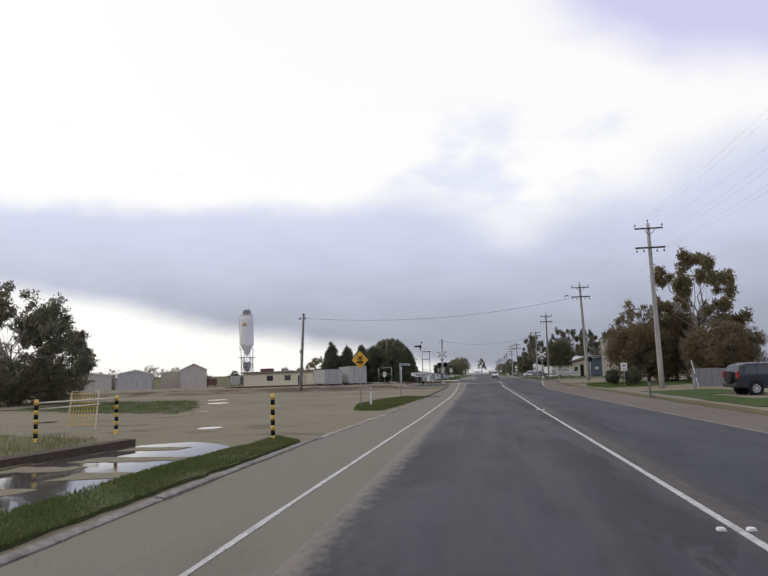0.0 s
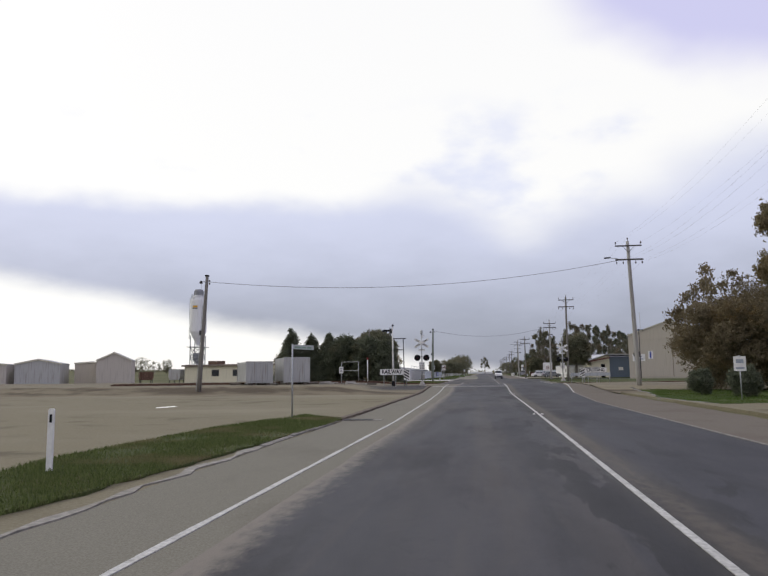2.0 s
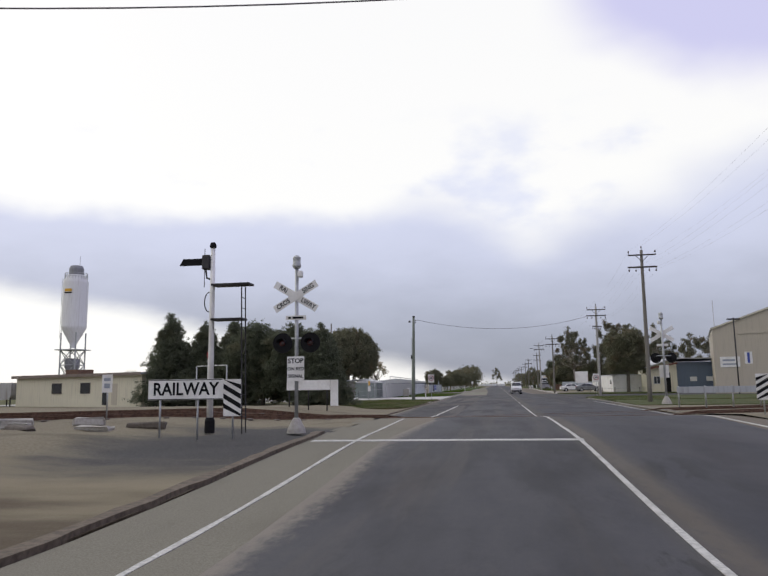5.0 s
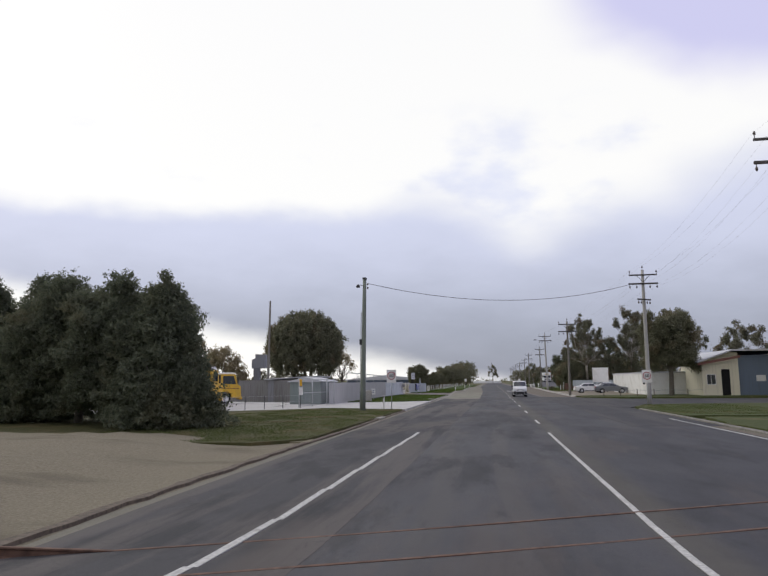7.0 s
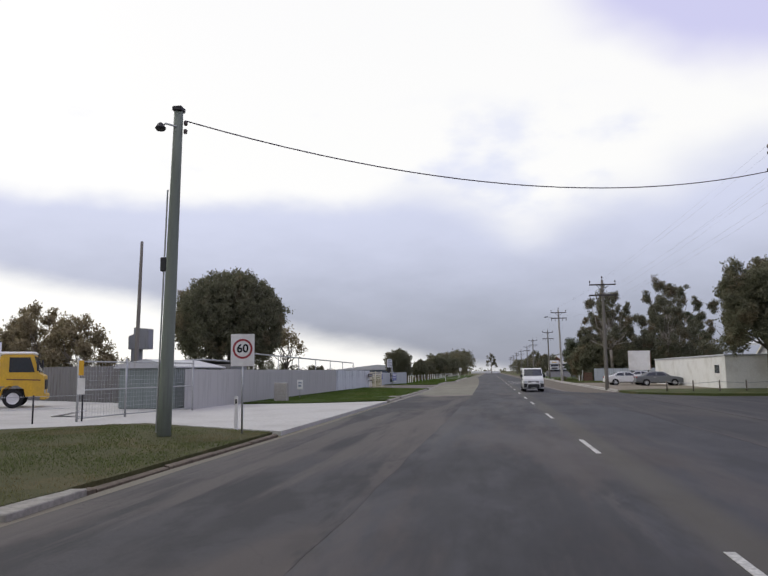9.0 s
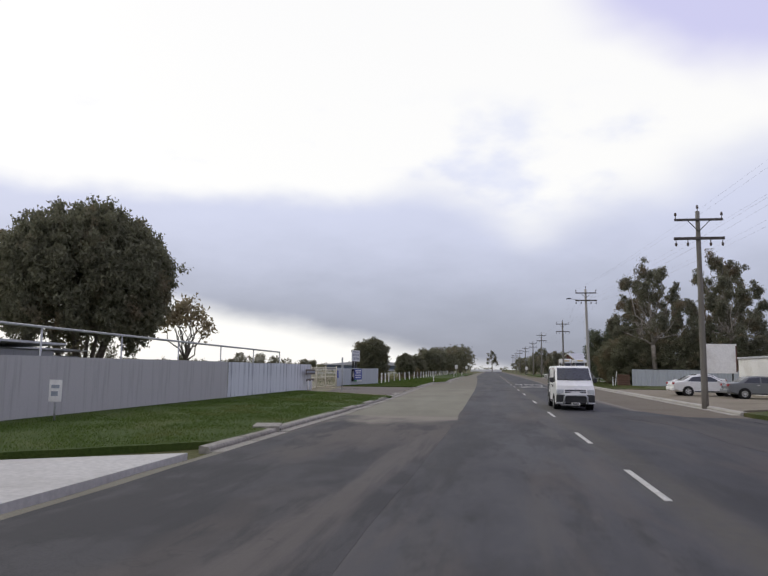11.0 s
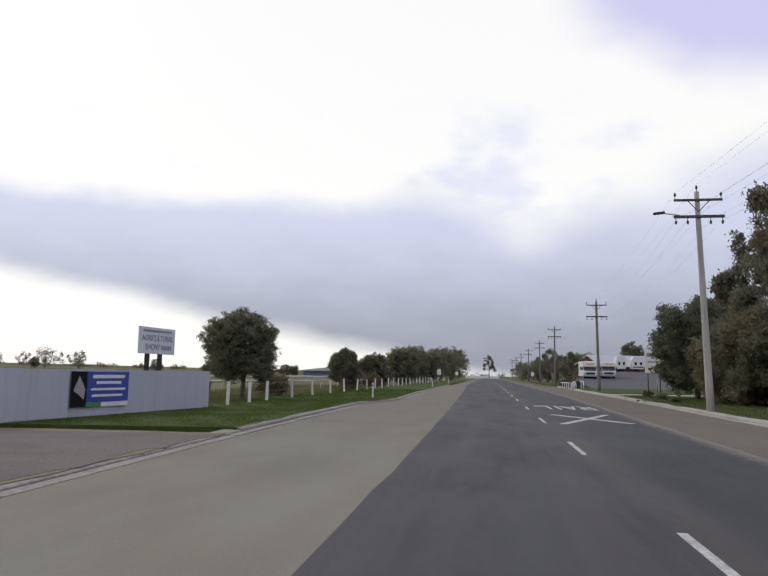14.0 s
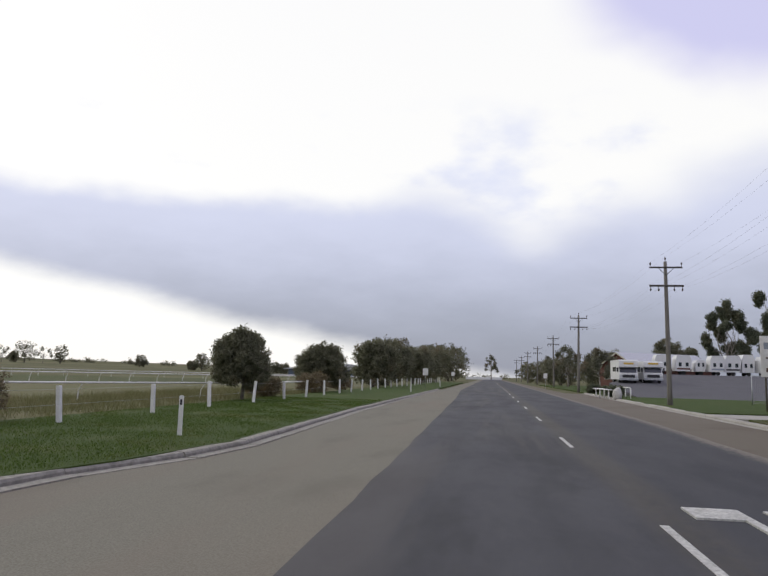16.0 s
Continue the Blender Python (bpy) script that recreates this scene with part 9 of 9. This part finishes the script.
# ---- grass blades on the verges the camera passes ----
def blades(name, outline, z, density, h, material, seed, label):
    """Upright grass blades inside an outline, one object."""
    r = np.random.default_rng(seed)
    o = np.array(outline)
    lo, hi = o.min(0), o.max(0)
    n = int((hi - lo).prod() * density)
    p = r.uniform(lo, hi, (n, 2))
    inside = np.zeros(n, bool)
    for (x0, y0), (x1, y1) in zip(outline, outline[1:] + outline[:1]):
        cut = ((y0 > p[:, 1]) != (y1 > p[:, 1])) & (p[:, 0] < (x1 - x0) * (p[:, 1] - y0) / (y1 - y0 + 1e-9) + x0)
        inside ^= cut
    p = p[inside]
    patch = np.sin(p[:, 0] * 1.7 + 2 * np.sin(p[:, 1] * 0.6)) * np.sin(p[:, 1] * 1.1 + p[:, 0])
    p = p[r.random(len(p)) < 0.7 + 0.6 * patch]
    n = len(p)
    a = r.uniform(0, 2 * np.pi, n)
    w = r.uniform(0.006, 0.014, n)
    hh = h * r.uniform(0.35, 1.25, n)
    tip = r.normal(0, 0.4, (n, 2)) * hh[:, None]
    v = np.zeros((n, 3, 3))
    v[:, 0, :2] = p + np.stack([np.cos(a), np.sin(a)], 1) * w[:, None]
    v[:, 1, :2] = p - np.stack([np.cos(a), np.sin(a)], 1) * w[:, None]
    v[:, :2, 2] = z - 0.01
    v[:, 2, :2] = p + tip
    v[:, 2, 2] = z + hh
    me = bpy.data.meshes.new(name)
    me.vertices.add(n * 3)
    me.vertices.foreach_set("co", v.ravel())
    me.loops.add(n * 3)
    me.loops.foreach_set("vertex_index", np.arange(n * 3, dtype=np.int32))
    me.polygons.add(n)
    me.polygons.foreach_set("loop_start", np.arange(0, n * 3, 3, dtype=np.int32))
    me.update(calc_edges=True)
    me.materials.append(M[material])
    return tagged(new(name, me), label, "grass", kind="stuff")


M["blade_green"] = leafy("green_blades", (0.065, 0.088, 0.026), (0.13, 0.158, 0.055), (0.2, 0.17, 0.09))
M["blade_lush"] = leafy("lush_blades", (0.055, 0.09, 0.016), (0.1, 0.15, 0.03), (0.13, 0.15, 0.045))
M["blade_dry"] = leafy("dry_blades", (0.11, 0.115, 0.045), (0.2, 0.195, 0.09), (0.24, 0.205, 0.11))
blades("grass_blades", [(-6.0, 4), (-6.0, 12), (-5.75, 19.5), (-6.9, 21.2), (-7.4, 14), (-7.4, 4)], 0.05, 2200, 0.07, "blade_green", 1, "rough green grass beside the kerb")
blades("grass_blades", [(-5.7, 36.5), (-5.35, 43), (-5.0, 50), (-4.9, 56), (-7.0, 58.4), (-8.2, 52), (-8.5, 44), (-7.4, 36.8)], 0.035, 1300, 0.07, "blade_green", 2, "rough green grass under the road signs")
blades("grass_blades", [(-6.5, 131.7), (-6.35, 157), (-13, 160), (-17, 150), (-16, 131), (-12, 130.2), (-8, 130.2)], 0.1, 420, 0.045, "blade_green", 3, "patchy mown grass on the verge")
blades("grass_blades", [(-6.4, 180), (-6.3, 207), (-13.9, 213.5), (-14.1, 199), (-14.2, 178), (-10.2, 176.4)], 0.11, 480, 0.045, "blade_lush", 4, "lush green grass along the fence")
blades("grass_blades", [(-7.1, 229), (-7.5, 249), (-6.7, 252), (-6.1, 256), (-6.7, 274), (-6.8, 285), (-14.3, 285), (-14.2, 228.4)], 0.12, 420, 0.045, "blade_lush", 5, "lush green grass before the post fence")
blades("grass_blades", [(-14.4, 243), (-14.5, 300), (-24, 300), (-22, 243)], 0.05, 90, 0.4, "blade_dry", 6, "long dry grass inside the show ground")
blades("grass_blades", [(10.9, 65), (10.4, 68.5), (10.2, 73), (11.7, 82), (12.6, 92), (19, 92), (15, 66)], 0.1, 250, 0.08, "blade_lush", 7, "green grass under the street trees")
blades("grass_blades", [(10.6, 235), (11.2, 268), (12.2, 274), (16, 274), (15.5, 235)], 0.13, 180, 0.08, "blade_green", 8, "rough grass under the gum trees")
blades("grass_blades", [(10.5, 148), (10.3, 160), (11.7, 164), (18, 165), (18, 148)], 0.12, 200, 0.06, "blade_green", 9, "grass on the street corner")
blades("grass_blades", [(-18, 38), (-20, 46), (-27, 62), (-38, 64), (-36, 50), (-26, 42)], 0.0, 40, 0.22, "blade_green", 10, "low weeds in the dirt yard")
blades("grass_blades", [(-9.6, 4), (-11.7, 17.5), (-13.5, 22), (-22, 25), (-26, 10), (-20, 4)], 0.03, 70, 0.2, "blade_dry", 11, "patchy weeds beside the drain")
